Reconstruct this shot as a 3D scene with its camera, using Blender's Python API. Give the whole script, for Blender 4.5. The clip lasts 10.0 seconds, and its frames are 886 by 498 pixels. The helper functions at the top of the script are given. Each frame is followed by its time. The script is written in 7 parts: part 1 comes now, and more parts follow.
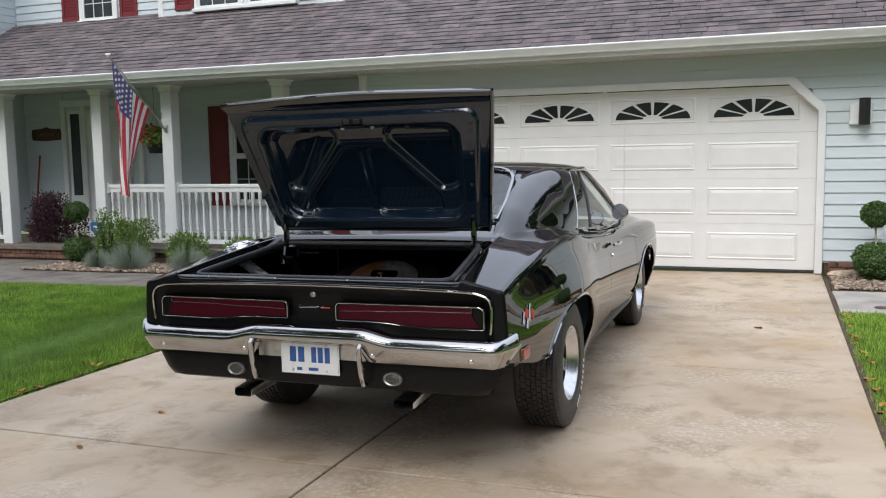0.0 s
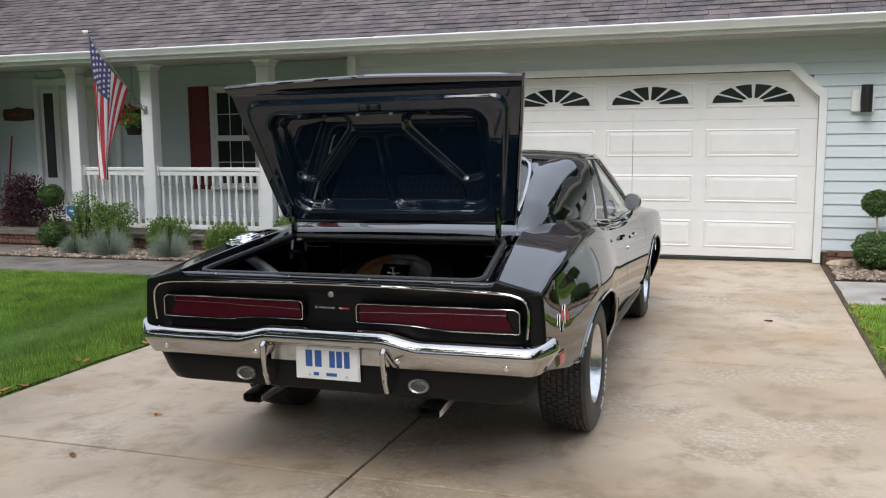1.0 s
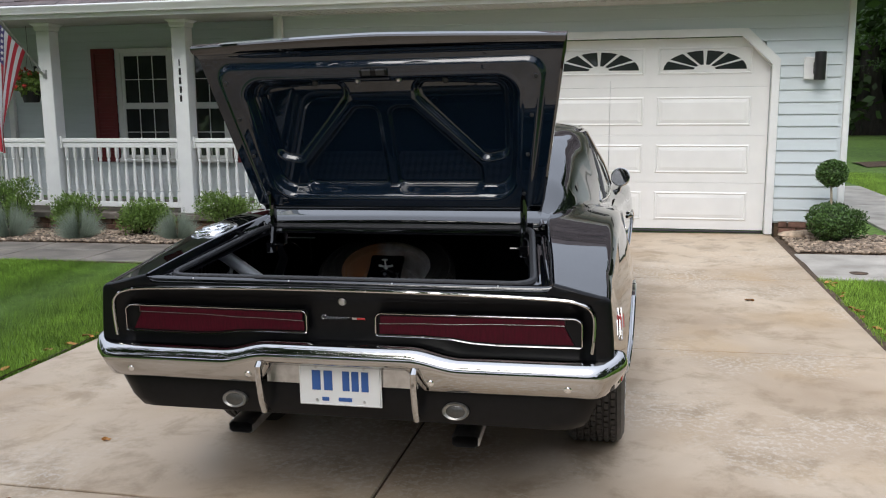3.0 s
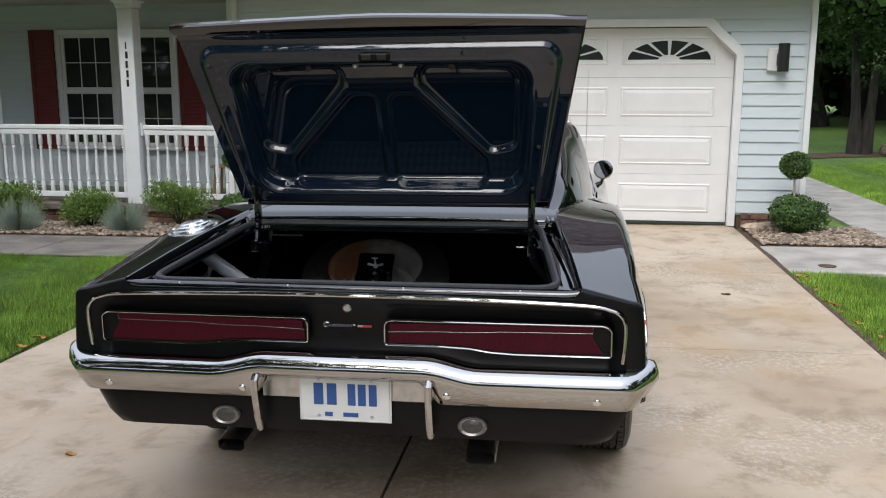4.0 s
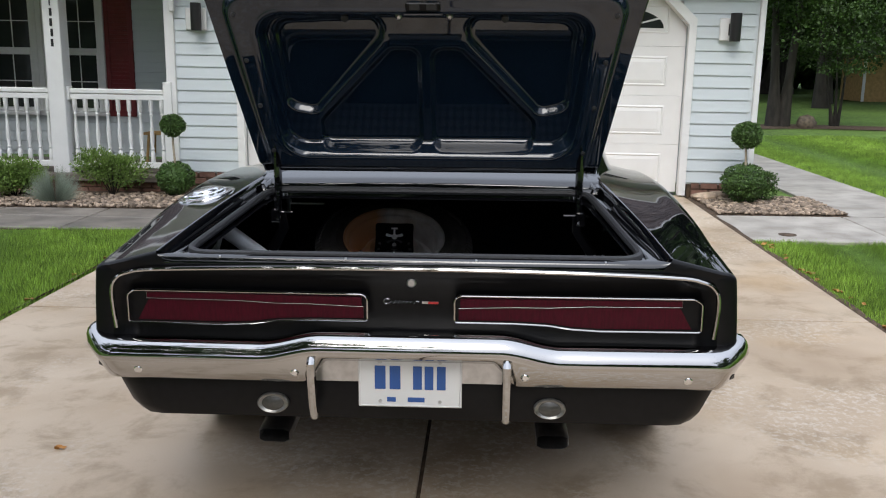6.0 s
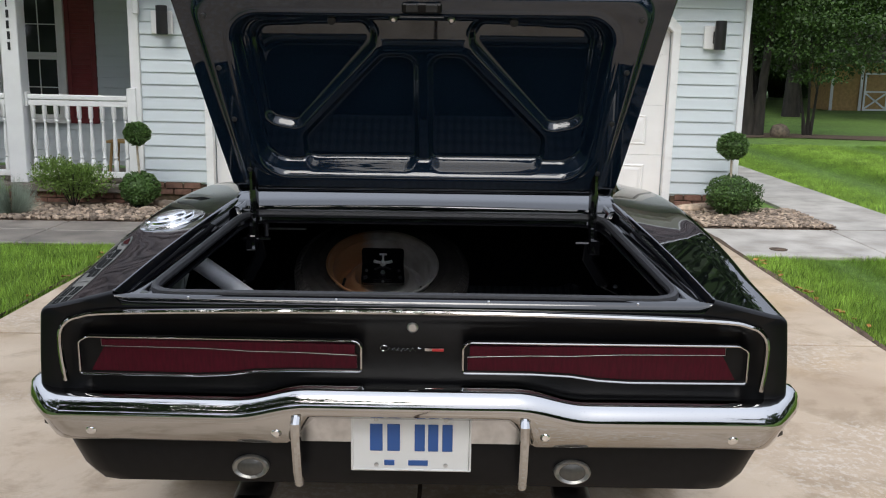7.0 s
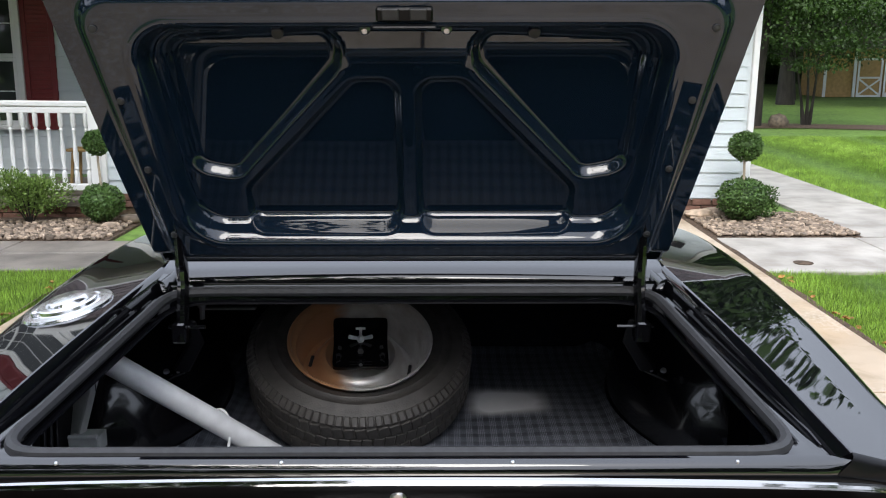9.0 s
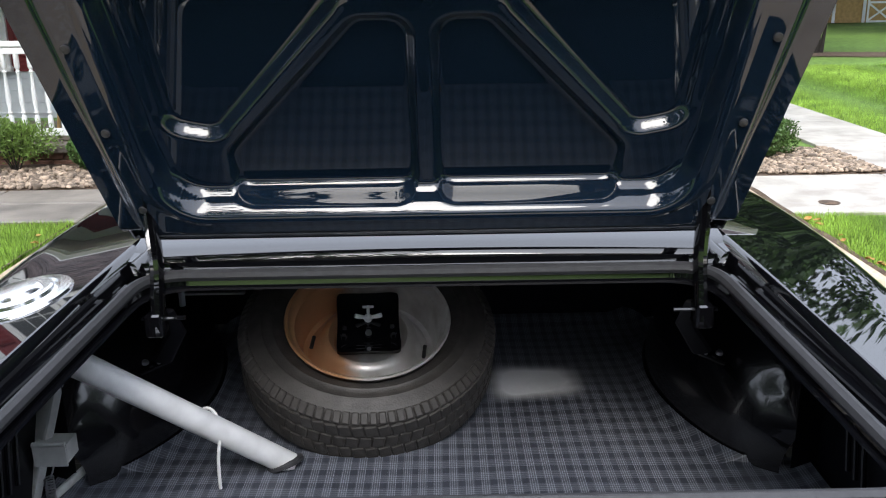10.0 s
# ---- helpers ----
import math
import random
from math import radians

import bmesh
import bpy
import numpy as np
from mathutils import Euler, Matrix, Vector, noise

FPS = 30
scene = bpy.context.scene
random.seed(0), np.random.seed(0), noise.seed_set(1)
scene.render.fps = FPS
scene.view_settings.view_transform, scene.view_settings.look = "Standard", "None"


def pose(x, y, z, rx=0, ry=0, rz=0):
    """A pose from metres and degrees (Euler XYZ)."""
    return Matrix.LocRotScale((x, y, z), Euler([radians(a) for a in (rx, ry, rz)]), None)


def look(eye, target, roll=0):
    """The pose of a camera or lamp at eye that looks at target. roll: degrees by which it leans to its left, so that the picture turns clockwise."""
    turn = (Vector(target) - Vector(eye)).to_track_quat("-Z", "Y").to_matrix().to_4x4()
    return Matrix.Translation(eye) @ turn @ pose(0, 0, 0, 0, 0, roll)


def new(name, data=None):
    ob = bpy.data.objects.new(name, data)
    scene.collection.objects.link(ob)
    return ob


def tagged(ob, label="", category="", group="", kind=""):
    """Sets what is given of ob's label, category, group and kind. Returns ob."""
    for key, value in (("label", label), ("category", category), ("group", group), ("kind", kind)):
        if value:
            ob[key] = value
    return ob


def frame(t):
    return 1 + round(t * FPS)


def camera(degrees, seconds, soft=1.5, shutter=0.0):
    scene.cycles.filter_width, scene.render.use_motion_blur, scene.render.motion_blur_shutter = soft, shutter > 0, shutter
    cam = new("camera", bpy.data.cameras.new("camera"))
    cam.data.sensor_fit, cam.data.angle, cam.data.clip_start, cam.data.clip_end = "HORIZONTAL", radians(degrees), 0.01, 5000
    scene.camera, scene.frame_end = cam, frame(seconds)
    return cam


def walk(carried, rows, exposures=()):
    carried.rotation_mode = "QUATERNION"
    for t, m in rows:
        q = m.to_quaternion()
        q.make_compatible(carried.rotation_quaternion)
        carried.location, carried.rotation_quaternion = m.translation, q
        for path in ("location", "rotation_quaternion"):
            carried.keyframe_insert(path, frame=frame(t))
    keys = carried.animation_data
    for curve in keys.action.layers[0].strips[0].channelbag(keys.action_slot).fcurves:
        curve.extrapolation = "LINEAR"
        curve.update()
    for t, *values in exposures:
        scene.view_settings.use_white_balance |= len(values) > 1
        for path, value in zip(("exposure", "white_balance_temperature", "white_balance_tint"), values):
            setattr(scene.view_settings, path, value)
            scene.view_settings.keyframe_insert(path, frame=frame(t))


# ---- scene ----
cam = camera(53.9, 10.0, 1.1)
PATH = [
    (0, (0.059, -0.121, 1.484), (-0.651, 1.737, 1.281), -1.5),
    (0.5, (-0.096, -0.09, 1.515), (-0.778, 1.777, 1.29), -1.3),
    (1, (-0.268, 0.069, 1.522), (-0.919, 1.944, 1.277), -1.1),
    (1.5, (-0.427, 0.218, 1.544), (-1.037, 2.104, 1.274), -1.0),
    (2, (-0.585, 0.355, 1.546), (-1.147, 2.253, 1.259), -0.9),
    (2.5, (-0.786, 0.444, 1.561), (-1.281, 2.357, 1.251), -1.2),
    (3, (-0.933, 0.554, 1.554), (-1.366, 2.48, 1.23), -1.1),
    (4.5, (-1.386, 0.788, 1.559), (-1.62, 2.74, 1.189), -0.3),
    (5, (-1.556, 0.756, 1.553), (-1.732, 2.71, 1.163), -0.2),
    (6.5, (-1.789, 1.118, 1.497), (-1.846, 3.072, 1.076), 0.6),
    (7, (-1.847, 1.298, 1.516), (-1.869, 3.256, 1.113), 0.7),
    (7.5, (-1.871, 1.457, 1.546), (-1.874, 3.42, 1.163), 0.6),
    (8, (-1.87, 1.651, 1.572), (-1.866, 3.616, 1.199), 0.5),
    (8.5, (-1.869, 1.869, 1.597), (-1.86, 3.83, 1.206), 0.3),
    (9, (-1.871, 2.07, 1.6), (-1.868, 4.024, 1.174), -0.1),
    (9.5, (-1.903, 2.26, 1.615), (-1.897, 4.196, 1.116), -0.5),
    (10, (-1.914, 2.426, 1.601), (-1.915, 4.343, 1.03), -1.0),
]
walk(cam, [(t, look(eye, target, roll)) for t, eye, target, roll in PATH],
     [(0, 0.0), (6.5, 0.0), (7.5, 0.1), (8.5, 0.33), (9.0, 0.53), (9.5, 0.82), (10.0, 0.95)])

# ---- world and light ----
world = bpy.data.worlds.new("overcast_sky")
scene.world = world
world.use_nodes = True
wn, wl = world.node_tree.nodes, world.node_tree.links
wn.clear()
sky = wn.new("ShaderNodeTexSky")
sky.sky_type = "NISHITA"
sky.sun_disc = False
sky.sun_elevation, sky.sun_rotation = radians(47), radians(190)
sky.dust_density = 4.0
grey = wn.new("ShaderNodeHueSaturation")
grey.inputs["Saturation"].default_value = 0.35
grey.inputs["Value"].default_value = 0.12
cloud = wn.new("ShaderNodeMix")
cloud.data_type = "RGBA"
cloud.inputs["Factor"].default_value = 0.7
cloud.inputs["B"].default_value = (0.905, 1.0, 1.20, 1)
wbg = wn.new("ShaderNodeBackground")
wbg.inputs["Strength"].default_value = 1.36
wout = wn.new("ShaderNodeOutputWorld")
wl.new(sky.outputs[0], grey.inputs["Color"])
wl.new(grey.outputs[0], cloud.inputs["A"])
# an overcast sky is brighter overhead than at the horizon
wco = wn.new("ShaderNodeTexCoord")
wsep = wn.new("ShaderNodeSeparateXYZ")
rise = wn.new("ShaderNodeMapRange")
rise.inputs["To Min"].default_value, rise.inputs["To Max"].default_value = 0.62, 1.42
lift = wn.new("ShaderNodeVectorMath")
lift.operation = "SCALE"
wl.new(wco.outputs["Generated"], wsep.inputs[0])
wl.new(wsep.outputs["Z"], rise.inputs["Value"])
wl.new(cloud.outputs["Result"], lift.inputs[0])
wl.new(rise.outputs[0], lift.inputs["Scale"])
wl.new(lift.outputs[0], wbg.inputs["Color"])
wl.new(wbg.outputs[0], wout.inputs["Surface"])

sun = new("sun", bpy.data.lights.new("sun", "SUN"))
sun.data.energy, sun.data.angle, sun.data.color = 1.5, radians(32), (1.0, 0.96, 0.9)
sun.matrix_world = look((-3, -13.5, 19), (0, 4, 0))


# ---- materials ----
def mat(name, col, rough=0.5, metal=0.0, var=0.0, scale=20.0, bump=0.0, bscale=None, coat=0.0, col2=None, rand=0.0, stretch=None, spec=0.5, trans=0.0, big=0.0, bigscale=1.2):
    """Principled material: fine and broad noise in the colour, fine relief, piece-to-piece variation."""
    m = bpy.data.materials.new(name)
    m.use_nodes = True
    n, l = m.node_tree.nodes, m.node_tree.links
    b = n["Principled BSDF"]
    b.inputs["Roughness"].default_value = rough
    b.inputs["Metallic"].default_value = metal
    b.inputs["Specular IOR Level"].default_value = spec
    b.inputs["Coat Weight"].default_value = coat
    b.inputs["Coat Roughness"].default_value = 0.02
    b.inputs["Transmission Weight"].default_value = trans
    b.inputs["Base Color"].default_value = (*col, 1)
    co = n.new("ShaderNodeTexCoord")
    src = co.outputs["Object"]
    if stretch:
        mp = n.new("ShaderNodeMapping")
        mp.inputs["Scale"].default_value = stretch
        l.new(src, mp.inputs["Vector"])
        src = mp.outputs[0]
    out = None
    if var or col2:
        nz = n.new("ShaderNodeTexNoise")
        nz.inputs["Scale"].default_value, nz.inputs["Detail"].default_value = scale, 6
        l.new(src, nz.inputs["Vector"])
        mx = n.new("ShaderNodeMix")
        mx.data_type = "RGBA"
        c2 = col2 or tuple(c * (1 - var) for c in col)
        mx.inputs["A"].default_value = (*[min(1, c * (1 + var * 0.5)) for c in col], 1)
        mx.inputs["B"].default_value = (*c2, 1)
        rp = n.new("ShaderNodeMapRange")
        rp.inputs["From Min"].default_value, rp.inputs["From Max"].default_value = 0.35, 0.65
        l.new(nz.outputs["Fac"], rp.inputs["Value"])
        l.new(rp.outputs[0], mx.inputs["Factor"])
        out = mx.outputs["Result"]
    if big:
        nb = n.new("ShaderNodeTexNoise")
        nb.inputs["Scale"].default_value, nb.inputs["Detail"].default_value = bigscale, 4
        l.new(co.outputs["Object"], nb.inputs["Vector"])
        hs = n.new("ShaderNodeHueSaturation")
        if out:
            l.new(out, hs.inputs["Color"])
        else:
            hs.inputs["Color"].default_value = (*col, 1)
        r2 = n.new("ShaderNodeMapRange")
        r2.inputs["From Min"].default_value, r2.inputs["From Max"].default_value = 0.3, 0.7
        r2.inputs["To Min"].default_value, r2.inputs["To Max"].default_value = 1 - big, 1 + big
        l.new(nb.outputs["Fac"], r2.inputs["Value"])
        l.new(r2.outputs[0], hs.inputs["Value"])
        out = hs.outputs[0]
    if rand:
        oi = n.new("ShaderNodeObjectInfo")
        ge = n.new("ShaderNodeNewGeometry")
        ad = n.new("ShaderNodeMath")
        ad.operation = "ADD"
        l.new(oi.outputs["Random"], ad.inputs[0])
        l.new(ge.outputs["Random Per Island"], ad.inputs[1])
        fr = n.new("ShaderNodeMath")
        fr.operation = "FRACT"
        l.new(ad.outputs[0], fr.inputs[0])
        r3 = n.new("ShaderNodeMapRange")
        r3.inputs["To Min"].default_value, r3.inputs["To Max"].default_value = 1 - rand, 1 + rand
        l.new(fr.outputs[0], r3.inputs["Value"])
        h3 = n.new("ShaderNodeHueSaturation")
        if out:
            l.new(out, h3.inputs["Color"])
        else:
            h3.inputs["Color"].default_value = (*col, 1)
        l.new(r3.outputs[0], h3.inputs["Value"])
        out = h3.outputs[0]
    if out:
        l.new(out, b.inputs["Base Color"])
    if bump:
        nn = n.new("ShaderNodeTexNoise")
        nn.inputs["Scale"].default_value, nn.inputs["Detail"].default_value = bscale or scale * 3, 5
        l.new(src, nn.inputs["Vector"])
        bp = n.new("ShaderNodeBump")
        bp.inputs["Strength"].default_value, bp.inputs["Distance"].default_value = bump, 0.01
        l.new(nn.outputs["Fac"], bp.inputs["Height"])
        l.new(bp.outputs[0], b.inputs["Normal"])
    return m


def concrete_material():
    """Tan driveway concrete: cloudy stains, fine sand grain, patches of worn pale aggregate."""
    m = bpy.data.materials.new("driveway_concrete")
    m.use_nodes = True
    n, l = m.node_tree.nodes, m.node_tree.links
    b = n["Principled BSDF"]
    co = n.new("ShaderNodeTexCoord")

    def nz(scale, detail=5, rough=0.55, dist=0.0):
        q = n.new("ShaderNodeTexNoise")
        q.inputs["Scale"].default_value, q.inputs["Detail"].default_value = scale, detail
        q.inputs["Roughness"].default_value, q.inputs["Distortion"].default_value = rough, dist
        l.new(co.outputs["Object"], q.inputs["Vector"])
        return q.outputs["Fac"]

    def ramp(v, a, c):
        q = n.new("ShaderNodeMapRange")
        q.interpolation_type = "SMOOTHSTEP"
        q.inputs["From Min"].default_value, q.inputs["From Max"].default_value = a, c
        l.new(v, q.inputs["Value"])
        return q.outputs[0]

    def mix(f, a, c):
        q = n.new("ShaderNodeMix")
        q.data_type = "RGBA"
        l.new(f, q.inputs["Factor"])
        for key, s in (("A", a), ("B", c)):
            if isinstance(s, tuple):
                q.inputs[key].default_value = (*s, 1)
            else:
                l.new(s, q.inputs[key])
        return q.outputs["Result"]

    def mul(a, c):
        q = n.new("ShaderNodeMath")
        q.operation = "MULTIPLY"
        l.new(a, q.inputs[0])
        if isinstance(c, float):
            q.inputs[1].default_value = c
        else:
            l.new(c, q.inputs[1])
        return q.outputs[0]
    col = mix(ramp(nz(0.55, 4, 0.6, 0.4), 0.35, 0.68), (0.575, 0.46, 0.338), (0.375, 0.272, 0.178))
    col = mix(mul(ramp(nz(3.1, 8, 0.68, 0.3), 0.46, 0.66), 0.75), col, (0.30, 0.215, 0.13))
    col = mix(mul(ramp(nz(1.1, 4, 0.5), 0.5, 0.7), 0.5), col, (0.52, 0.36, 0.20))
    wear = mul(ramp(nz(0.8, 3), 0.46, 0.62), ramp(nz(30, 8, 0.7), 0.48, 0.60))
    col = mix(mul(wear, 0.6), col, (0.66, 0.60, 0.52))
    col = mix(mul(ramp(nz(240, 2), 0.45, 0.75), 0.22), col, (0.28, 0.22, 0.16))
    l.new(col, b.inputs["Base Color"])
    r = n.new("ShaderNodeMapRange")
    r.inputs["From Min"].default_value, r.inputs["From Max"].default_value = 0.35, 0.65
    r.inputs["To Min"].default_value, r.inputs["To Max"].default_value = 0.36, 0.62
    l.new(nz(1.4, 4), r.inputs["Value"])
    l.new(r.outputs[0], b.inputs["Roughness"])
    bp = n.new("ShaderNodeBump")
    bp.inputs["Strength"].default_value, bp.inputs["Distance"].default_value = 0.15, 0.004
    l.new(nz(150, 4), bp.inputs["Height"])
    l.new(bp.outputs[0], b.inputs["Normal"])
    return m


PAINT = mat("gloss_black_paint", (0.003, 0.003, 0.004), 0.6, coat=1.0, spec=0.0)
# black lid paint with its bluish reflected sheen put into the base colour
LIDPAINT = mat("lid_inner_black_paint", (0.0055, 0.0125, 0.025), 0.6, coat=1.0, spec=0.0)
SATIN = mat("satin_black_paint", (0.005, 0.005, 0.006), 0.34, spec=0.2, var=0.2, scale=40)
CHROME = mat("chrome", (0.48, 0.475, 0.468), 0.05, 1.0, bump=0.012, bscale=14)
CAPCHROME = mat("polished_cap_alloy", (0.80, 0.80, 0.81), 0.2, 1.0)
LAMPRING = mat("dull_lamp_ring", (0.26, 0.255, 0.24), 0.3, 0.7, var=0.1, scale=30)
STEEL = mat("brushed_steel", (0.6, 0.6, 0.61), 0.28, 1.0, var=0.15, scale=30)
ALLOY = mat("polished_alloy", (0.70, 0.70, 0.71), 0.26, 1.0, var=0.1, scale=25)
RUBBER = mat("tyre_rubber", (0.044, 0.040, 0.037), 0.52, var=0.35, scale=30, bump=0.15, bscale=180)
SEAL = mat("rubber_seal", (0.032, 0.032, 0.035), 0.55, var=0.2, scale=60)
BLACKMETAL = mat("black_enamel", (0.004, 0.004, 0.005), 0.5, coat=1.0, spec=0.0)
TRUNKBOARD = mat("black_fibre_board", (0.010, 0.011, 0.015), 0.95, spec=0.05, var=0.2, scale=40)
TRUNKPAINT = mat("trunk_black_paint", (0.005, 0.005, 0.007), 0.3, var=0.3, scale=12, spec=0.25)
TRUNKGLOSS = mat("trunk_gloss_enamel", (0.006, 0.006, 0.008), 0.22, coat=0.6, spec=0.5, bump=0.03, bscale=25)
REDLENS = mat("red_lens", (0.052, 0.0006, 0.008), 0.3, var=0.25, scale=25, coat=0.1, spec=0.15, stretch=(6, 1, 1))
REDMARK = mat("red_marker", (0.42, 0.03, 0.03), 0.2, coat=0.6)
WHITEPLASTIC = mat("white_plastic", (0.78, 0.79, 0.79), 0.45, var=0.03, scale=8)
LAMPLENS = mat("frosted_lamp_lens", (0.05, 0.048, 0.042), 0.4, var=0.2, scale=120, coat=0.5)
BLUEINK = mat("blue_ink", (0.03, 0.10, 0.33), 0.5)
WHITEINK = mat("white_ink", (0.75, 0.75, 0.73), 0.6)
def thin_glass():
    """A thin tinted pane: see-through, with clear reflections towards grazing angles."""
    m = bpy.data.materials.new("tinted_glass")
    m.use_nodes = True
    n, l = m.node_tree.nodes, m.node_tree.links
    n.remove(n["Principled BSDF"])
    tr, gl, mx, fr = n.new("ShaderNodeBsdfTransparent"), n.new("ShaderNodeBsdfGlossy"), n.new("ShaderNodeMixShader"), n.new("ShaderNodeFresnel")
    tr.inputs["Color"].default_value = (0.74, 0.86, 0.80, 1)
    gl.inputs["Roughness"].default_value = 0.01
    fr.inputs["IOR"].default_value = 1.65
    l.new(fr.outputs[0], mx.inputs[0])
    l.new(tr.outputs[0], mx.inputs[1])
    l.new(gl.outputs[0], mx.inputs[2])
    l.new(mx.outputs[0], n["Material Output"].inputs["Surface"])
    return m


GLASS = thin_glass()
for m, ior in ((PAINT, 1.88), (LIDPAINT, 1.62), (BLACKMETAL, 1.8)):
    m.node_tree.nodes["Principled BSDF"].inputs["Coat IOR"].default_value = ior
UPHOLSTERY = mat("black_vinyl", (0.012, 0.012, 0.013), 0.45, var=0.2, scale=30, bump=0.1, bscale=150)
SILVER = mat("silver_paint", (0.74, 0.74, 0.74), 0.42, 0.12, var=0.12, scale=18)
def rim_material():
    """Silver-painted steel rim, one side still in orange-brown rust primer with a soft broken edge."""
    m = mat("painted_steel_rim", (0.66, 0.645, 0.62), 0.32, 0.35, var=0.15, scale=14, col2=(0.48, 0.45, 0.42))
    n, l = m.node_tree.nodes, m.node_tree.links
    b = n["Principled BSDF"]
    old = b.inputs["Base Color"].links[0].from_socket
    co = n.new("ShaderNodeTexCoord")
    sp = n.new("ShaderNodeSeparateXYZ")
    l.new(co.outputs["Object"], sp.inputs[0])
    nz = n.new("ShaderNodeTexNoise")
    nz.inputs["Scale"].default_value = 11
    ad = n.new("ShaderNodeMath")
    ad.operation = "MULTIPLY_ADD"
    l.new(nz.outputs["Fac"], ad.inputs[0])
    ad.inputs[1].default_value = 0.05
    l.new(sp.outputs["X"], ad.inputs[2])
    mr = n.new("ShaderNodeMapRange")
    mr.inputs["From Min"].default_value, mr.inputs["From Max"].default_value = 0.0, -0.05
    l.new(ad.outputs[0], mr.inputs["Value"])
    mx = n.new("ShaderNodeMix")
    mx.data_type = "RGBA"
    l.new(mr.outputs[0], mx.inputs["Factor"])
    l.new(old, mx.inputs["A"])
    mx.inputs["B"].default_value = (0.62, 0.33, 0.17, 1)
    l.new(mx.outputs["Result"], b.inputs["Base Color"])
    return m


RIMSTEEL = rim_material()
PRIMER = mat("grey_primer", (0.64, 0.65, 0.63), 0.55, var=0.12, scale=30)
CONCRETE = concrete_material()
FLAGSTONE = mat("damp_brown_flagstone", (0.235, 0.205, 0.175), 0.5, var=0.35, scale=3.0, col2=(0.13, 0.115, 0.10), bump=0.3, bscale=26, big=0.2, bigscale=1.5)
WALKSTONE = mat("stamped_concrete", (0.45, 0.42, 0.375), 0.6, var=0.3, scale=3.0, col2=(0.30, 0.27, 0.235), bump=0.3, bscale=26, big=0.15, bigscale=1.5)
SIDING = mat("pale_blue_vinyl_siding", (0.60, 0.66, 0.685), 0.5, var=0.03, scale=6, bump=0.06, bscale=70, stretch=(0.15, 1, 4), rand=0.02)
WHITE = mat("white_trim_paint", (0.78, 0.79, 0.785), 0.45, var=0.04, scale=5, bump=0.03, bscale=60)
GUTTERWHITE = mat("gutter_enamel", (0.74, 0.75, 0.75), 0.35, var=0.06, scale=3)
DOORWHITE = mat("garage_door_white", (0.80, 0.80, 0.79), 0.42, var=0.03, scale=4, bump=0.05, bscale=120)
# soffit and porch concrete colours lowered to deepen the shade in the porch
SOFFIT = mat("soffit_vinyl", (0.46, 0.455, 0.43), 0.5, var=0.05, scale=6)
DARKGLASS = mat("dark_window_glass", (0.035, 0.041, 0.041), 0.03, spec=0.6, var=0.3, scale=2)
SHINGLE = mat("asphalt_shingle", (0.15, 0.12, 0.12), 0.9, var=0.35, scale=5, col2=(0.09, 0.08, 0.084), bump=0.5, bscale=220, rand=0.2)
PALESTEM = mat("pale_stem", (0.42, 0.36, 0.27), 0.7, var=0.25, scale=25)
SHUTTER = mat("dark_red_shutter", (0.17, 0.018, 0.022), 0.5, var=0.12, scale=8)
BRICK = mat("brown_brick", (0.20, 0.105, 0.075), 0.85, var=0.35, scale=14, bump=0.4, bscale=80, rand=0.2)
PORCHSTONE = mat("porch_concrete", (0.17, 0.145, 0.12), 0.75, var=0.25, scale=5, bump=0.25, bscale=60)
LAMPBLACK = mat("matt_black_lamp", (0.014, 0.014, 0.016), 0.45)
SOIL = mat("mulch_soil", (0.10, 0.066, 0.042), 0.95, var=0.55, scale=18, bump=0.6, bscale=60)
LAWN = mat("lawn_ground", (0.115, 0.205, 0.032), 0.9, var=0.35, scale=9, col2=(0.075, 0.135, 0.02), bump=0.5, bscale=120, big=0.22, bigscale=0.35)
BLADE = mat("grass_blade", (0.235, 0.37, 0.055), 0.6, rand=0.7, var=0.3, scale=3.0, col2=(0.15, 0.25, 0.035), big=0.22, bigscale=0.6, spec=0.3)
ROCK = mat("river_rock", (0.32, 0.245, 0.18), 0.75, var=0.45, scale=12, rand=0.62, bump=0.2, bscale=50)
BARK = mat("tree_bark", (0.032, 0.027, 0.022), 0.9, var=0.5, scale=9, bump=0.8, bscale=22, stretch=(1, 1, 0.25))
BOX_LEAF = mat("boxwood_leaf", (0.065, 0.125, 0.03), 0.5, rand=0.45, spec=0.35)
GREEN_LEAF = mat("perennial_leaf", (0.155, 0.245, 0.055), 0.5, rand=0.4, spec=0.35)
FESCUE = mat("blue_fescue", (0.27, 0.32, 0.25), 0.6, rand=0.3)
PURPLE_LEAF = mat("purple_leaf", (0.055, 0.02, 0.03), 0.5, rand=0.4)
TREE_LEAF = mat("tree_leaf", (0.036, 0.072, 0.014), 0.55, rand=0.5, spec=0.3)
DEADLEAF = mat("fallen_leaf", (0.33, 0.15, 0.04), 0.8, rand=0.5)
REDFLOWER = mat("red_flower", (0.5, 0.05, 0.03), 0.6, rand=0.3)
FLAGRED = mat("flag_red", (0.52, 0.035, 0.05), 0.75, var=0.1, scale=30, bump=0.1, bscale=300)
FLAGWHITE = mat("flag_white", (0.75, 0.74, 0.72), 0.75, var=0.05, scale=30, bump=0.1, bscale=300)
FLAGBLUE = mat("flag_blue", (0.10, 0.08, 0.20), 0.75, var=0.1, scale=30, bump=0.1, bscale=300)
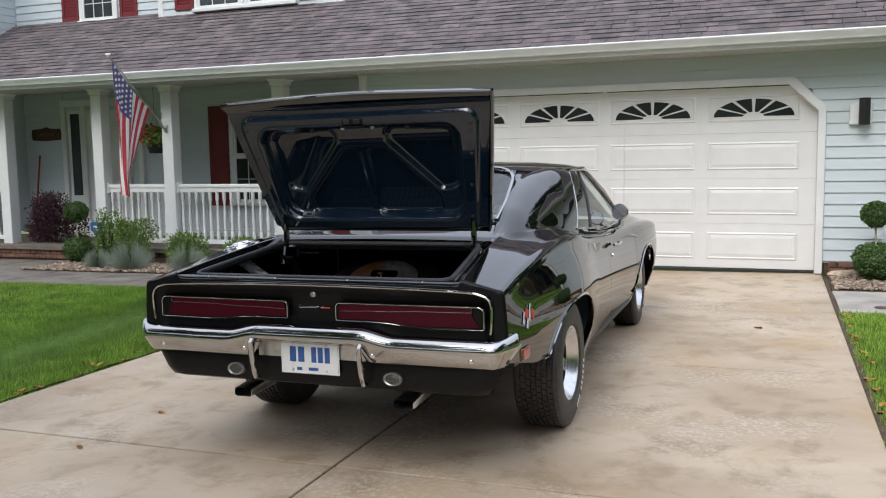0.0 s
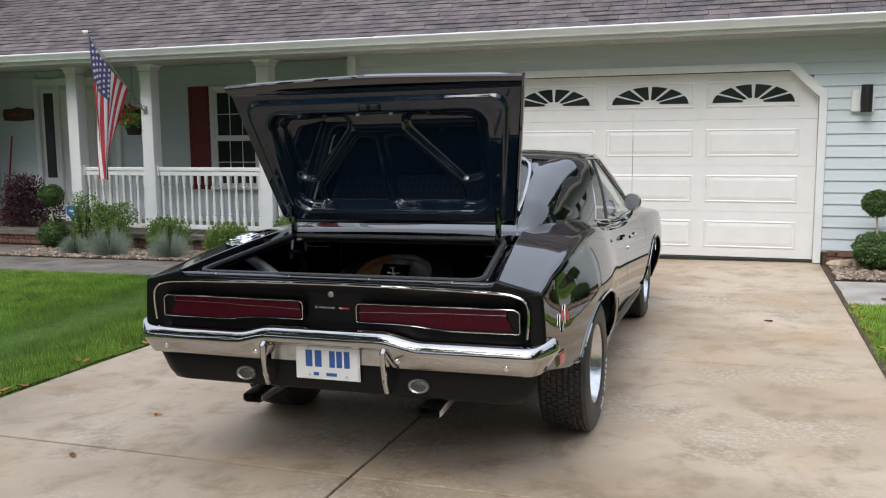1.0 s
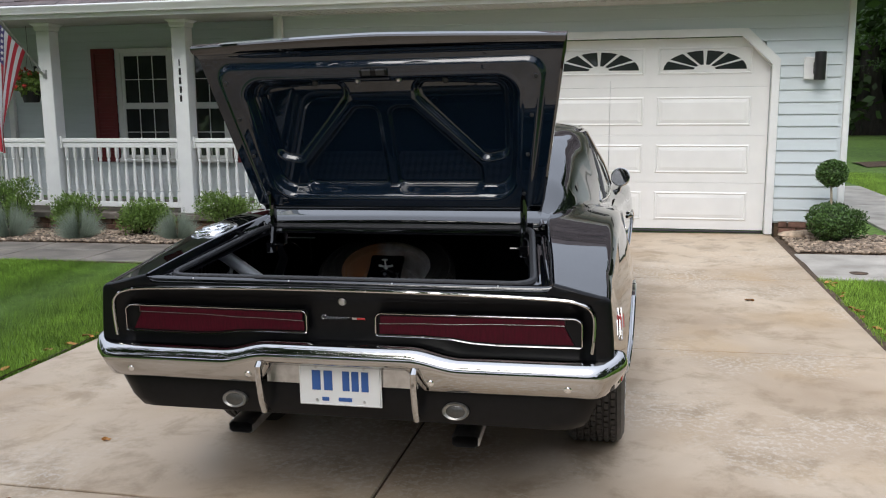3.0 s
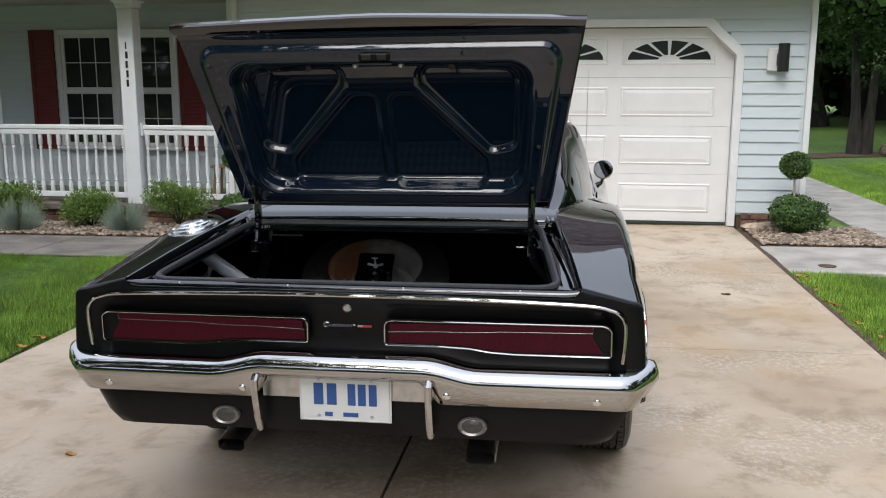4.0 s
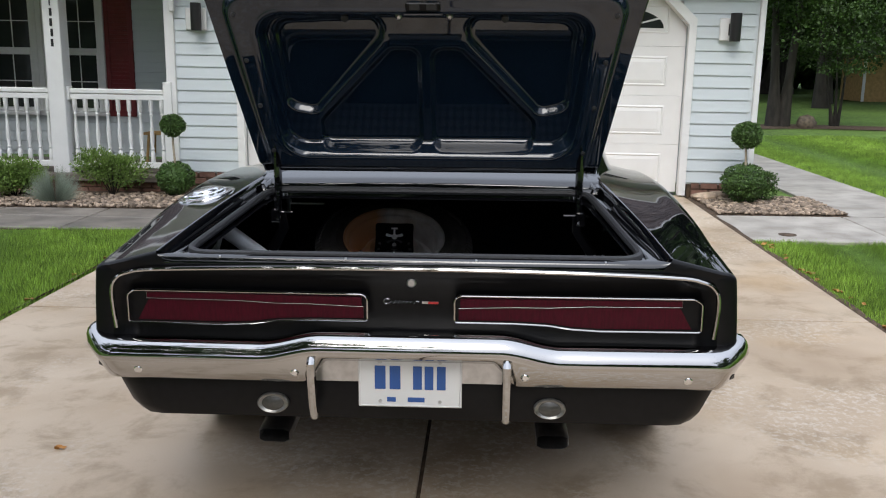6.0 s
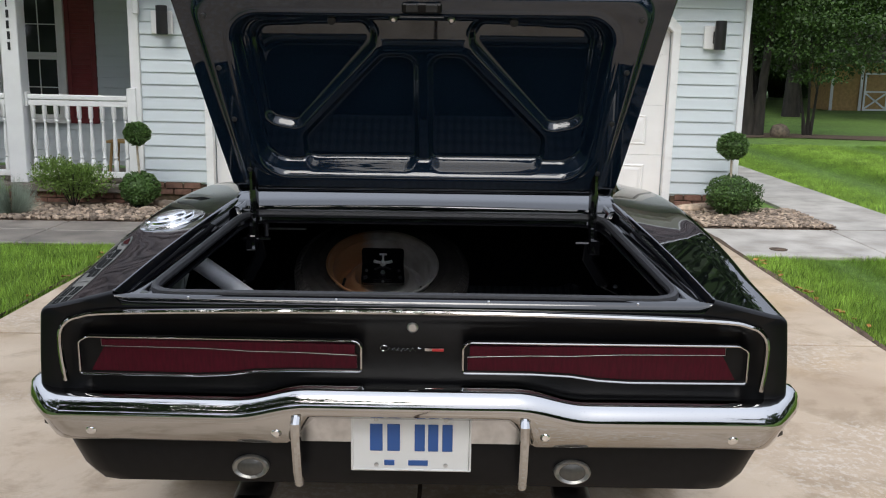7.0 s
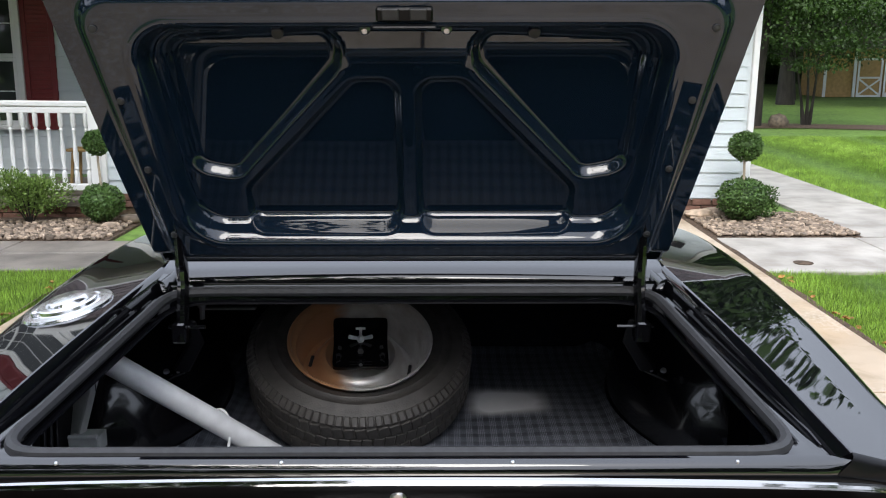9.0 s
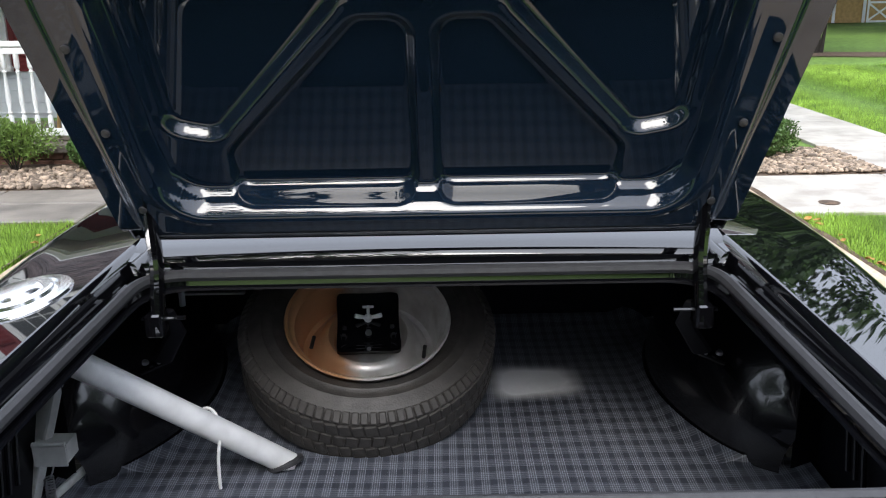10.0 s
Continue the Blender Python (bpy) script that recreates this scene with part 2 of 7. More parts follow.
BROWNWOOD = mat("brown_stained_wood", (0.09, 0.035, 0.02), 0.6, var=0.4, scale=12, stretch=(1, 6, 6))
REDPAINT = mat("red_paint", (0.3, 0.02, 0.02), 0.5)
BARNWOOD = mat("ochre_barn_boards", (0.42, 0.27, 0.11), 0.8, var=0.2, scale=6, rand=0.08)
SIGNBLUE = mat("sign_blue", (0.03, 0.16, 0.5), 0.4)
EMBLEMRED = mat("emblem_red", (0.5, 0.03, 0.03), 0.3)


# ---- geometry helpers ----
class Geo:
    """Collects vertices and faces of one part."""

    def __init__(self):
        self.v, self.f, self.mi = [], [], []

    def add(self, vs, fs, m=0, M=None):
        o = len(self.v)
        self.v += [tuple(M @ Vector(p)) for p in vs] if M is not None else [tuple(p) for p in vs]
        self.f += [tuple(i + o for i in f) for f in fs]
        self.mi += [m] * len(fs)
        return self

    def box(self, c, s, bev=0.0, M=None, m=0):
        hx, hy, hz = s[0] / 2, s[1] / 2, s[2] / 2
        b = min(bev, hx * 0.9, hy * 0.9, hz * 0.9)
        if b <= 0:
            vs = [(c[0] + i * hx, c[1] + j * hy, c[2] + k * hz) for i in (-1, 1) for j in (-1, 1) for k in (-1, 1)]
            fs = [(0, 1, 3, 2), (4, 6, 7, 5), (0, 4, 5, 1), (2, 3, 7, 6), (0, 2, 6, 4), (1, 5, 7, 3)]
            return self.add(vs, fs, m, M)
        vs, idx = [], {}
        for i in (-1, 1):
            for j in (-1, 1):
                for k in (-1, 1):
                    for ax in range(3):
                        p = [i * hx, j * hy, k * hz]
                        for a in range(3):
                            if a != ax:
                                p[a] -= (i, j, k)[a] * b
                        idx[i, j, k, ax] = len(vs)
                        vs.append((c[0] + p[0], c[1] + p[1], c[2] + p[2]))
        fs = []
        for ax in range(3):
            o1, o2 = [a for a in range(3) if a != ax]
            for sg in (-1, 1):
                q = []
                for u, w in ((-1, -1), (1, -1), (1, 1), (-1, 1)):
                    key = [0, 0, 0]
                    key[ax], key[o1], key[o2] = sg, u, w
                    q.append(idx[(*key, ax)])
                fs.append(tuple(q))
        for ax in range(3):
            o1, o2 = [a for a in range(3) if a != ax]
            for u in (-1, 1):
                for w in (-1, 1):
                    ka, kb = [0, 0, 0], [0, 0, 0]
                    ka[ax], ka[o1], ka[o2] = -1, u, w
                    kb[ax], kb[o1], kb[o2] = 1, u, w
                    fs.append((idx[(*ka, o1)], idx[(*kb, o1)], idx[(*kb, o2)], idx[(*ka, o2)]))
        for i in (-1, 1):
            for j in (-1, 1):
                for k in (-1, 1):
                    fs.append((idx[i, j, k, 0], idx[i, j, k, 1], idx[i, j, k, 2]))
        return self.add(vs, fs, m, M)

    def grid(self, P, m=0, closeu=False, closev=False):
        nu, nv = len(P), len(P[0])
        fs = []
        for i in range(nu if closeu else nu - 1):
            for j in range(nv if closev else nv - 1):
                a, b2 = i, (i + 1) % nu
                c, d = j, (j + 1) % nv
                fs.append((a * nv + c, b2 * nv + c, b2 * nv + d, a * nv + d))
        return self.add([p for r in P for p in r], fs, m)

    def lathe(self, prof, n=24, M=None, m=0, cap=True):
        vs = [(r * math.cos(2 * math.pi * i / n), r * math.sin(2 * math.pi * i / n), z) for r, z in prof for i in range(n)]
        fs = [(k * n + i, k * n + (i + 1) % n, (k + 1) * n + (i + 1) % n, (k + 1) * n + i) for k in range(len(prof) - 1) for i in range(n)]
        if cap:
            fs += [tuple(range(n))[::-1], tuple((len(prof) - 1) * n + i for i in range(n))]
        return self.add(vs, fs, m, M)

    def tube(self, pts, r, n=10, m=0, cap=True, flat=1.0):
        pts = [Vector(p) for p in pts]
        rs = r if isinstance(r, (list, tuple)) else [r] * len(pts)
        rings, ref = [], None
        for i, p in enumerate(pts):
            d = (pts[min(i + 1, len(pts) - 1)] - pts[max(i - 1, 0)]).normalized()
            if ref is None:
                ref = Vector((0, 0, 1)) if abs(d.z) < 0.9 else Vector((1, 0, 0))
            s = d.cross(ref).normalized()
            ref = s.cross(d).normalized()
            rings.append([tuple(p + rs[i] * (math.cos(a) * s + flat * math.sin(a) * ref)) for a in [2 * math.pi * k / n for k in range(n)]])
        o = len(self.v)
        self.grid(rings, m, closev=True)
        if cap:
            self.f += [tuple(o + k for k in range(n))[::-1], tuple(o + (len(pts) - 1) * n + k for k in range(n))]
            self.mi += [m, m]
        return self

    def prism(self, poly, d0, d1, M=None, m=0):
        """A polygon in x, z drawn out along y from d0 to d1."""
        n = len(poly)
        vs = [(x, d0, z) for x, z in poly] + [(x, d1, z) for x, z in poly]
        fs = [tuple(range(n)), tuple(range(2 * n - 1, n - 1, -1))] + [(i, (i + 1) % n + 0, (i + 1) % n + n, i + n) for i in range(n)]
        return self.add(vs, fs, m, M)

    def done(self, name, mats, parent=None, label="", smooth=30, loc=None, rot=None, recalc=True):
        me = bpy.data.meshes.new(name)
        me.from_pydata(self.v, [], self.f)
        for q in (mats if isinstance(mats, (list, tuple)) else [mats]):
            me.materials.append(q)
        if any(self.mi):
            me.polygons.foreach_set("material_index", self.mi)
        if recalc:
            bm = bmesh.new()
            bm.from_mesh(me)
            bmesh.ops.recalc_face_normals(bm, faces=bm.faces)
            bm.to_mesh(me)
            bm.free()
        if smooth:
            me.polygons.foreach_set("use_smooth", [True] * len(me.polygons))
            me.set_sharp_from_angle(angle=radians(smooth))
        me.update()
        ob = new(name, me)
        if parent:
            ob.parent = parent
        if loc:
            ob.location = loc
        if rot:
            ob.rotation_euler = [radians(a) for a in rot]
        if label:
            ob["label"] = label
        return ob


def thing(name, loc, label, category, group="", kind="", rot=(0, 0, 0)):
    ob = new(name)
    ob.empty_display_size = 0.1
    ob.location = loc
    ob.rotation_euler = [radians(a) for a in rot]
    return tagged(ob, label, category, group, kind)


def lerp_at(xs, ys, x):
    return float(np.interp(x, xs, ys))


def smooth_at(xs, ys, x):
    """Monotone-ish smooth interpolation through a few knots."""
    i = max(0, min(len(xs) - 2, int(np.searchsorted(xs, x)) - 1))
    x0, x1 = xs[i], xs[i + 1]
    t = min(1, max(0, (x - x0) / (x1 - x0)))
    def slope(k):
        if k <= 0 or k >= len(xs) - 1:
            j = 0 if k <= 0 else len(xs) - 2
            return (ys[j + 1] - ys[j]) / (xs[j + 1] - xs[j])
        return (ys[k + 1] - ys[k - 1]) / (xs[k + 1] - xs[k - 1])
    m0, m1 = slope(i) * (x1 - x0), slope(i + 1) * (x1 - x0)
    return (2 * t**3 - 3 * t**2 + 1) * ys[i] + (t**3 - 2 * t**2 + t) * m0 + (-2 * t**3 + 3 * t**2) * ys[i + 1] + (t**3 - t**2) * m1


# ---- ground, driveway, paths ----
Geo().add([(-400, -300, -0.03), (400, -300, -0.03), (400, 500, -0.03), (-400, 500, -0.03)], [(0, 1, 2, 3)]).done("ground", LAWN)
tagged(bpy.data.objects["ground"], "wide mown green lawn running out to the horizon", "lawn", kind="structure")

driveway = Geo().box((-2.0, 1.6, -0.057), (5.16, 19.1, 0.09)).done("driveway", SOIL)
tagged(driveway, "wide tan broom-finished concrete driveway with sawn joints", "driveway", kind="structure")
XJ, YJ = (-4.6, -1.955, 0.6), (-7.9, -4.2, -1.6, 0.98, 3.56, 6.09, 8.43, 11.255)
for a in range(2):
    for b in range(len(YJ) - 1):
        w, h = XJ[a + 1] - XJ[a] - 0.016, YJ[b + 1] - YJ[b] - 0.016
        Geo().box(((XJ[a] + XJ[a + 1]) / 2, (YJ[b] + YJ[b + 1]) / 2, -0.05), (w, h, 0.1), 0.0035).done("concrete_slab", CONCRETE, driveway, smooth=0)

for xe in (-4.635, 0.635):
    ed = Geo().grid([[(xe - 0.036, y, -0.012), (xe + 0.006 * math.sin(5 * y), y, 0.003 + 0.005 * math.sin(9 * y)), (xe + (0.006 + 0.014 * math.sin(3.7 * y) * math.sin(11 * y)) * (1 if xe > 0 else -1), y, -0.008)] for y in np.linspace(-7.9, 8.62 if xe < 0 else 11.05, 120)]).done("trim_edging", SOIL, smooth=60)
    tagged(ed, "bare brown soil edge between driveway and lawn", "soil edge", kind="structure")
path_left = Geo().box((-10.0, 9.25, -0.06), (10.7, 1.1, 0.08)).box((-11.9, 10.4, -0.06), (2.9, 1.3, 0.08)).done("pavement_left", SOIL)
tagged(path_left, "grey stamped stone-pattern concrete front path", "path", kind="structure")
rng = random.Random(5)
x = -4.63
while x > -15:
    w = rng.uniform(0.75, 1.2)
    cut = rng.uniform(0.4, 0.65)
    for y0, y1 in ((8.7, 8.7 + cut), (8.7 + cut, 9.8)):
        Geo().box((x - w / 2, (y0 + y1) / 2, -0.035), (w - 0.014, y1 - y0 - 0.014, 0.07), 0.01).done("paving_stone", FLAGSTONE, path_left, smooth=0)
    x -= w
for ix in range(3):
    Geo().box((-11.0 - ix * 0.95, 10.4, -0.035), (0.93, 1.25, 0.07), 0.01).done("paving_stone", FLAGSTONE, path_left, smooth=0)

path_right = Geo().box((1.8, 9.2, -0.07), (2.2, 1.2, 0.06)).done("pavement_right", SOIL)
tagged(path_right, "pale stained concrete path round the garage corner", "path", kind="structure")
for x0, x1 in ((0.63, 1.9), (1.9, 2.95)):
    Geo().box(((x0 + x1) / 2, 9.22, -0.04), (x1 - x0 - 0.012, 1.3, 0.08), 0.008).done("concrete_slab", WALKSTONE, path_right, smooth=0)
for q in range(5):
    ya, yb = 9.9 + q * 1.5, 9.9 + q * 1.5 + 1.49
    wa, wb = 2.95, 2.95
    v = [(2.0 if q == 0 else 1.95, ya, 0.0), (wa, ya, 0.0), (wb, yb, 0.0), (1.95, yb, 0.0)]
    Geo().add(v + [(a, b, -0.08) for a, b, c in v], [(0, 1, 2, 3), (4, 7, 6, 5), (0, 4, 5, 1), (1, 5, 6, 2), (2, 6, 7, 3), (3, 7, 4, 0)]).done("concrete_slab", WALKSTONE, path_right, smooth=0)
dr = Geo().lathe([(0.0, 0), (0.075, 0.0), (0.08, 0.004), (0.066, 0.006), (0.0, 0.007)], 20, M=pose(1.02, 8.85, 0.001), cap=False).done("drain_cover", SOIL)
tagged(dr, "small round brown drain cover set in the path", "drain cover")

bed_l = Geo().box((-8.0, 10.4, -0.03), (6.2, 1.3, 0.05)).done("bed_left", SOIL)
tagged(bed_l, "dark mulch planting bed below the porch", "planting bed", kind="structure")
bed_r = Geo().box((1.32, 10.52, -0.03), (1.35, 1.26, 0.05)).done("bed_right", SOIL)
tagged(bed_r, "dark mulch planting bed at the garage corner", "planting bed", kind="structure")

# ---- house ----
before_house = set(bpy.data.objects)
YF, YB = 11.16, 12.72          # garage front, porch back wall
LAP = 0.136


def siding(wall, x0, x1, y, z0, z1, skip=None, name="siding_board"):
    """Lapped boards on a wall that faces -y; skip(z) gives spans of x to leave free."""
    k = 0
    while z0 + k * LAP < z1 - 0.02:
        za, zb = z0 + k * LAP, min(z0 + (k + 1) * LAP, z1)
        spans = [(x0, x1)]
        for a, b in (skip((za + zb) / 2) if skip else []):
            nxt = []
            for p, q in spans:
                if b <= p or a >= q:
                    nxt.append((p, q))
                else:
                    if a > p:
                        nxt.append((p, a))
                    if b < q:
                        nxt.append((b, q))
            spans = nxt
        for p, q in spans:
            if q - p < 0.02:
                continue
            sec = [(y, za), (y - 0.017, za), (y - 0.019, za + 0.006), (y - 0.018, za + 0.012), (y - 0.004, zb - 0.004), (y, zb)]
            g = Geo()
            g.add([(p, a, b) for a, b in sec] + [(q, a, b) for a, b in sec],
                  [(i, (i + 1) % 6, (i + 1) % 6 + 6, i + 6) for i in range(6)] + [tuple(range(6))[::-1], tuple(range(6, 12))])
            g.done(name, SIDING, wall, smooth=0)
        k += 1


GX0, GX1, GC = -5.46, 1.33, -2.03
DW = 2.55                      # half width of the door opening
def door_span(z):
    if z < 1.97:
        return [(GC - DW - 0.08, GC + DW + 0.08)]
    if z < 2.36:
        h = DW + 0.08 - (z - 1.94) * 0.845
        return [(GC - h, GC + h)]
    return []


wall_g = Geo().box(((GX0 + GC - DW) / 2, YF + 0.09, 1.42), (GC - DW - GX0, 0.18, 2.56)).box(((GX1 + GC + DW) / 2, YF + 0.09, 1.42), (GX1 - GC - DW, 0.18, 2.56)).box((GC, YF + 0.09, 2.485), (2 * DW, 0.18, 0.43)).done("wall_garage_front", SIDING, smooth=0)
tagged(wall_g, "pale blue-grey lap siding wall around the garage door", "wall", kind="structure")
siding(wall_g, GX0 + 0.09, GX1 - 0.09, YF, 0.16, 2.7, door_span)
side_g = Geo().box((GX1 - 0.09, YF + 3.7, 1.42), (0.18, 7.0, 2.56)).box((GX0 + 0.09, YF + 0.95, 1.5), (0.18, 1.54, 2.4)).done("wall_garage_side", SIDING, smooth=0)
tagged(side_g, "pale blue siding side walls of the garage", "wall", kind="structure")
tr = Geo().box((GX1 - 0.02, YF - 0.02, 1.42), (0.06, 0.06, 2.55), 0.006).box((GX1 + 0.012, YF + 0.045, 1.42), (0.03, 0.1, 2.55), 0.006).done("corner_trim", WHITE, smooth=0)
tagged(tr, "white corner board on the garage", "trim", kind="structure")
tr = Geo().box((GX0 + 0.045, YF - 0.02, 1.42), (0.11, 0.06, 2.55), 0.006).done("corner_trim", WHITE, smooth=0)
tagged(tr, "white corner board beside the porch", "trim", kind="structure")
fnd = Geo().box(((GX0 + GC - DW) / 2 - 0.05, YF + 0.08, 0.0), (GC - DW - GX0 - 0.1, 0.14, 0.34)).box(((GX1 + GC + DW) / 2 + 0.05, YF + 0.08, 0.0), (GX1 - GC - DW - 0.1, 0.14, 0.34)).done("foundation", SOIL, smooth=0)
tagged(fnd, "low brown brick foundation under the siding", "foundation", kind="structure")
for xa, xb in ((GX0, GC - DW - 0.14), (GC + DW + 0.14, GX1)):
    for r in range(2):
        x = xa - (0.1 if r else 0)
        while x < xb - 0.03:
            p, q = max(x, xa), min(x + 0.2, xb)
            if q - p > 0.03:
                Geo().box(((p + q) / 2, YF + 0.01, 0.045 + r * 0.075), (q - p - 0.01, 0.05, 0.065), 0.004).done("brick", BRICK, fnd, smooth=0)
            x += 0.21

# door trim with clipped corners
def clipped(h, top, clip_x, clip_z):
    return [(GC - h, 0.012), (GC - h, top - clip_z), (GC - h + clip_x, top), (GC + h - clip_x, top), (GC + h, top - clip_z), (GC + h, 0.012)]


outer, inner = clipped(2.622, 2.346, 0.36, 0.345), clipped(2.540, 2.264, 0.335, 0.32)
g = Geo()
for (m0, m1) in ((-0.045, 0.05), ):
    vs = [(a, YF + m0, b) for a, b in outer] + [(a, YF + m0, b) for a, b in inner] + [(a, YF + m1, b) for a, b in outer] + [(a, YF + m1, b) for a, b in inner]
    fs = []
    for i in range(5):
        fs += [(i, i + 1, i + 7, i + 6), (i + 12, i + 18, i + 19, i + 13), (i, i + 12, i + 13, i + 1), (i + 6, i + 7, i + 19, i + 18)]
    fs += [(0, 6, 18, 12), (5, 17, 23, 11)]
    g.add(vs, fs)
tr = g.done("door_trim", WHITE, smooth=0)
tagged(tr, "white garage door casing with clipped upper corners", "trim", kind="structure")
# the clipped corners behind the trim
g = Geo()
for sg in (-1, 1):
    g.prism([(GC + sg * 2.56, 1.90), (GC + sg * 2.56, 2.30), (GC + sg * 2.18, 2.30)], YF + 0.052, YF + 0.09)
tr = g.done("corner_filler", WHITE, smooth=0)
tagged(tr, "white filler boards behind the clipped corners", "trim", kind="structure")

gdoor = thing("door_garage", (GC, YF + 0.10, 0.012), "closed white steel sectional garage door with fan lights", "garage door", kind="structure")
SECH = 0.556
Geo().box((0, 0.0, -0.002), (5.06, 0.04, 0.022), 0.006).done("bottom_seal", SEAL, gdoor)
for r in range(4):
    z0 = 0.02 + r * SECH
    # unseen dark board added to block light leaking through the section gaps
    if r == 0:
        Geo().box((0, 0.052, 0.88), (4.98, 0.012, 1.72)).done("door_backing", SEAL, gdoor, smooth=0)
    sec = Geo().box((0, 0.02, z0 + SECH / 2), (5.08, 0.045, SECH - 0.0025), 0.001).done("door_section", DOORWHITE, gdoor, smooth=0)
    for c in range(4):
        xc = (c - 1.5) * 1.207 + 0.005
        if r < 3:
            g = Geo()
            for k, (ww, hh, y0) in enumerate(((1.06, 0.34, 0.0),)):
                loops = [(ww / 2, hh / 2, -0.0035), (ww / 2 - 0.018, hh / 2 - 0.018, -0.013), (ww / 2 - 0.03, hh / 2 - 0.03, -0.004), (ww / 2 - 0.07, hh / 2 - 0.07, -0.012)]
                zc = z0 + SECH / 2
                vs = [(xc + sx * a, d, zc + sz * b) for a, b, d in loops for sx, sz in ((-1, -1), (1, -1), (1, 1), (-1, 1))]
                fs = [(4 * k2 + i, 4 * k2 + (i + 1) % 4, 4 * k2 + 4 + (i + 1) % 4, 4 * k2 + 4 + i) for k2 in range(3) for i in range(4)] + [(12, 13, 14, 15)]
                g.add(vs, fs)
            g.done("raised_panel", DOORWHITE, sec, smooth=0)
        else:
            # fan light: half ellipse of five panes between spokes
            zc, rx, rz = z0 + 0.2, 0.465, 0.215
            g = Geo()
            loops = [(0.53, 0.16, -0.0035), (0.51, 0.14, -0.012), (0.50, 0.13, -0.004)]
            zm = zc + 0.10
            vs = [(xc + sx * a, d, zm + sz * b) for a, b, d in loops for sx, sz in ((-1, -1), (1, -1), (1, 1), (-1, 1))]
            g.add(vs, [(4 * k2 + i, 4 * k2 + (i + 1) % 4, 4 * k2 + 4 + (i + 1) % 4, 4 * k2 + 4 + i) for k2 in range(2) for i in range(4)])
            g.done("fan_frame", DOORWHITE, sec, smooth=0)
            def fan(u, s):
                a = math.pi * u
                return (xc + s * rx * math.cos(a), zc + s * rz * math.sin(a))
            for p in range(6):
                ua, ub = p / 6 + 0.016 * (p > 0), (p + 1) / 6 - 0.016 * (p < 5)
                ring = [fan(ua + (ub - ua) * i / 5, 1.0) for i in range(6)] + [fan(ub - (ub - ua) * 0.12, 0.26), fan(ua + (ub - ua) * 0.12, 0.26)]
                Geo().prism(ring, -0.008, 0.004).done("pane", DARKGLASS, sec, smooth=0)
            ring = [fan(i / 16, 1.07) for i in range(17)] + [fan(1 - i / 16, 1.0) for i in range(17)]
            vs = [(a, -0.016, b) for a, b in ring] + [(a, 0.0, b) for a, b in ring]
            fs = [(i, i + 1, 32 - i, 33 - i) for i in range(16)] + [(34 + i, 34 + 33 - i, 34 + 32 - i, 34 + i + 1) for i in range(16)]
            fs += [(i, 34 + i, 34 + i + 1, i + 1) for i in range(33)]
            Geo().add(vs, fs).done("arch_moulding", DOORWHITE, sec, smooth=0)

# eaves
SL = radians(29.5)
EY, EZ = 10.55, 2.80           # lower edge of the shingles
X0R, X1R = -14.6, 1.72
gut = Geo()
prof = [(EY - 0.01, EZ - 0.005), (EY - 0.075, EZ - 0.005), (EY - 0.085, EZ - 0.02), (EY - 0.078, EZ - 0.04), (EY - 0.05, EZ - 0.07), (EY - 0.04, EZ - 0.105), (EY + 0.02, EZ - 0.112), (EY + 0.02, EZ - 0.03)]
gut.grid([[(x, a, b) for a, b in prof] for x in np.linspace(X0R, X1R, 30)], closev=True)
ob = gut.done("gutter", GUTTERWHITE, smooth=40)
tagged(ob, "white enamelled gutter along the eaves", "gutter", kind="structure")
ob = Geo().box(((X0R + X1R) / 2, EY + 0.035, EZ - 0.075), (X1R - X0R, 0.025, 0.17)).done("fascia", WHITE, smooth=0)
tagged(ob, "white fascia board", "fascia", kind="structure")
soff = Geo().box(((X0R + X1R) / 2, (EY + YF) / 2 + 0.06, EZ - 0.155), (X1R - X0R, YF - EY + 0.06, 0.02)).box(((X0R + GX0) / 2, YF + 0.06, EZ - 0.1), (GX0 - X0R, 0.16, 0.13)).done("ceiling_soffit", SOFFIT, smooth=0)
tagged(soff, "off-white vented vinyl soffit under the eaves, darkened for the porch shade", "soffit", kind="structure")
g = Geo()
for i in range(70):
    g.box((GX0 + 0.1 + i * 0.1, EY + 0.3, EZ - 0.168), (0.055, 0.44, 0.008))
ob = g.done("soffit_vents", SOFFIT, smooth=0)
tagged(ob, "ribs and vents of the soffit", "soffit vents", kind="stuff")
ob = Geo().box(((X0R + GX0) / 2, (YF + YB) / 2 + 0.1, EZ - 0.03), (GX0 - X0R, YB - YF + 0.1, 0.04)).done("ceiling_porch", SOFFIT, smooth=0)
tagged(ob, "off-white porch ceiling, darkened for the porch shade", "ceiling", kind="structure")

# roof
def on_roof(x, s, h=0.0):
    return (x, EY + s * math.cos(SL) - h * math.sin(SL), EZ + s * math.sin(SL) + h * math.cos(SL))


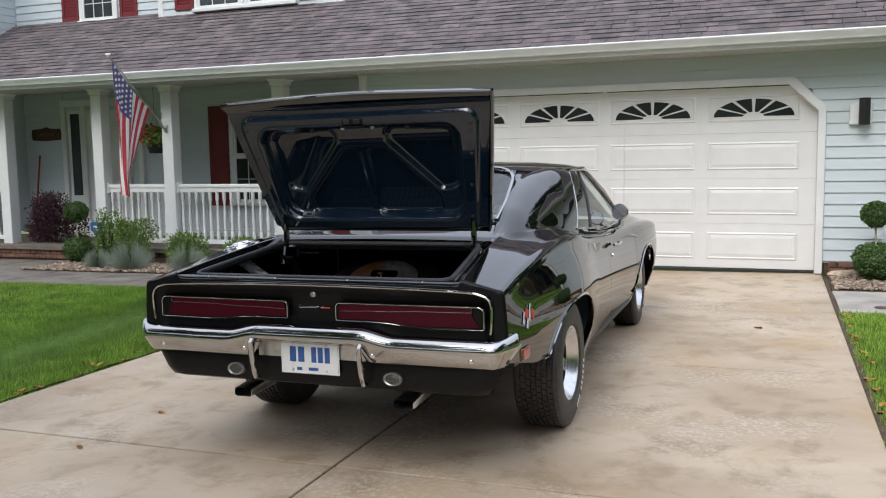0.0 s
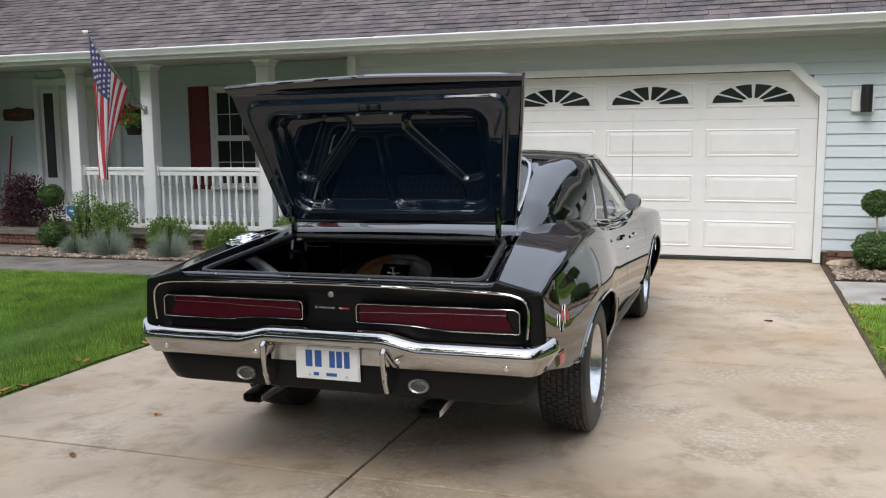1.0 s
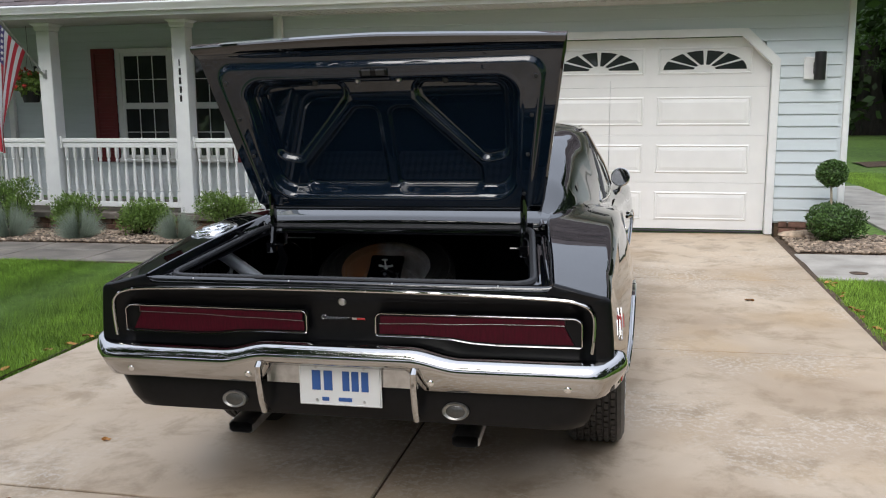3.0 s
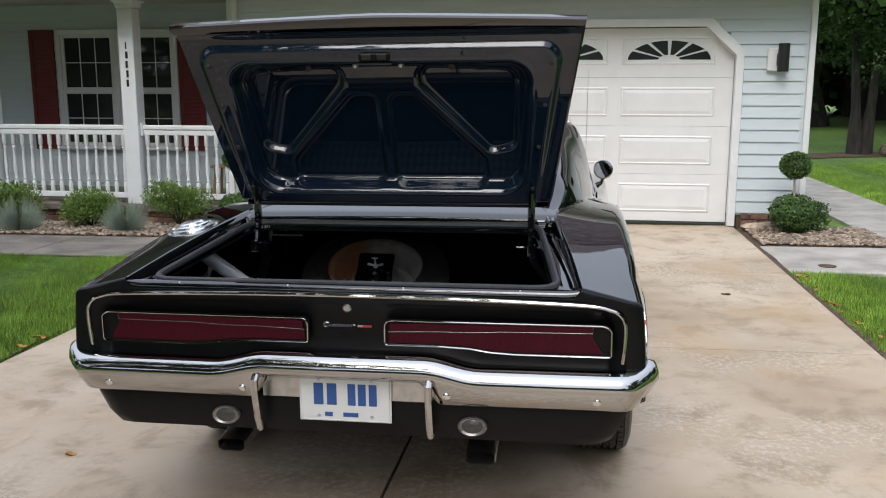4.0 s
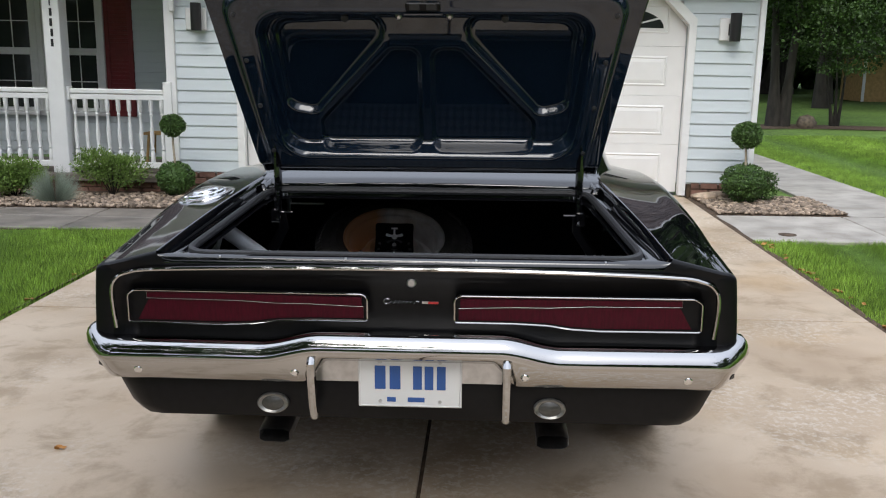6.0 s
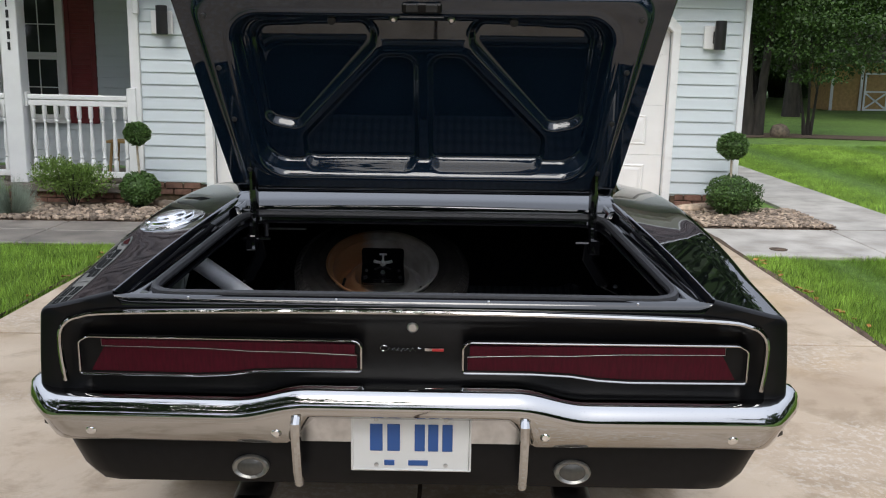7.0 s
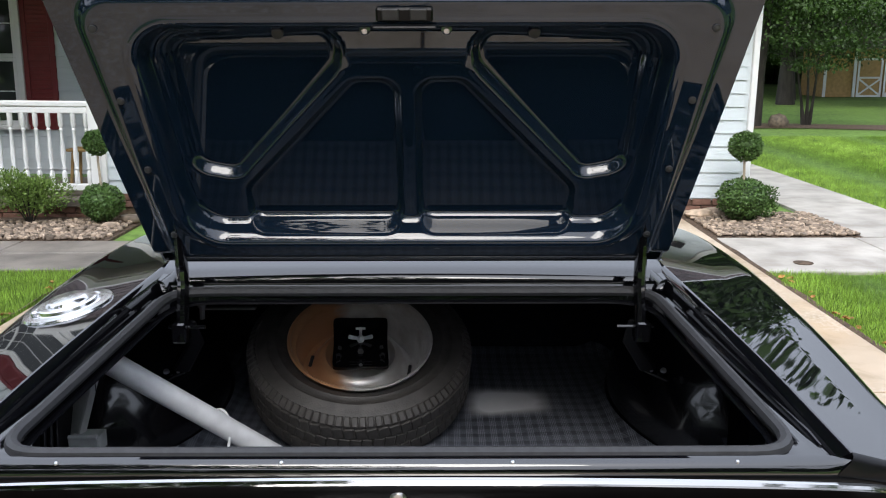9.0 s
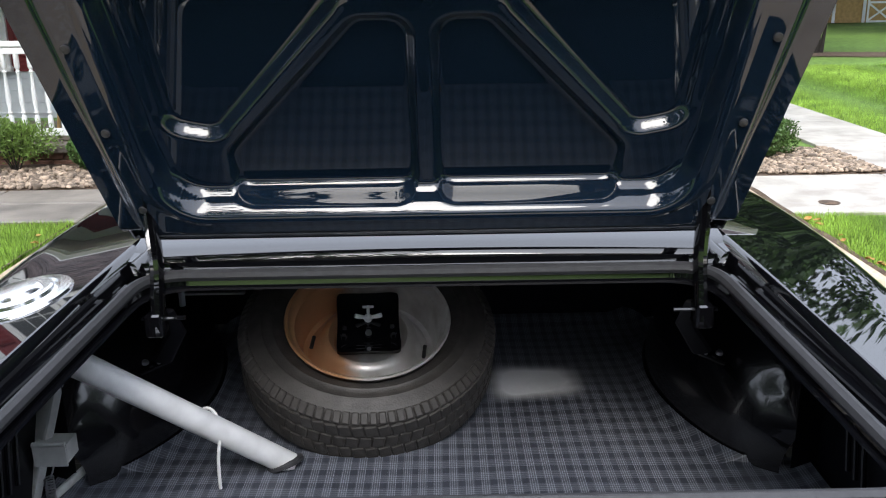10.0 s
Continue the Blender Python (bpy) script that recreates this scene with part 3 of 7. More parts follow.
roof = Geo()
roof.add([on_roof(X0R, -0.02, -0.02), on_roof(X1R, -0.02, -0.02), on_roof(X1R, 8.2, -0.02), on_roof(X0R, 8.2, -0.02)] + [on_roof(X0R, 0.0, -0.06), on_roof(X1R, 0.0, -0.06), on_roof(X1R, 8.2, -0.06), on_roof(X0R, 8.2, -0.06)],
         [(0, 1, 2, 3), (4, 7, 6, 5), (0, 4, 5, 1), (1, 5, 6, 2), (2, 6, 7, 3), (3, 7, 4, 0)])
roof = roof.done("roof", SHINGLE, smooth=0)
tagged(roof, "weathered brown-grey asphalt shingle roof", "roof", kind="structure")
ob = Geo().add([on_roof(X1R + 0.0, -0.03, 0.02), on_roof(X1R + 0.03, -0.03, 0.02), on_roof(X1R + 0.03, 8.2, 0.02), on_roof(X1R, 8.2, 0.02), on_roof(X1R, -0.03, -0.2), on_roof(X1R + 0.03, -0.03, -0.2), on_roof(X1R + 0.03, 8.2, -0.2), on_roof(X1R, 8.2, -0.2)],
                [(0, 1, 2, 3), (4, 7, 6, 5), (0, 4, 5, 1), (1, 5, 6, 2), (2, 6, 7, 3), (3, 7, 4, 0)]).done("rake_board", WHITE, smooth=0)
tagged(ob, "white rake board on the gable edge", "trim", kind="structure")
SHINGLES = []
rng = random.Random(11)
EXPO = 0.142
for c in range(44):
    x = X0R - rng.uniform(0, 0.2)
    while x < X1R:
        w = rng.choice((0.16, 0.22, 0.28, 0.34))
        p, q = max(x, X0R), min(x + w, X1R)
        if q - p > 0.04 and not (c > 19 and p < -6.6):
            SHINGLES.append((p, q, c * EXPO, rng.choice((0.002, 0.003, 0.007, 0.010)), rng.uniform(0, 0.012)))
        x += w


def shingle_geo(g, p, q, s, lift, drop):
    t = 0.008 + lift
    v = [on_roof(p + 0.003, s - drop, t), on_roof(q - 0.003, s - drop, t), on_roof(q - 0.003, s + EXPO + 0.01, 0.002), on_roof(p + 0.003, s + EXPO + 0.01, 0.002),
         on_roof(p + 0.003, s - drop, -0.01), on_roof(q - 0.003, s - drop, -0.01), on_roof(q - 0.003, s + EXPO, -0.012), on_roof(p + 0.003, s + EXPO, -0.012)]
    g.add(v, [(0, 1, 2, 3), (0, 4, 5, 1), (1, 5, 6, 2), (3, 7, 4, 0)])


near = [q for q in SHINGLES if q[2] < 0.72 and q[0] > -9.5][:300]
near_set = set(near)
far = Geo()
for q in SHINGLES:
    if q not in near_set:
        shingle_geo(far, *q)
ob = far.done("shingles", SHINGLE, roof, smooth=0, recalc=False)
ob["kind"] = "stuff"

# porch
PF = 0.115                     # porch floor height
porch = Geo().box((-9.6, (10.98 + YB) / 2, PF - 0.04), (8.3, YB - 10.98, 0.08), 0.008).done("floor_porch", PORCHSTONE, smooth=0)
base = Geo().box((-9.6, (11.05 + YB) / 2, -0.085), (8.2, YB - 11.05, 0.236)).done("foundation_porch", SOIL, smooth=0)
tagged(base, "low brown brick base under the porch floor", "foundation", kind="structure")
for r in range(2):
    for i in range(37):
        Geo().box((-13.6 + 0.22 * i + 0.11 * (r % 2), 11.05, -0.075 + r * 0.075), (0.21, 0.05, 0.065), 0.004).done("brick", BRICK, base, smooth=0)
tagged(porch, "tan concrete porch floor with a stone edge", "porch floor", kind="structure")
wall_b = Geo().box((-9.7, YB + 0.1, 1.6), (8.6, 0.2, 2.9)).done("wall_porch_back", SIDING, smooth=0)
tagged(wall_b, "blue-grey siding wall at the back of the porch", "wall", kind="structure")
def porch_gaps(z):
    out = []
    if 1.03 < z < 2.40:
        out.append((-8.73, -6.85))
    if z < 2.72:
        out.append((-12.36, -10.55))
    return out


siding(wall_b, -13.3, GX0, YB, 0.2, 2.75, porch_gaps)
ob = Geo().box((-13.42, YF + 0.85, 1.55), (0.2, 1.75, 2.7)).done("wall_porch_side", SIDING, smooth=0)
tagged(ob, "blue-grey siding wall closing the porch", "wall", kind="structure")


def sash_window(name, xc, zc, w, h, y, label, cols=3, rows=2, shade=0.0):
    """Double-hung window in a wall facing -y, with grilles in both sashes."""
    r = thing(name, (xc, y, zc), label, "window", kind="structure")
    g = Geo()
    for sx in (-1, 1):
        g.box((sx * (w / 2 - 0.035), -0.025, 0), (0.07, 0.07, h), 0.006)
    g.box((0, -0.025, h / 2 - 0.035), (w - 0.14, 0.07, 0.07), 0.006)
    g.done("window_frame", WHITE, r, smooth=0)
    Geo().box((0, -0.045, -h / 2 + 0.03), (w + 0.04, 0.12, 0.06), 0.008).done("window_sill", WHITE, r, smooth=0)
    iw, ih = w - 0.14, (h - 0.13) / 2
    for k in (0, 1):
        z0 = -h / 2 + 0.06 + k * ih
        s = Geo()
        yy = -0.04 + 0.02 * k
        for sx in (-1, 1):
            s.box((sx * (iw / 2 - 0.022), yy, z0 + ih / 2), (0.044, 0.03, ih), 0.004)
        s.box((0, yy, z0 + 0.022), (iw - 0.088, 0.03, 0.044), 0.004).box((0, yy, z0 + ih - 0.022), (iw - 0.088, 0.03, 0.044), 0.004)
        s = s.done("sash", WHITE, r, smooth=0)
        pw, ph = iw - 0.088, ih - 0.088
        for i in range(cols):
            for j in range(rows):
                Geo().box((-pw / 2 + pw * (i + 0.5) / cols, yy + 0.006, z0 + 0.044 + ph * (j + 0.5) / rows), (pw / cols - 0.008, 0.006, ph / rows - 0.008)).done("pane", DARKGLASS, s, smooth=0)
        gg = Geo()
        for i in range(1, cols):
            gg.box((-pw / 2 + pw * i / cols, yy + 0.002, z0 + ih / 2), (0.012, 0.016, ph))
        for j in range(1, rows):
            gg.box((0, yy + 0.002, z0 + 0.044 + ph * j / rows), (pw, 0.014, 0.012))
        gg.done("grille", WHITE, s, smooth=0)
    return r


def shutter(xc, zc, w, h, y):
    r = thing("shutter", (xc, y, zc), "dark red louvred window shutter", "shutter", "house shutters")
    g = Geo()
    for sx in (-1, 1):
        g.box((sx * (w / 2 - 0.03), -0.02, 0), (0.06, 0.036, h), 0.004)
    for zz in (-h / 2 + 0.04, 0, h / 2 - 0.04):
        g.box((0, -0.02, zz), (w - 0.12, 0.036, 0.08), 0.004)
    g.box((0, -0.013, 0), (w - 0.1, 0.016, h - 0.05))
    g.done("frame", SHUTTER, r, smooth=0)
    n = int(h / 2 / 0.055)
    for half in (0, 1):
        for i in range(n - 2):
            zz = -h / 2 + half * h / 2 + 0.1 + i * 0.052
            if zz > -h / 2 + (half + 1) * h / 2 - 0.07:
                break
            Geo().box((0, 0, 0), (w - 0.12, 0.008, 0.054), M=pose(0, -0.018, zz, 14)).done("louvre", SHUTTER, r, smooth=0)
    return r


sash_window("window_1", -8.245, 1.545, 0.94, 1.71, YB, "white double-hung porch window with grilles and dark glass")
sash_window("window_2", -7.32, 1.545, 0.91, 1.71, YB, "white double-hung porch window with grilles and dark glass")
shutter(-8.955, 1.545, 0.39, 1.71, YB)
shutter(-6.67, 1.545, 0.38, 1.71, YB)

door1 = thing("door_1", (-11.45, YB, PF), "closed white front door with narrow dark sidelight", "door", kind="structure")
g = Geo()
for xx in (-0.88, -0.42, 0.56, 0.86):
    g.box((xx, -0.03, 1.2), (0.1, 0.09, 2.4), 0.006)
g.box((0, -0.03, 2.44), (1.86, 0.1, 0.12), 0.006)
g.done("door_frame", WHITE, door1, smooth=0)
Geo().box((0.07, 0.0, 1.15), (0.9, 0.05, 2.28), 0.004).done("door_leaf", WHITE, door1, smooth=0)
for zz, hh in ((0.55, 0.7), (1.5, 0.95)):
    Geo().box((0.07, -0.03, zz), (0.62, 0.02, hh), 0.008).done("raised_panel", WHITE, door1, smooth=0)
Geo().box((-0.65, 0.0, 0.4), (0.36, 0.05, 0.7), 0.004).done("side_panel", WHITE, door1, smooth=0)
Geo().box((-0.65, 0.005, 1.5), (0.2, 0.02, 1.5)).done("sidelight", DARKGLASS, door1, smooth=0)
Geo().box((-0.65, -0.004, 1.5), (0.36, 0.018, 1.62), 0.004).done("sidelight_frame", WHITE, door1, smooth=0)
bpy.data.objects["sidelight"].location.y = -0.02

# porch posts
def porch_post(xc):
    r = thing("porch_post", (xc, 11.2, PF), "white square porch post with a flared capital", "post", "porch posts")
    Geo().box((0, 0, 1.2125), (0.2, 0.2, 2.425), 0.008).done("shaft", WHITE, r, smooth=0)
    g = Geo()
    prof = [(0.1, 2.425), (0.112, 2.445), (0.118, 2.485), (0.15, 2.515), (0.15, 2.54)]
    g.grid([[(sx * a, sy * a, z) for sx, sy in ((-1, -1), (1, -1), (1, 1), (-1, 1))] for a, z in prof], closev=True)
    g.done("capital", WHITE, r, smooth=0)
    return r


for xc in (-6.79, -8.78, -10.15, -12.18):
    porch_post(xc)


def railing(xa, xb):
    r = thing("porch_railing", ((xa + xb) / 2, 11.2, PF), "white porch railing with turned balusters", "railing", "porch railings")
    w = xb - xa
    Geo().box((0, 0, 0.965), (w, 0.07, 0.06), 0.012).box((0, 0, 0.9), (w, 0.05, 0.06), 0.004).done("top_rail", WHITE, r, smooth=0)
    Geo().box((0, 0, 0.10), (w, 0.055, 0.07), 0.006).done("bottom_rail", WHITE, r, smooth=0)
    for sx in (-1, 1):
        Geo().box((sx * (w / 2 - 0.015), 0, 0.94), (0.03, 0.1, 0.16), 0.006).done("rail_bracket", WHITE, r, smooth=0)
    n = int(round(w / 0.132))
    prof = [(0.022, 0.12), (0.028, 0.13), (0.028, 0.25), (0.015, 0.275), (0.026, 0.295), (0.016, 0.315), (0.026, 0.39), (0.027, 0.45), (0.018, 0.60), (0.015, 0.68), (0.024, 0.70), (0.015, 0.72), (0.028, 0.745), (0.028, 0.885)]
    for i in range(n):
        Geo().lathe(prof, 8, M=pose(-w / 2 + w * (i + 0.5) / n, 0, 0)).done("baluster", WHITE, r, smooth=45)
    return r


railing(-6.69, -5.51)
railing(-8.68, -6.89)
railing(-10.05, -8.88)
railing(-13.3, -12.28)
ob = Geo().box((-5.46, 11.14, 0.7), (0.10, 0.12, 1.0), 0.006).done("rail_newel", WHITE, smooth=0)
tagged(ob, "short white newel against the garage corner", "newel post")

# upper storey
wall_u = Geo().box((-12.0, YB + 0.15, 4.8), (5.0, 0.2, 2.6)).done("wall_upper_left", SIDING, smooth=0)
tagged(wall_u, "pale blue siding wall of the upper storey", "wall", kind="structure")
siding(wall_u, -13.4, -9.98, YB + 0.05, 3.86, 5.0, lambda z: [(-11.87, -11.0)] if z > 3.99 else [])
wall_u2 = Geo().box((-8.2, YB + 0.0, 4.8), (3.6, 0.24, 2.6)).done("wall_upper_right", SIDING, smooth=0)
tagged(wall_u2, "pale blue siding wall of the upper storey bay", "wall", kind="structure")
siding(wall_u2, -9.9, -6.5, YB - 0.12, 3.80, 5.0, lambda z: [(-9.24, -7.24)] if z > 3.96 else [])
for xx, yy in ((-9.95, YB - 0.12), (-6.45, YB - 0.12)):
    ob = Geo().box((xx, yy, 4.4), (0.1, 0.05, 1.3), 0.005).done("corner_trim", WHITE, smooth=0)
    tagged(ob, "white corner board of the upper storey", "trim", kind="structure")
ob = Geo().box((-8.2, YB - 0.15, 3.80), (3.6, 0.05, 0.05), 0.005).done("flashing", WHITE, smooth=0)
tagged(ob, "white flashing strip where roof meets wall", "trim", kind="structure")
sash_window("window_3", -11.43, 4.62, 0.86, 1.3, YB + 0.05, "white upper-storey window with dark glass")
sash_window("window_4", -8.74, 4.62, 0.98, 1.3, YB - 0.12, "white upper-storey window with dark glass")
sash_window("window_5", -7.74, 4.62, 0.98, 1.3, YB - 0.12, "white upper-storey window with dark glass")
for xc, yy in ((-12.09, YB + 0.05), (-10.77, YB + 0.05), (-9.45, YB - 0.12), (-7.03, YB - 0.12)):
    shutter(xc, 4.64, 0.38, 1.22, yy)
wing = Geo().box((-13.6, YB - 1.2, 4.6), (0.3, 3.0, 3.0)).done("wall_wing", SIDING, smooth=0)
tagged(wing, "pale blue siding wall of the projecting wing", "wall", kind="structure")
for k in range(14):
    Geo().box((-13.44, YB - 1.2, 3.2 + k * LAP), (0.03, 3.0, LAP - 0.012)).done("siding_board", SIDING, wing, smooth=0)


def wall_lamp(xc, zc, y, label):
    r = thing("wall_lamp", (xc, y, zc), label, "wall lamp", "outdoor wall lamps")
    Geo().box((-0.03, -0.03, -0.02), (0.24, 0.03, 0.25), 0.01).done("mounting_block", WHITE, r, smooth=0)
    Geo().box((-0.02, -0.055, -0.02), (0.07, 0.03, 0.13), 0.004).done("back_plate", LAMPBLACK, r, smooth=0)
    Geo().lathe([(0.0, -0.15), (0.058, -0.15), (0.06, -0.145), (0.06, 0.15), (0.055, 0.155), (0.0, 0.155)], 24, M=pose(0, -0.125, 0), cap=False).done("cylinder", LAMPBLACK, r)
    Geo().box((0, -0.08, 0), (0.04, 0.05, 0.05)).done("arm", LAMPBLACK, r, smooth=0)
    return r


wall_lamp(0.99, 1.91, YF - 0.02, "black cylinder wall lamp on a white block")
wall_lamp(-5.06, 1.94, YF - 0.02, "black cylinder wall lamp on a white block")
wall_lamp(-10.0, 2.0, YB - 0.02, "black cylinder wall lamp by the front door")

# the house stands level; the driveway falls slightly towards the east side, so the house is turned by a hair against it
HOUSE_TURN = Matrix.Translation((1.1, 0, 0)) @ pose(0, 0, 0, 0, 0.62, 0) @ Matrix.Translation((-1.1, 0, 0))


def set_on_house(obs):
    for o in obs:
        if o.parent is None:
            o.matrix_basis = HOUSE_TURN @ o.matrix_basis


set_on_house([o for o in bpy.data.objects if o not in before_house])


# ---- the car: x to its right, y forward from the tail panel, z up ----
car = thing("car", (-1.945, 3.40, 0.0), "gloss black two-door muscle coupe with its trunk lid open", "car")
Yk = (0.0, 0.3, 0.63, 1.0, 1.5, 2.0, 2.8, 3.5, 4.2, 4.8, 5.2)
Wk = (0.950, 0.966, 0.982, 0.992, 0.990, 0.958, 0.935, 0.94, 0.962, 0.955, 0.90)     # half width
Tk = (0.966, 1.012, 1.055, 1.085, 1.08, 1.03, 0.975, 0.955, 0.945, 0.92, 0.87)       # shoulder height
Sk = (0.750, 0.716, 0.674, 0.645, 0.70, 0.75, 0.77, 0.76, 0.74, 0.72, 0.70)             # seam towards the deck
RAX, FAX = 1.20, 4.20


def sstep(e0, e1, v):
    t = max(0, min(1, (v - e0) / (e1 - e0)))
    return t * t * (3 - 2 * t)


def lower_edge(y):
    z = 0.27 if y > 0.9 else lerp_at((0.0, 0.35, 0.9), (0.61, 0.535, 0.50), y)
    if RAX - 0.72 < y < RAX + 0.50:
        u = (y - RAX) / (0.72 if y < RAX else 0.50)
        z = max(z, 0.34 + 0.375 * (1 - abs(u) ** 2.4) ** 0.5 if abs(u) < 1 else z)
    if FAX - 0.46 < y < FAX + 0.46:
        u = (y - FAX) / 0.46
        z = max(z, 0.30 + 0.40 * (1 - abs(u) ** 2.4) ** 0.5)
    return z


def side_x(y, z):
    w = smooth_at(Yk, Wk, y) + lerp_at((0, 0.4, 1.0), (0.0, 0.010, 0.015), y)
    if z < 0.62:
        return w - 0.085 * ((0.62 - z) / 0.35) ** 2
    return w - lerp_at((0, 0.25, 0.9), (0.016, 0.036, 0.045), y) * ((z - 0.62) / 0.3) ** 2


def section(y, sg):
    t = smooth_at(Yk, Tk, y)
    zb = lower_edge(y)
    drop = lerp_at((0, 0.25, 1.0, 2.2, 5.2), (0.066, 0.08, 0.098, 0.10, 0.10), y)
    zs = t - drop
    pts = []
    for i in range(13):
        z = zb + (zs - zb) * i / 12
        pts.append((sg * side_x(y, z), y, z))
    xs, xe = side_x(y, zs), smooth_at(Yk, Sk, y)
    a = min(lerp_at((0, 0.25, 1.0, 2.2, 5.2), (0.035, 0.045, 0.065, 0.09, 0.12), y), (xs - xe) * 0.8)
    for i in range(1, 10):
        th = i / 9 * math.pi / 2
        pts.append((sg * (xs - a * (1 - math.cos(th) ** 0.9)), y, zs + (drop - 0.038) * math.sin(th) ** 0.95))
    for i in range(1, 4):
        u = i / 3
        pts.append((sg * (xs - a + (xe - xs + a) * u), y, t - 0.038 + 0.038 * u))
    return pts


def house_x(y, z):
    """Inner face of the trunk side: a rounded wheelhouse swelling out of the wall."""
    r = ((y - 1.25) / 0.47) ** 2 + ((max(z, 0.52) - 0.52) / 0.40) ** 2
    return 0.82 - 0.215 * max(0.0, 1 - r) ** 0.62


def side_panel(name, y0, y1, sg, n):
    ys = np.linspace(y0, y1, n)
    P = [section(y, sg) for y in ys]
    g = Geo().grid(P)
    # rolled-in lower lip and panel edges
    g.grid([[p[0], (p[0][0] - sg * 0.012, p[0][1], p[0][2] + 0.004), (p[0][0] - sg * 0.03, p[0][1], p[0][2] + 0.03)] for p in P])
    for p in (P[0], P[-1]):
        g.grid([[q, (q[0] - sg * 0.02, q[1], q[2] - 0.01)] for q in p])
    return g.done(name, PAINT, car, smooth=35)


for sg in (-1, 1):
    side_panel("quarter_panel", 0.0, 2.46, sg, 70)
    side_panel("door", 2.465, 3.66, sg, 22)
    side_panel("front_fender", 3.665, 5.15, sg, 44)
    # bright lips on the wheel openings
    g = Geo()
    g.tube([(sg * (side_x(y, lower_edge(y)) + 0.004), y, lower_edge(y) + 0.004) for y in np.linspace(RAX - 0.74, RAX + 0.505, 50)], 0.008, 6)
    g.done("wheel_lip_moulding", CHROME, car)
    Geo().tube([(sg * (side_x(y, lower_edge(y)) + 0.004), y, lower_edge(y) + 0.004) for y in np.linspace(FAX - 0.47, FAX + 0.47, 40)], 0.007, 6).done("wheel_lip_moulding", CHROME, car)
    # inner wheel wells
    Geo().grid([[(sg * (house_x(y, z) + 0.012), y, z) for z in np.linspace(0.36, 0.94, 16)] for y in np.linspace(0.80, 1.72, 24)]).done("wheel_well", SATIN, car)
    for ax in (FAX,):
        g = Geo()
        g.grid([[(sg * xx, ax + 0.50 * math.cos(a), 0.30 + 0.44 * math.sin(a)) for xx in (0.93, 0.62, 0.60)] for a in np.linspace(0.12, math.pi - 0.12, 24)])
        g.grid([[(sg * 0.60, ax + r * 0.50 * math.cos(a), 0.30 + r * 0.44 * math.sin(a)) for r in (1.0, 0.5, 0.02)] for a in np.linspace(0.12, math.pi - 0.12, 24)])
        g.done("wheel_well", SATIN, car)
    Geo().tube([(sg * 0.875, 1.75, 0.285), (sg * 0.875, 3.7, 0.285)], 0.02, 8).done("sill_moulding", SATIN, car)
# floor pan and firewall keep the inside dark
Geo().box((0, 3.45, 0.26), (1.66, 3.2, 0.06), 0.01).done("floor_pan", SATIN, car, smooth=0)
Geo().box((0, 4.6, 0.52), (1.2, 1.0, 0.4), 0.02).done("engine_bay", SATIN, car, smooth=0)

# hood and cowl
g = Geo()
P = []
for y in np.linspace(3.72, 5.15, 24):
    xe, t = smooth_at(Yk, Sk, y) - 0.005, smooth_at(Yk, Tk, y)
    P.append([(xe * u, y, t + 0.035 * (1 - u * u)) for u in np.linspace(-1, 1, 17)])
g.grid(P).done("hood", PAINT, car, smooth=40)
Geo().box((0, 5.2, 0.68), (1.7, 0.08, 0.26), 0.03).done("grille", SATIN, car)
g = Geo()
g.grid([[(0.92 * math.sin(a), 5.05 + 0.28 * math.cos(a) ** 0.6 if math.cos(a) > 0 else 5.05, 0.5 + z) for z in (0, 0.02, 0.1, 0.12)] for a in np.linspace(-math.pi / 2, math.pi / 2, 25)])
g.done("front_bumper", CHROME, car)

def smooth_path(pts, n=6):
    """Catmull-Rom points through a few knots."""
    out = []
    P4 = [Vector(q) for q in pts]
    for i in range(len(P4) - 1):
        p0, p1, p2, p3 = P4[max(i - 1, 0)], P4[i], P4[i + 1], P4[min(i + 2, len(P4) - 1)]
        for k in range(n):
            t = k / n
            out.append(tuple(0.5 * ((2 * p1) + (p2 - p0) * t + (2 * p0 - 5 * p1 + 4 * p2 - p3) * t * t + (3 * p1 - p0 - 3 * p2 + p3) * t**3)))
    out.append(tuple(P4[-1]))
    return out


# greenhouse
def roof_rail(y):
    """Outer upper edge of the roof and its rear buttress: x, z at y."""
    x = smooth_at((0.78, 1.2, 1.7, 2.2, 2.7, 3.3), (0.672, 0.655, 0.64, 0.632, 0.645, 0.625), y)
    z = smooth_at((0.78, 1.2, 1.7, 2.2, 2.7, 3.3), (1.095, 1.185, 1.305, 1.385, 1.40, 1.375), y)
    return x, z


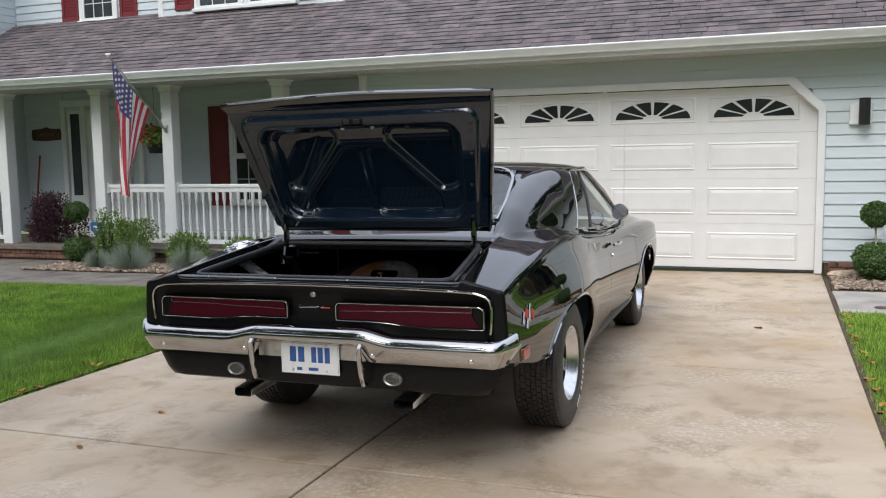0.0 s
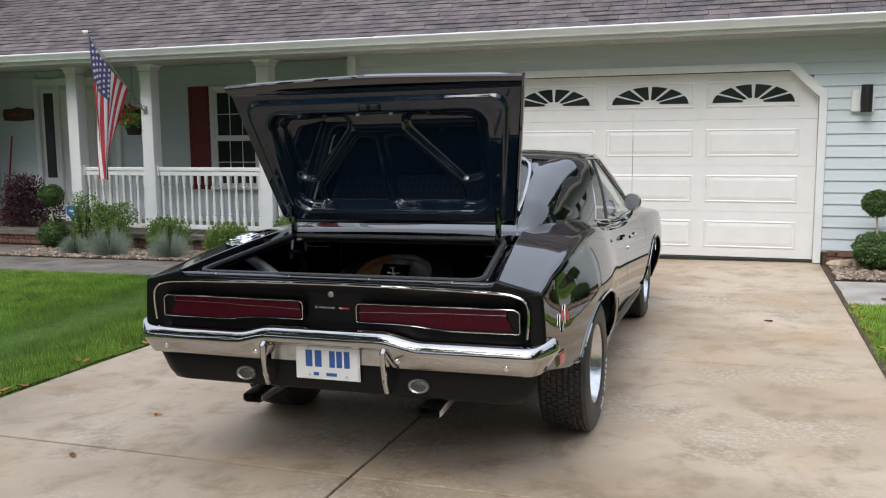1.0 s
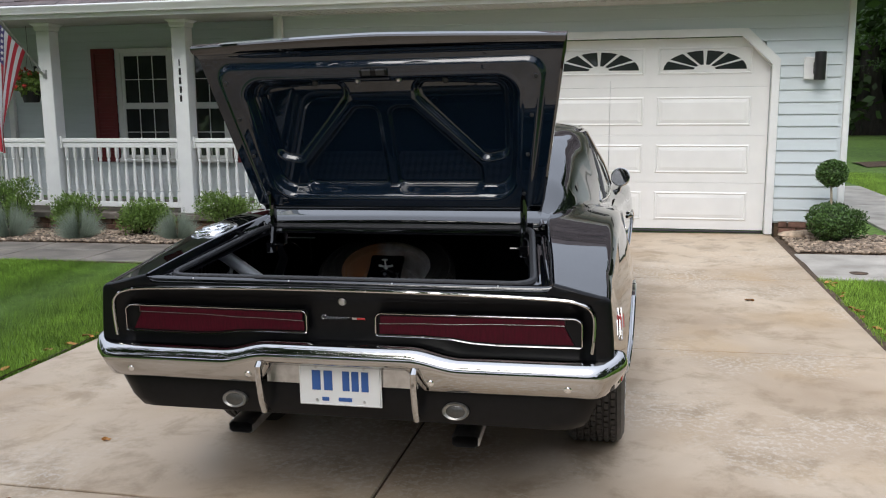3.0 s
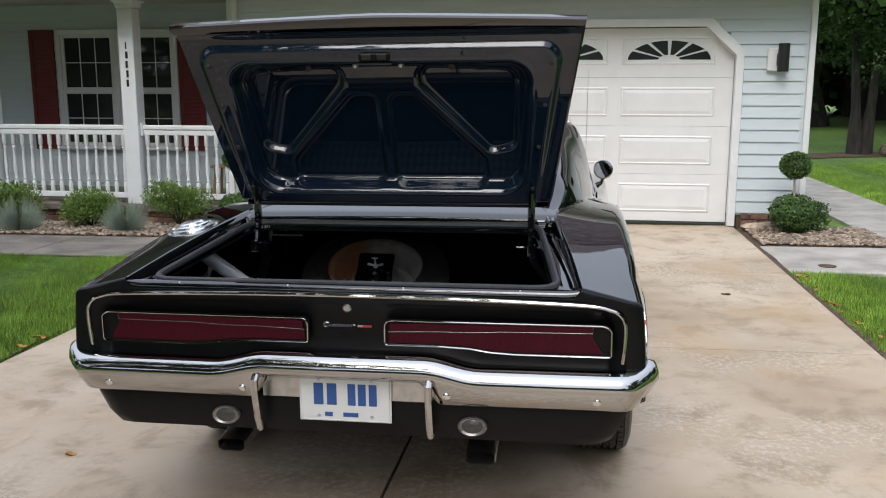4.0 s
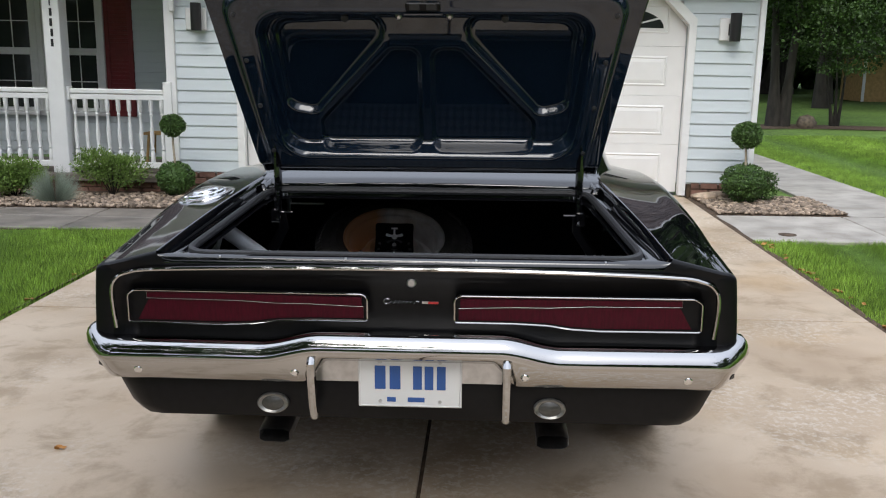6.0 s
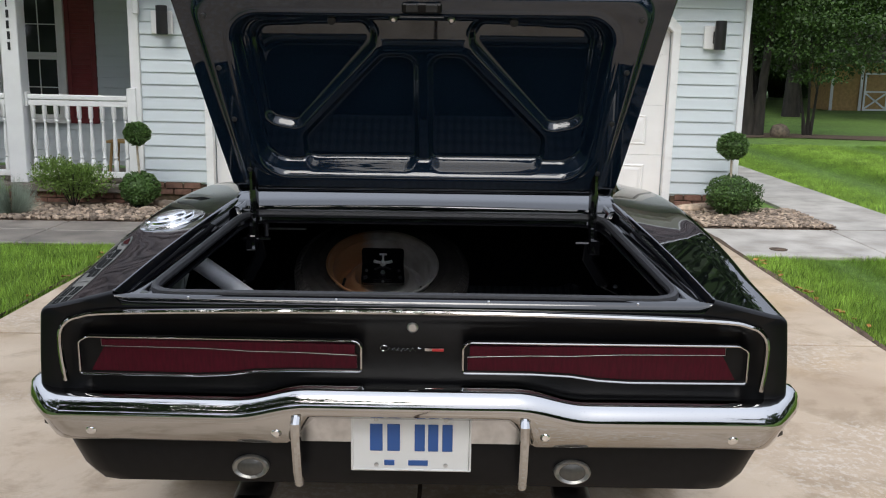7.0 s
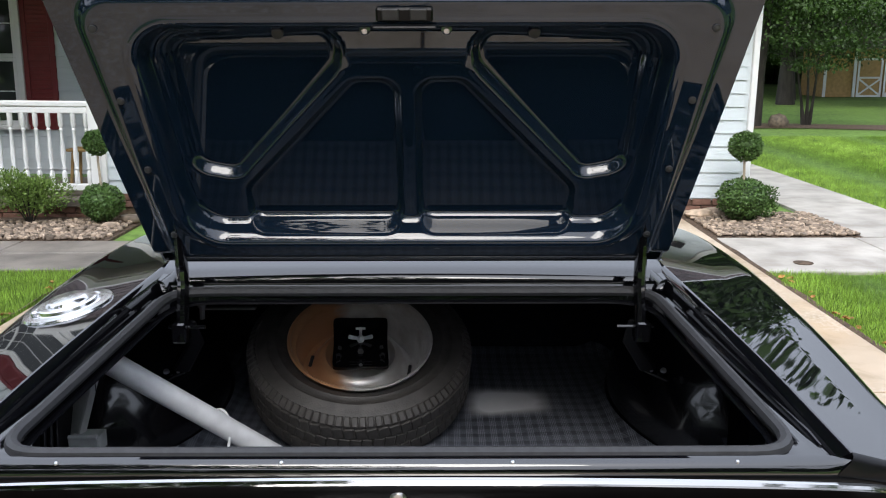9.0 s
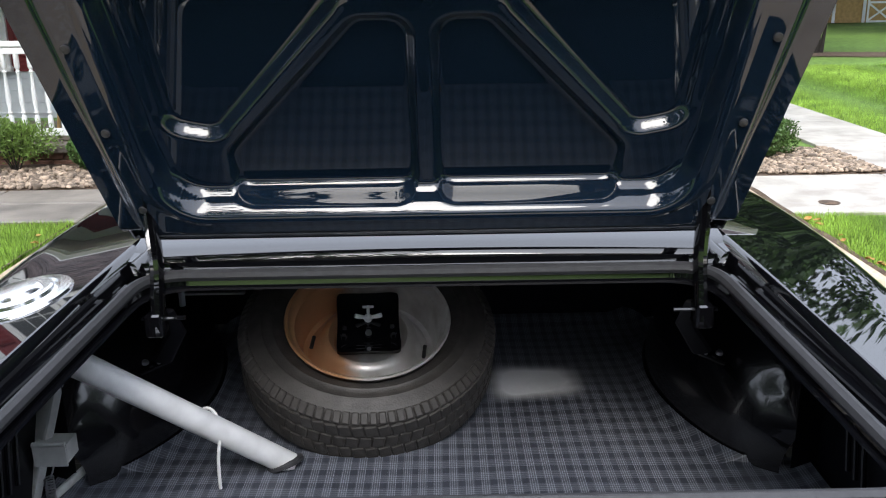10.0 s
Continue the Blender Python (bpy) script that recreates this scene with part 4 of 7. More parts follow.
for sg in (-1, 1):
    P = []
    for u in np.linspace(0, 1, 36):
        y = 0.80 + u * 1.66
        xr, zr = roof_rail(y)
        spread = sstep(-0.05, 0.30, u)
        xb, zb = smooth_at(Yk, Sk, y) + 0.005 + 0.045 * spread, smooth_at(Yk, Tk, y) - 0.022
        rise = sstep(0.0, 0.27, u)
        zr = zb + 0.008 + (zr - zb - 0.008) * rise
        k = min(1, (zr - zb) / 0.12)
        xc = smooth_at((0.8, 1.25, 1.7, 2.0, 2.46), (0.65, 0.575, 0.515, 0.505, 0.632), y)
        zc = zr + lerp_at((0.8, 1.4, 1.95, 2.2, 2.46), (0, 0.016, 0.034, 0.03, -0.002), y)
        xg = min(xc - 0.03, lerp_at((0.8, 1.25, 1.97), (0.625, 0.545, 0.43), y))
        zg = min(zc - 0.004, 0.03 * (1 - rise) + lerp_at((0.8, 1.25, 1.97), (1.082, 1.142, 1.405), y))
        lean = 0.44 * u ** 2
        row = [(xb + 0.05 * k, y - lean, zb - 0.004), (xb + 0.016 * k, y - lean * 0.98, zb + 0.012 * k)]
        for q in np.linspace(0.0, 1, 12):
            zz = zb + 0.03 * k + (zc - zb - 0.03 * k) * (1 - (1 - q) ** 3.0)
            row.append((xb + 0.004 * k + (xc - xb) * q, y - lean * 0.95 * (1 - q), zz))
        row += [(xc - 0.016, y - 0.002, zc - 0.002), (xg + (xc - xg) * 0.35, y - 0.012, zg + (zc - zg) * 0.45), (xg, y - 0.02, zg), (xg - 0.02, y - 0.02, zg - 0.04)]
        P.append(smooth_path([(sg * a, b, c) for a, b, c in row], 3))
    g = Geo().grid(P)
    g.grid([[(q[0], q[1], q[2]), (q[0] - sg * 0.05, q[1] - 0.01, q[2])] for q in P[-1]])
    g.done("sail_panel", PAINT, car, smooth=70)
    # small script badge on the pillar
    Geo().box((0, 0, 0), (0.004, 0.13, 0.012), 0.002, M=pose(sg * 0.772, 2.12, 1.145, 8, -sg * 22, 0)).box((0, 0, 0), (0.004, 0.04, 0.028), 0.002, M=pose(sg * 0.772, 2.08, 1.148, 8, -sg * 22, 0)).done("script_badge", CHROME, car)
# roof skin
P = []
for y in np.linspace(2.0, 3.08, 20):
    xr, zr = roof_rail(y)
    P.append([(xr * math.sin(a), y + 0.06 * (1 - abs(math.sin(a))) * (1 if y > 2.8 else -1) * abs(y - 2.54) / 0.54, zr + (0.062) * math.cos(a) ** 0.9 if math.cos(a) > 1e-6 else zr) for a in np.linspace(-math.pi / 2, math.pi / 2, 25)])
g = Geo().grid(P)
g.grid([[(p[0], p[1], p[2]), (p[0] * 0.97, p[1] - 0.002, p[2] - 0.03)] for p in P[0]])
g.done("roof_panel", PAINT, car, smooth=40)
Geo().grid([[(0.59 * u, 2.0 + 1.08 * v, 1.375 + 0.04 * (1 - u * u)) for u in np.linspace(-1, 1, 9)] for v in np.linspace(0, 1, 5)]).done("headliner", UPHOLSTERY, car)
# rear window, set in between the buttresses
P = []
for v in np.linspace(0, 1, 8):
    y, z = 1.24 + 0.74 * v, 1.14 + 0.275 * v ** 0.95
    w = 0.55 - 0.11 * v ** 1.5
    P.append([(w * u, y - 0.10 * (u * u) * (1 - v * 0.5) - 0.0, z - 0.01 * u * u) for u in np.linspace(-1, 1, 13)])
g = Geo().grid(P)
ob = g.done("rear_window", GLASS, car)
ob.visible_shadow = False
def corner(a, c, b):
    a, c, b = Vector(a), Vector(c), Vector(b)
    return [tuple((1 - t) ** 2 * a + 2 * t * (1 - t) * c + t * t * b) for t in (0, 0.2, 0.4, 0.6, 0.8, 1.0)]


edge = [P[i][0] for i in range(5)] + corner(P[5][0], P[7][0], P[7][2]) + P[-1][3:-3] + corner(P[7][-3], P[7][-1], P[5][-1]) + [P[i][-1] for i in range(4, -1, -1)]
Geo().tube([(a, b - 0.008, c + 0.012) for a, b, c in edge], 0.012, 8).done("window_moulding", CHROME, car)
# side glass, pillars and drip rail
for sg in (-1, 1):
    def glass_pt(y, v):
        xr, zr = roof_rail(y)
        xb, zb = smooth_at(Yk, Sk, y) + 0.058, smooth_at(Yk, Tk, y) - 0.010
        return (sg * (xb + (xr + 0.03 - xb) * v + 0.02 * math.sin(math.pi * v)), y, zb + (zr - 0.02 - zb) * v)
    def top_at(y):
        return 1.0 if y < 3.02 else max(0.02, 1 - (y - 3.02) / 0.78)
    ys = np.linspace(2.43, 3.80, 24)
    P = [[glass_pt(y - 0.42 * (1 - j / 6) * (3.80 - y) / 1.37, top_at(y) * j / 6) for j in range(7)] for y in ys]
    ob = Geo().grid(P).done("side_window", GLASS, car)
    ob.visible_shadow = False
    loop = [p[6] for p in P]
    Geo().tube([(P[0][k][0] + sg * 0.006, P[0][k][1], P[0][k][2]) for k in range(7)] + [(a + sg * 0.008, b, c + 0.008) for a, b, c in loop], 0.008, 8).done("window_moulding", CHROME, car)
    Geo().tube([(q[0] + sg * 0.008, q[1], q[2] + 0.004) for q in [p[0] for p in P]], 0.006, 8).done("belt_moulding", CHROME, car)
    Geo().tube([glass_pt(2.72 - 0.30 * (1 - k / 5), k / 5) for k in range(6)], 0.011, 8).done("window_divider", SEAL, car)
    Geo().tube([(sg * 0.635, 3.05, 1.385), (sg * 0.715, 3.44, 1.2), (sg * 0.77, 3.84, 0.985)], 0.026, 8).done("windscreen_pillar", PAINT, car)
    Geo().tube([(sg * (roof_rail(y)[0] + 0.018), y, roof_rail(y)[1] + 0.004) for y in np.linspace(2.4, 3.08, 14)], 0.009, 6).done("drip_rail", CHROME, car)
    # door handle, mirror
    Geo().tube([(sg * 0.952, 2.60, 0.86), (sg * 0.975, 2.63, 0.862), (sg * 0.975, 2.76, 0.862), (sg * 0.952, 2.79, 0.86)], 0.011, 8).done("door_handle", CHROME, car)
    Geo().lathe([(0.0, -0.003), (0.012, -0.003), (0.012, 0.003), (0.0, 0.003)], 12, M=pose(sg * 0.945, 2.60, 0.79, 0, 90, 0), cap=False).done("door_lock", CHROME, car)
Geo().lathe([(0.0, 0.075), (0.03, 0.07), (0.055, 0.045), (0.064, 0.01), (0.064, -0.012), (0.058, -0.016), (0.058, -0.008), (0.0, -0.008)], 24, M=pose(0.90, 3.19, 1.055, 101, 0, 172), cap=False).tube([(0.90, 3.2, 1.0), (0.89, 3.22, 0.965), (0.86, 3.23, 0.945)], [0.012, 0.014, 0.02], 8).done("door_mirror", CHROME, car)
# windscreen
P = [[(w * u, 3.09 + 0.75 * v - 0.10 * u * u, 1.41 - 0.42 * v - 0.02 * u * u) for u in np.linspace(-1, 1, 11)] for v, w in ((0, 0.58), (0.5, 0.66), (1, 0.74))]
ob = Geo().grid(P).done("windscreen", GLASS, car)
ob.visible_shadow = False
# cabin: seats, dash, parcel shelf
for sx in (-0.36, 0.36):
    Geo().box((sx, 2.9, 0.52), (0.5, 0.52, 0.16), 0.05).box((0, 0, 0.28), (0.5, 0.14, 0.6), 0.05, M=pose(sx, 2.62, 0.52, 14)).box((sx, 2.49, 1.16), (0.24, 0.09, 0.16), 0.035).done("front_seat", UPHOLSTERY, car)
Geo().box((0, 2.17, 0.5), (1.2, 0.42, 0.16), 0.05).box((0, 1.98, 0.76), (1.2, 0.14, 0.5), 0.05).done("rear_seat", UPHOLSTERY, car)
Geo().box((0, 3.75, 0.84), (1.44, 0.35, 0.22), 0.05).done("dashboard", UPHOLSTERY, car)
Geo().lathe([(0.17, 0.0), (0.185, 0.012), (0.17, 0.024), (0.155, 0.012), (0.17, 0.0)], 24, M=pose(-0.36, 3.42, 0.93, 65), cap=False).done("steering_wheel", UPHOLSTERY, car)
Geo().box((0, 1.58, 1.045), (1.2, 0.66, 0.03), 0.01).done("parcel_shelf", UPHOLSTERY, car, smooth=0)

# deck panel between lid and rear window, its rear edge rolled down to the rain channel
P = []
for d in (0.0, 0.012, 0.025, 0.04, 0.06, 0.09, 0.14, 0.2, 0.3, 0.42):
    y = 0.832 + d
    w = 0.668 - 0.05 * d / 0.42
    P.append([(w * u, y - 0.1 * (u * u) * d, 1.052 + 0.014 * (1 - math.exp(-d / 0.010)) + 0.155 * d + 0.008 * (1 - u * u)) for u in np.linspace(-1, 1, 17)])
g = Geo().grid(P)
g.grid([[p, (p[0], p[1] - 0.004, p[2] - 0.012), (p[0] * 0.99, p[1] - 0.012, p[2] - 0.02), (p[0] * 0.985, p[1] - 0.05, p[2] - 0.022)] for p in P[0]])
g.done("deck_panel", PAINT, car, smooth=40)

# trunk opening: rain channel, seal lip, seal
def round_loop(corners, r, n=6):
    out = []
    m = len(corners)
    for i in range(m):
        p, c, q = Vector(corners[i - 1]), Vector(corners[i]), Vector(corners[(i + 1) % m])
        a, b = c + (p - c).normalized() * r, c + (q - c).normalized() * r
        for k in range(n + 1):
            t = k / n
            out.append(tuple((1 - t) ** 2 * a + 2 * t * (1 - t) * c + t * t * b))
    return out


OPEN_PTS = round_loop([(-0.655, 0.035, 0.945), (0.655, 0.035, 0.945), (0.565, 0.72, 1.03), (-0.565, 0.72, 1.03)], 0.1)
NO = len(OPEN_PTS)
OUT_PTS = round_loop([(-0.752, -0.008, 0.945), (0.752, -0.008, 0.945), (0.655, 0.80, 1.052), (-0.655, 0.80, 1.052)], 0.03)
def mid(a, b, t, dz=0.0):
    return tuple(a[j] + (b[j] - a[j]) * t + (dz if j == 2 else 0) for j in range(3))


rings = [[mid(OPEN_PTS[i], OUT_PTS[i], t, dz * (0.1 + 0.9 * sstep(0.03, 0.22, OUT_PTS[i][1]) if t > 0.34 else 1.0)) for i in range(NO)] for t, dz in ((1.0, 0.0), (0.97, -0.02), (0.8, -0.035), (0.6, -0.036), (0.45, -0.03), (0.38, -0.006), (0.30, 0.004), (0.2, 0.0), (0.18, -0.012), (0.05, -0.016))]
g = Geo().grid(rings, closev=True)
g.done("trunk_channel", PAINT, car, smooth=40)
Geo().tube([mid(OPEN_PTS[i], OUT_PTS[i], 0.24, 0.008) for i in range(NO)] + [mid(OPEN_PTS[0], OUT_PTS[0], 0.24, 0.008)], 0.013, 8, cap=False).done("trunk_seal", SEAL, car)

for sg in (-1, 1):
    lo = (sg * 0.725, 0.06, 0.945)
    hi = (sg * 0.628, 0.74, 1.018)
    # rolled edge of the quarter falling into the gutter
    P = []
    for y in np.linspace(0.0, 0.86, 30):
        xe, t = smooth_at(Yk, Sk, y), smooth_at(Yk, Tk, y)
        zo = 0.945 + 0.107 * (y + 0.008) / 0.808
        P.append([(sg * (xe + 0.004), y, t - 0.001), (sg * xe, y, t), (sg * (xe - 0.007), y, t - 0.004), (sg * (xe - 0.012), y, t - 0.013), (sg * (xe - 0.016), y, (t + zo) / 2 - 0.008), (sg * (xe - 0.024), y, zo - 0.022)])
    Geo().grid(P).done("gutter_flange", PAINT, car, smooth=60)
    Geo().tube([lo, mid(lo, hi, 0.06, 0.004), mid(lo, hi, 0.5, 0.002), hi], 0.0075, 10).done("drip_channel_ridge", PAINT, car)

# trunk tub
def floor_z(x, y):
    return 0.525 + 0.005 * math.sin(9 * x + 3 * y) * math.sin(7 * y)


P = [[((0.78 if y < 0.3 else 0.88) * u, y, floor_z(0.88 * u, y) - 0.012) for u in np.linspace(-1, 1, 25)] for y in np.linspace(0.06, 1.82, 25)]
Geo().grid(P).done("trunk_floor", TRUNKPAINT, car)
for sg in (-1, 1):
    Geo().grid([[(sg * x, y, z) for z in (0.515, 0.7, 0.93)] for x, y in ((0.79, 0.06), (0.79, 0.29), (0.88, 0.31), (0.88, 0.8), (0.82, 0.8))]).done("trunk_side", TRUNKPAINT, car)
    for yy in (0.60, 0.635, 0.67):
        Geo().tube([(sg * 0.870, yy - 0.03, 0.62), (sg * 0.872, yy, 0.76), (sg * 0.865, yy + 0.02, 0.90)], 0.006, 8).done("panel_rib", TRUNKGLOSS, car)
    Geo().grid([[(sg * house_x(y, z), y, z) for z in np.linspace(0.515, 0.985, 26)] for y in np.linspace(0.79, 1.82, 44)]).done("wheelhouse", TRUNKGLOSS, car, smooth=60)
    # hinge brace: strap from the hinge down to a foot on the wheelhouse
    Geo().tube([(sg * 0.553, 0.745, 0.965), (sg * 0.565, 0.84, 0.88), (sg * 0.635, 0.92, 0.775)], [0.016, 0.02, 0.024], 8, flat=0.35).done("hinge_brace", TRUNKPAINT, car)
    ft = Geo().box((0, 0, 0), (0.075, 0.03, 0.012), 0.004, M=pose(sg * 0.665, 0.945, 0.752, 20, sg * 25, 0)).done("brace_foot", TRUNKGLOSS, car)
    for bx in (-0.018, 0.018):
        Geo().lathe([(0.0, 0.008), (0.007, 0.007), (0.009, 0.0)], 10, M=pose(sg * 0.665 + bx, 0.94, 0.760, 20), cap=False).done("brace_bolt", STEEL, ft)
Geo().grid([[(x, 1.815, z) for z in (0.515, 0.8, 1.02)] for x in (-0.81, 0, 0.81)]).done("trunk_bulkhead", TRUNKBOARD, car)
Geo().grid([[(x, 0.06, z) for z in (0.515, 0.7, 0.90)] for x in (-0.79, 0, 0.79)]).done("trunk_rear_wall", TRUNKPAINT, car)
Geo().grid([[(x, y, z) for y, z in ((0.735, 1.012), (1.0, 1.015), (1.83, 1.026))] for x in (-0.82, 0, 0.82)]).done("deck_underside", TRUNKPAINT, car)

# trunk lid, standing open
lid = thing("trunk_lid", (0, 0.79, 1.105), "", "")
lid.parent = car
lid.rotation_euler = (radians(25.2), 0, 0)      # local z runs up the open lid, local -y is its inside
LH = 0.772
def lid_w(z):
    return lerp_at((0, 0.05, LH - 0.04, LH), (0.622, 0.636, 0.748, 0.752), z)


def lid_grid(fx, y, zs, nx):
    return [[(lid_w(z) * fx * u, y(u, z), z) for u in np.linspace(-1, 1, nx)] for z in zs]


ZS = np.linspace(0.0, LH, 14)
outerP = lid_grid(1.0, lambda u, z: 0.045 - 0.018 * u * u + 0.012 * math.sin(math.pi * z / LH), ZS, 25)
g = Geo().grid(outerP)
# turned-over lip at the free end and hems
top = outerP[-1]
def lip_rise(x):
    """The free end of the lid is peaked: it climbs in two straight lines towards the middle."""
    return 0.018 * (1 - math.sqrt((x / 0.75) ** 2 + 0.004))


g.grid([[p, (p[0], p[1] - 0.006, p[2] + 0.006 + lip_rise(p[0])), (p[0] * 0.999, p[1] - 0.048, p[2] + 0.014 + lip_rise(p[0])), (p[0] * 0.998, p[1] - 0.056, p[2] + 0.009 + lip_rise(p[0])), (p[0] * 0.995, p[1] - 0.060, p[2] - 0.004), (p[0] * 0.985, p[1] - 0.055, p[2] - 0.02)] for p in top])
for k in (0, -1):
    g.grid([[r[k], (r[k][0] * 0.998, r[k][1] - 0.02, r[k][2]), (r[k][0] * 0.985, r[k][1] - 0.026, r[k][2])] for r in outerP])
g.grid([[p, (p[0], p[1] - 0.02, p[2]), (p[0], p[1] - 0.024, p[2] + 0.012)] for p in outerP[0]])
g.done("lid_skin", PAINT, lid, smooth=40)


def seg_d(x, z, a, b):
    ax, az, bx, bz = *a, *b
    dx, dz = bx - ax, bz - az
    t = max(0, min(1, ((x - ax) * dx + (z - az) * dz) / (dx * dx + dz * dz)))
    return math.hypot(x - ax - dx * t, z - az - dz * t)


def box_d(x, z, cx, cz, hx, hz, r):
    qx, qz = abs(x - cx) - hx + r, abs(z - cz) - hz + r
    return math.hypot(max(qx, 0), max(qz, 0)) + min(max(qx, qz), 0) - r


def poly_d(x, z, pts):
    """Signed distance to a convex outline, negative inside."""
    best, inside = 9.0, True
    for i in range(len(pts)):
        a, b = pts[i], pts[(i + 1) % len(pts)]
        best = min(best, seg_d(x, z, a, b))
        if (b[0] - a[0]) * (z - a[1]) - (b[1] - a[1]) * (x - a[0]) < 0:
            inside = False
    return -best if inside else best


def lid_base(z):
    return -0.046 + 0.020 * (z / LH) ** 2


def lid_relief(x, z):
    """Depth of the inner panel: broad rim, sunken field, two corner pockets and two lower panels."""
    xx = abs(x)
    field = box_d(xx, z, 0, 0.365, lerp_at((0.05, 0.6), (0.52, 0.565), z), 0.268, 0.09)
    d = (0.012 - lid_base(z)) * (1 - sstep(-lerp_at((0.12, 0.26), (0.038, 0.024), z), 0.004, field))
    lower = poly_d(xx, z, ((0.062, 0.154), (0.345, 0.154), (0.345, 0.195), (0.105, 0.45), (0.062, 0.45))) - 0.04
    d += 0.020 * (1 - sstep(-0.010, 0.010, lower))
    pocket = poly_d(xx, z, ((0.415, 0.297), (0.452, 0.305), (0.462, 0.545), (0.192, 0.558), (0.195, 0.54))) - 0.047
    d += 0.024 * (1 - sstep(-0.014, 0.012, pocket))
    rib = seg_d(xx, z, (0.145, 0.52), (0.375, 0.268))
    d -= 0.006 * math.exp(-(rib / 0.010) ** 2)
    d -= 0.003 * math.exp(-((field - 0.012) / 0.006) ** 2)
    return d


NXI, NZI = 220, 160
P = []
for z in np.linspace(0.012, LH - 0.02, NZI):
    row = []
    for u in np.linspace(-1, 1, NXI):
        x = u * lid_w(z) * 0.985
        flange = sstep(-0.011, 0.011, box_d(abs(x), z, 0, (LH - 0.078) / 2 - 0.1, lid_w(z) * 0.905, (LH - 0.078) / 2 + 0.1, 0.075))
        row.append((x, lid_base(z) + lid_relief(x, z) + 0.020 * flange - 0.012 * sstep(LH - 0.05, LH - 0.02, z) + 0.034 * (1 - sstep(0.012, 0.06, z)), z))
    P.append(row)
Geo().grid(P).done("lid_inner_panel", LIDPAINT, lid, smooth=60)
# latch, bump stops, plugs
lt = Geo().box((0, -0.034, LH - 0.112), (0.115, 0.012, 0.03), 0.004).done("lid_latch", SATIN, lid)
for sx in (-0.028, 0.028):
    Geo().box((sx, -0.038, LH - 0.109), (0.034, 0.014, 0.024), 0.002).done("latch_jaw", SEAL, lt)
Geo().box((0, -0.042, LH - 0.135), (0.13, 0.014, 0.006), 0.003).done("latch_lip", SATIN, lt)
for sx in (-0.085, 0.085):
    Geo().lathe([(0.0, 0.012), (0.006, 0.012), (0.011, 0.006), (0.012, -0.004)], 12, M=pose(sx, 0.012, LH - 0.163, 90), cap=False).done("bump_stop", STEEL, lid)
for sx in (-0.27, 0.27):
    Geo().lathe([(0.0, 0.006), (0.012, 0.004), (0.013, -0.004)], 12, M=pose(sx, 0.020, LH - 0.175, 90), cap=False).done("rubber_plug", SEAL, lid)
for sg in (-1, 1):
    for zz in (0.12, 0.3, 0.47, 0.63):
        Geo().lathe([(0.0, 0.006), (0.008, 0.004), (0.009, -0.004)], 10, M=pose(sg * lid_w(zz) * 0.865, lid_base(zz), zz, 90), cap=False).done("plug", SEAL, lid)
# gooseneck hinges
for sg in (-1, 1):
    Geo().tube([(sg * 0.555, 0.69, 0.93), (sg * 0.555, 0.705, 1.0), (sg * 0.555, 0.725, 1.07), (sg * 0.555, 0.722, 1.13), (sg * 0.555, 0.72, 1.19), (sg * 0.555, 0.68, 1.29)], 0.021, 10, flat=0.7).done("hinge_arm", BLACKMETAL, car)
    h = Geo().box((sg * 0.56, 0.70, 0.955), (0.035, 0.05, 0.05), 0.004).done("hinge_bracket", BLACKMETAL, car)
    Geo().tube([(sg * 0.50, 0.70, 0.965), (sg * 0.59, 0.70, 0.965)], 0.005, 8).done("pivot_pin", BLACKMETAL, h)
Geo().lathe([(0.007, -0.03), (0.007, 0.0), (0.011, 0.002), (0.011, 0.012), (0.005, 0.014), (0.005, 0.03)], 10, M=pose(-0.535, 0.80, 0.985)).box((-0.47, 0.81, 0.98), (0.14, 0.02, 0.004)).done("trunk_lamp_switch", STEEL, car)

# fuel filler
def shoulder_at(x, y):
    q = section(y, -1)
    xs, zs = [-a[0] for a in q][::-1], [a[2] for a in q][::-1]
    return lerp_at(xs[:14], zs[:14], x)


CX, CY = 0.80, 0.64
CZ = shoulder_at(CX, CY)
nx_, ny_ = (shoulder_at(CX - 0.05, CY) - shoulder_at(CX + 0.05, CY)) / 0.1, -(shoulder_at(CX, CY + 0.06) - shoulder_at(CX, CY - 0.06)) / 0.12
CAPM = Matrix.Translation((-CX, CY, CZ - 0.004)) @ Vector((-nx_, ny_, 1)).to_track_quat("Z", "Y").to_matrix().to_4x4()
cap = Geo().lathe([(0.0, -0.01), (0.100, -0.012), (0.103, 0.004), (0.100, 0.009), (0.080, 0.011), (0.074, 0.008), (0.070, 0.010), (0.068, 0.017), (0.064, 0.020), (0.050, 0.020), (0.047, 0.025), (0.042, 0.029), (0.028, 0.031), (0.0, 0.0315)], 56, M=CAPM, cap=False).done("fuel_cap", CAPCHROME, car, "round polished chrome flip fuel cap")
Geo().box((0, -0.074, 0.013), (0.026, 0.016, 0.016), 0.004, M=CAPM).done("cap_catch", CAPCHROME, cap)

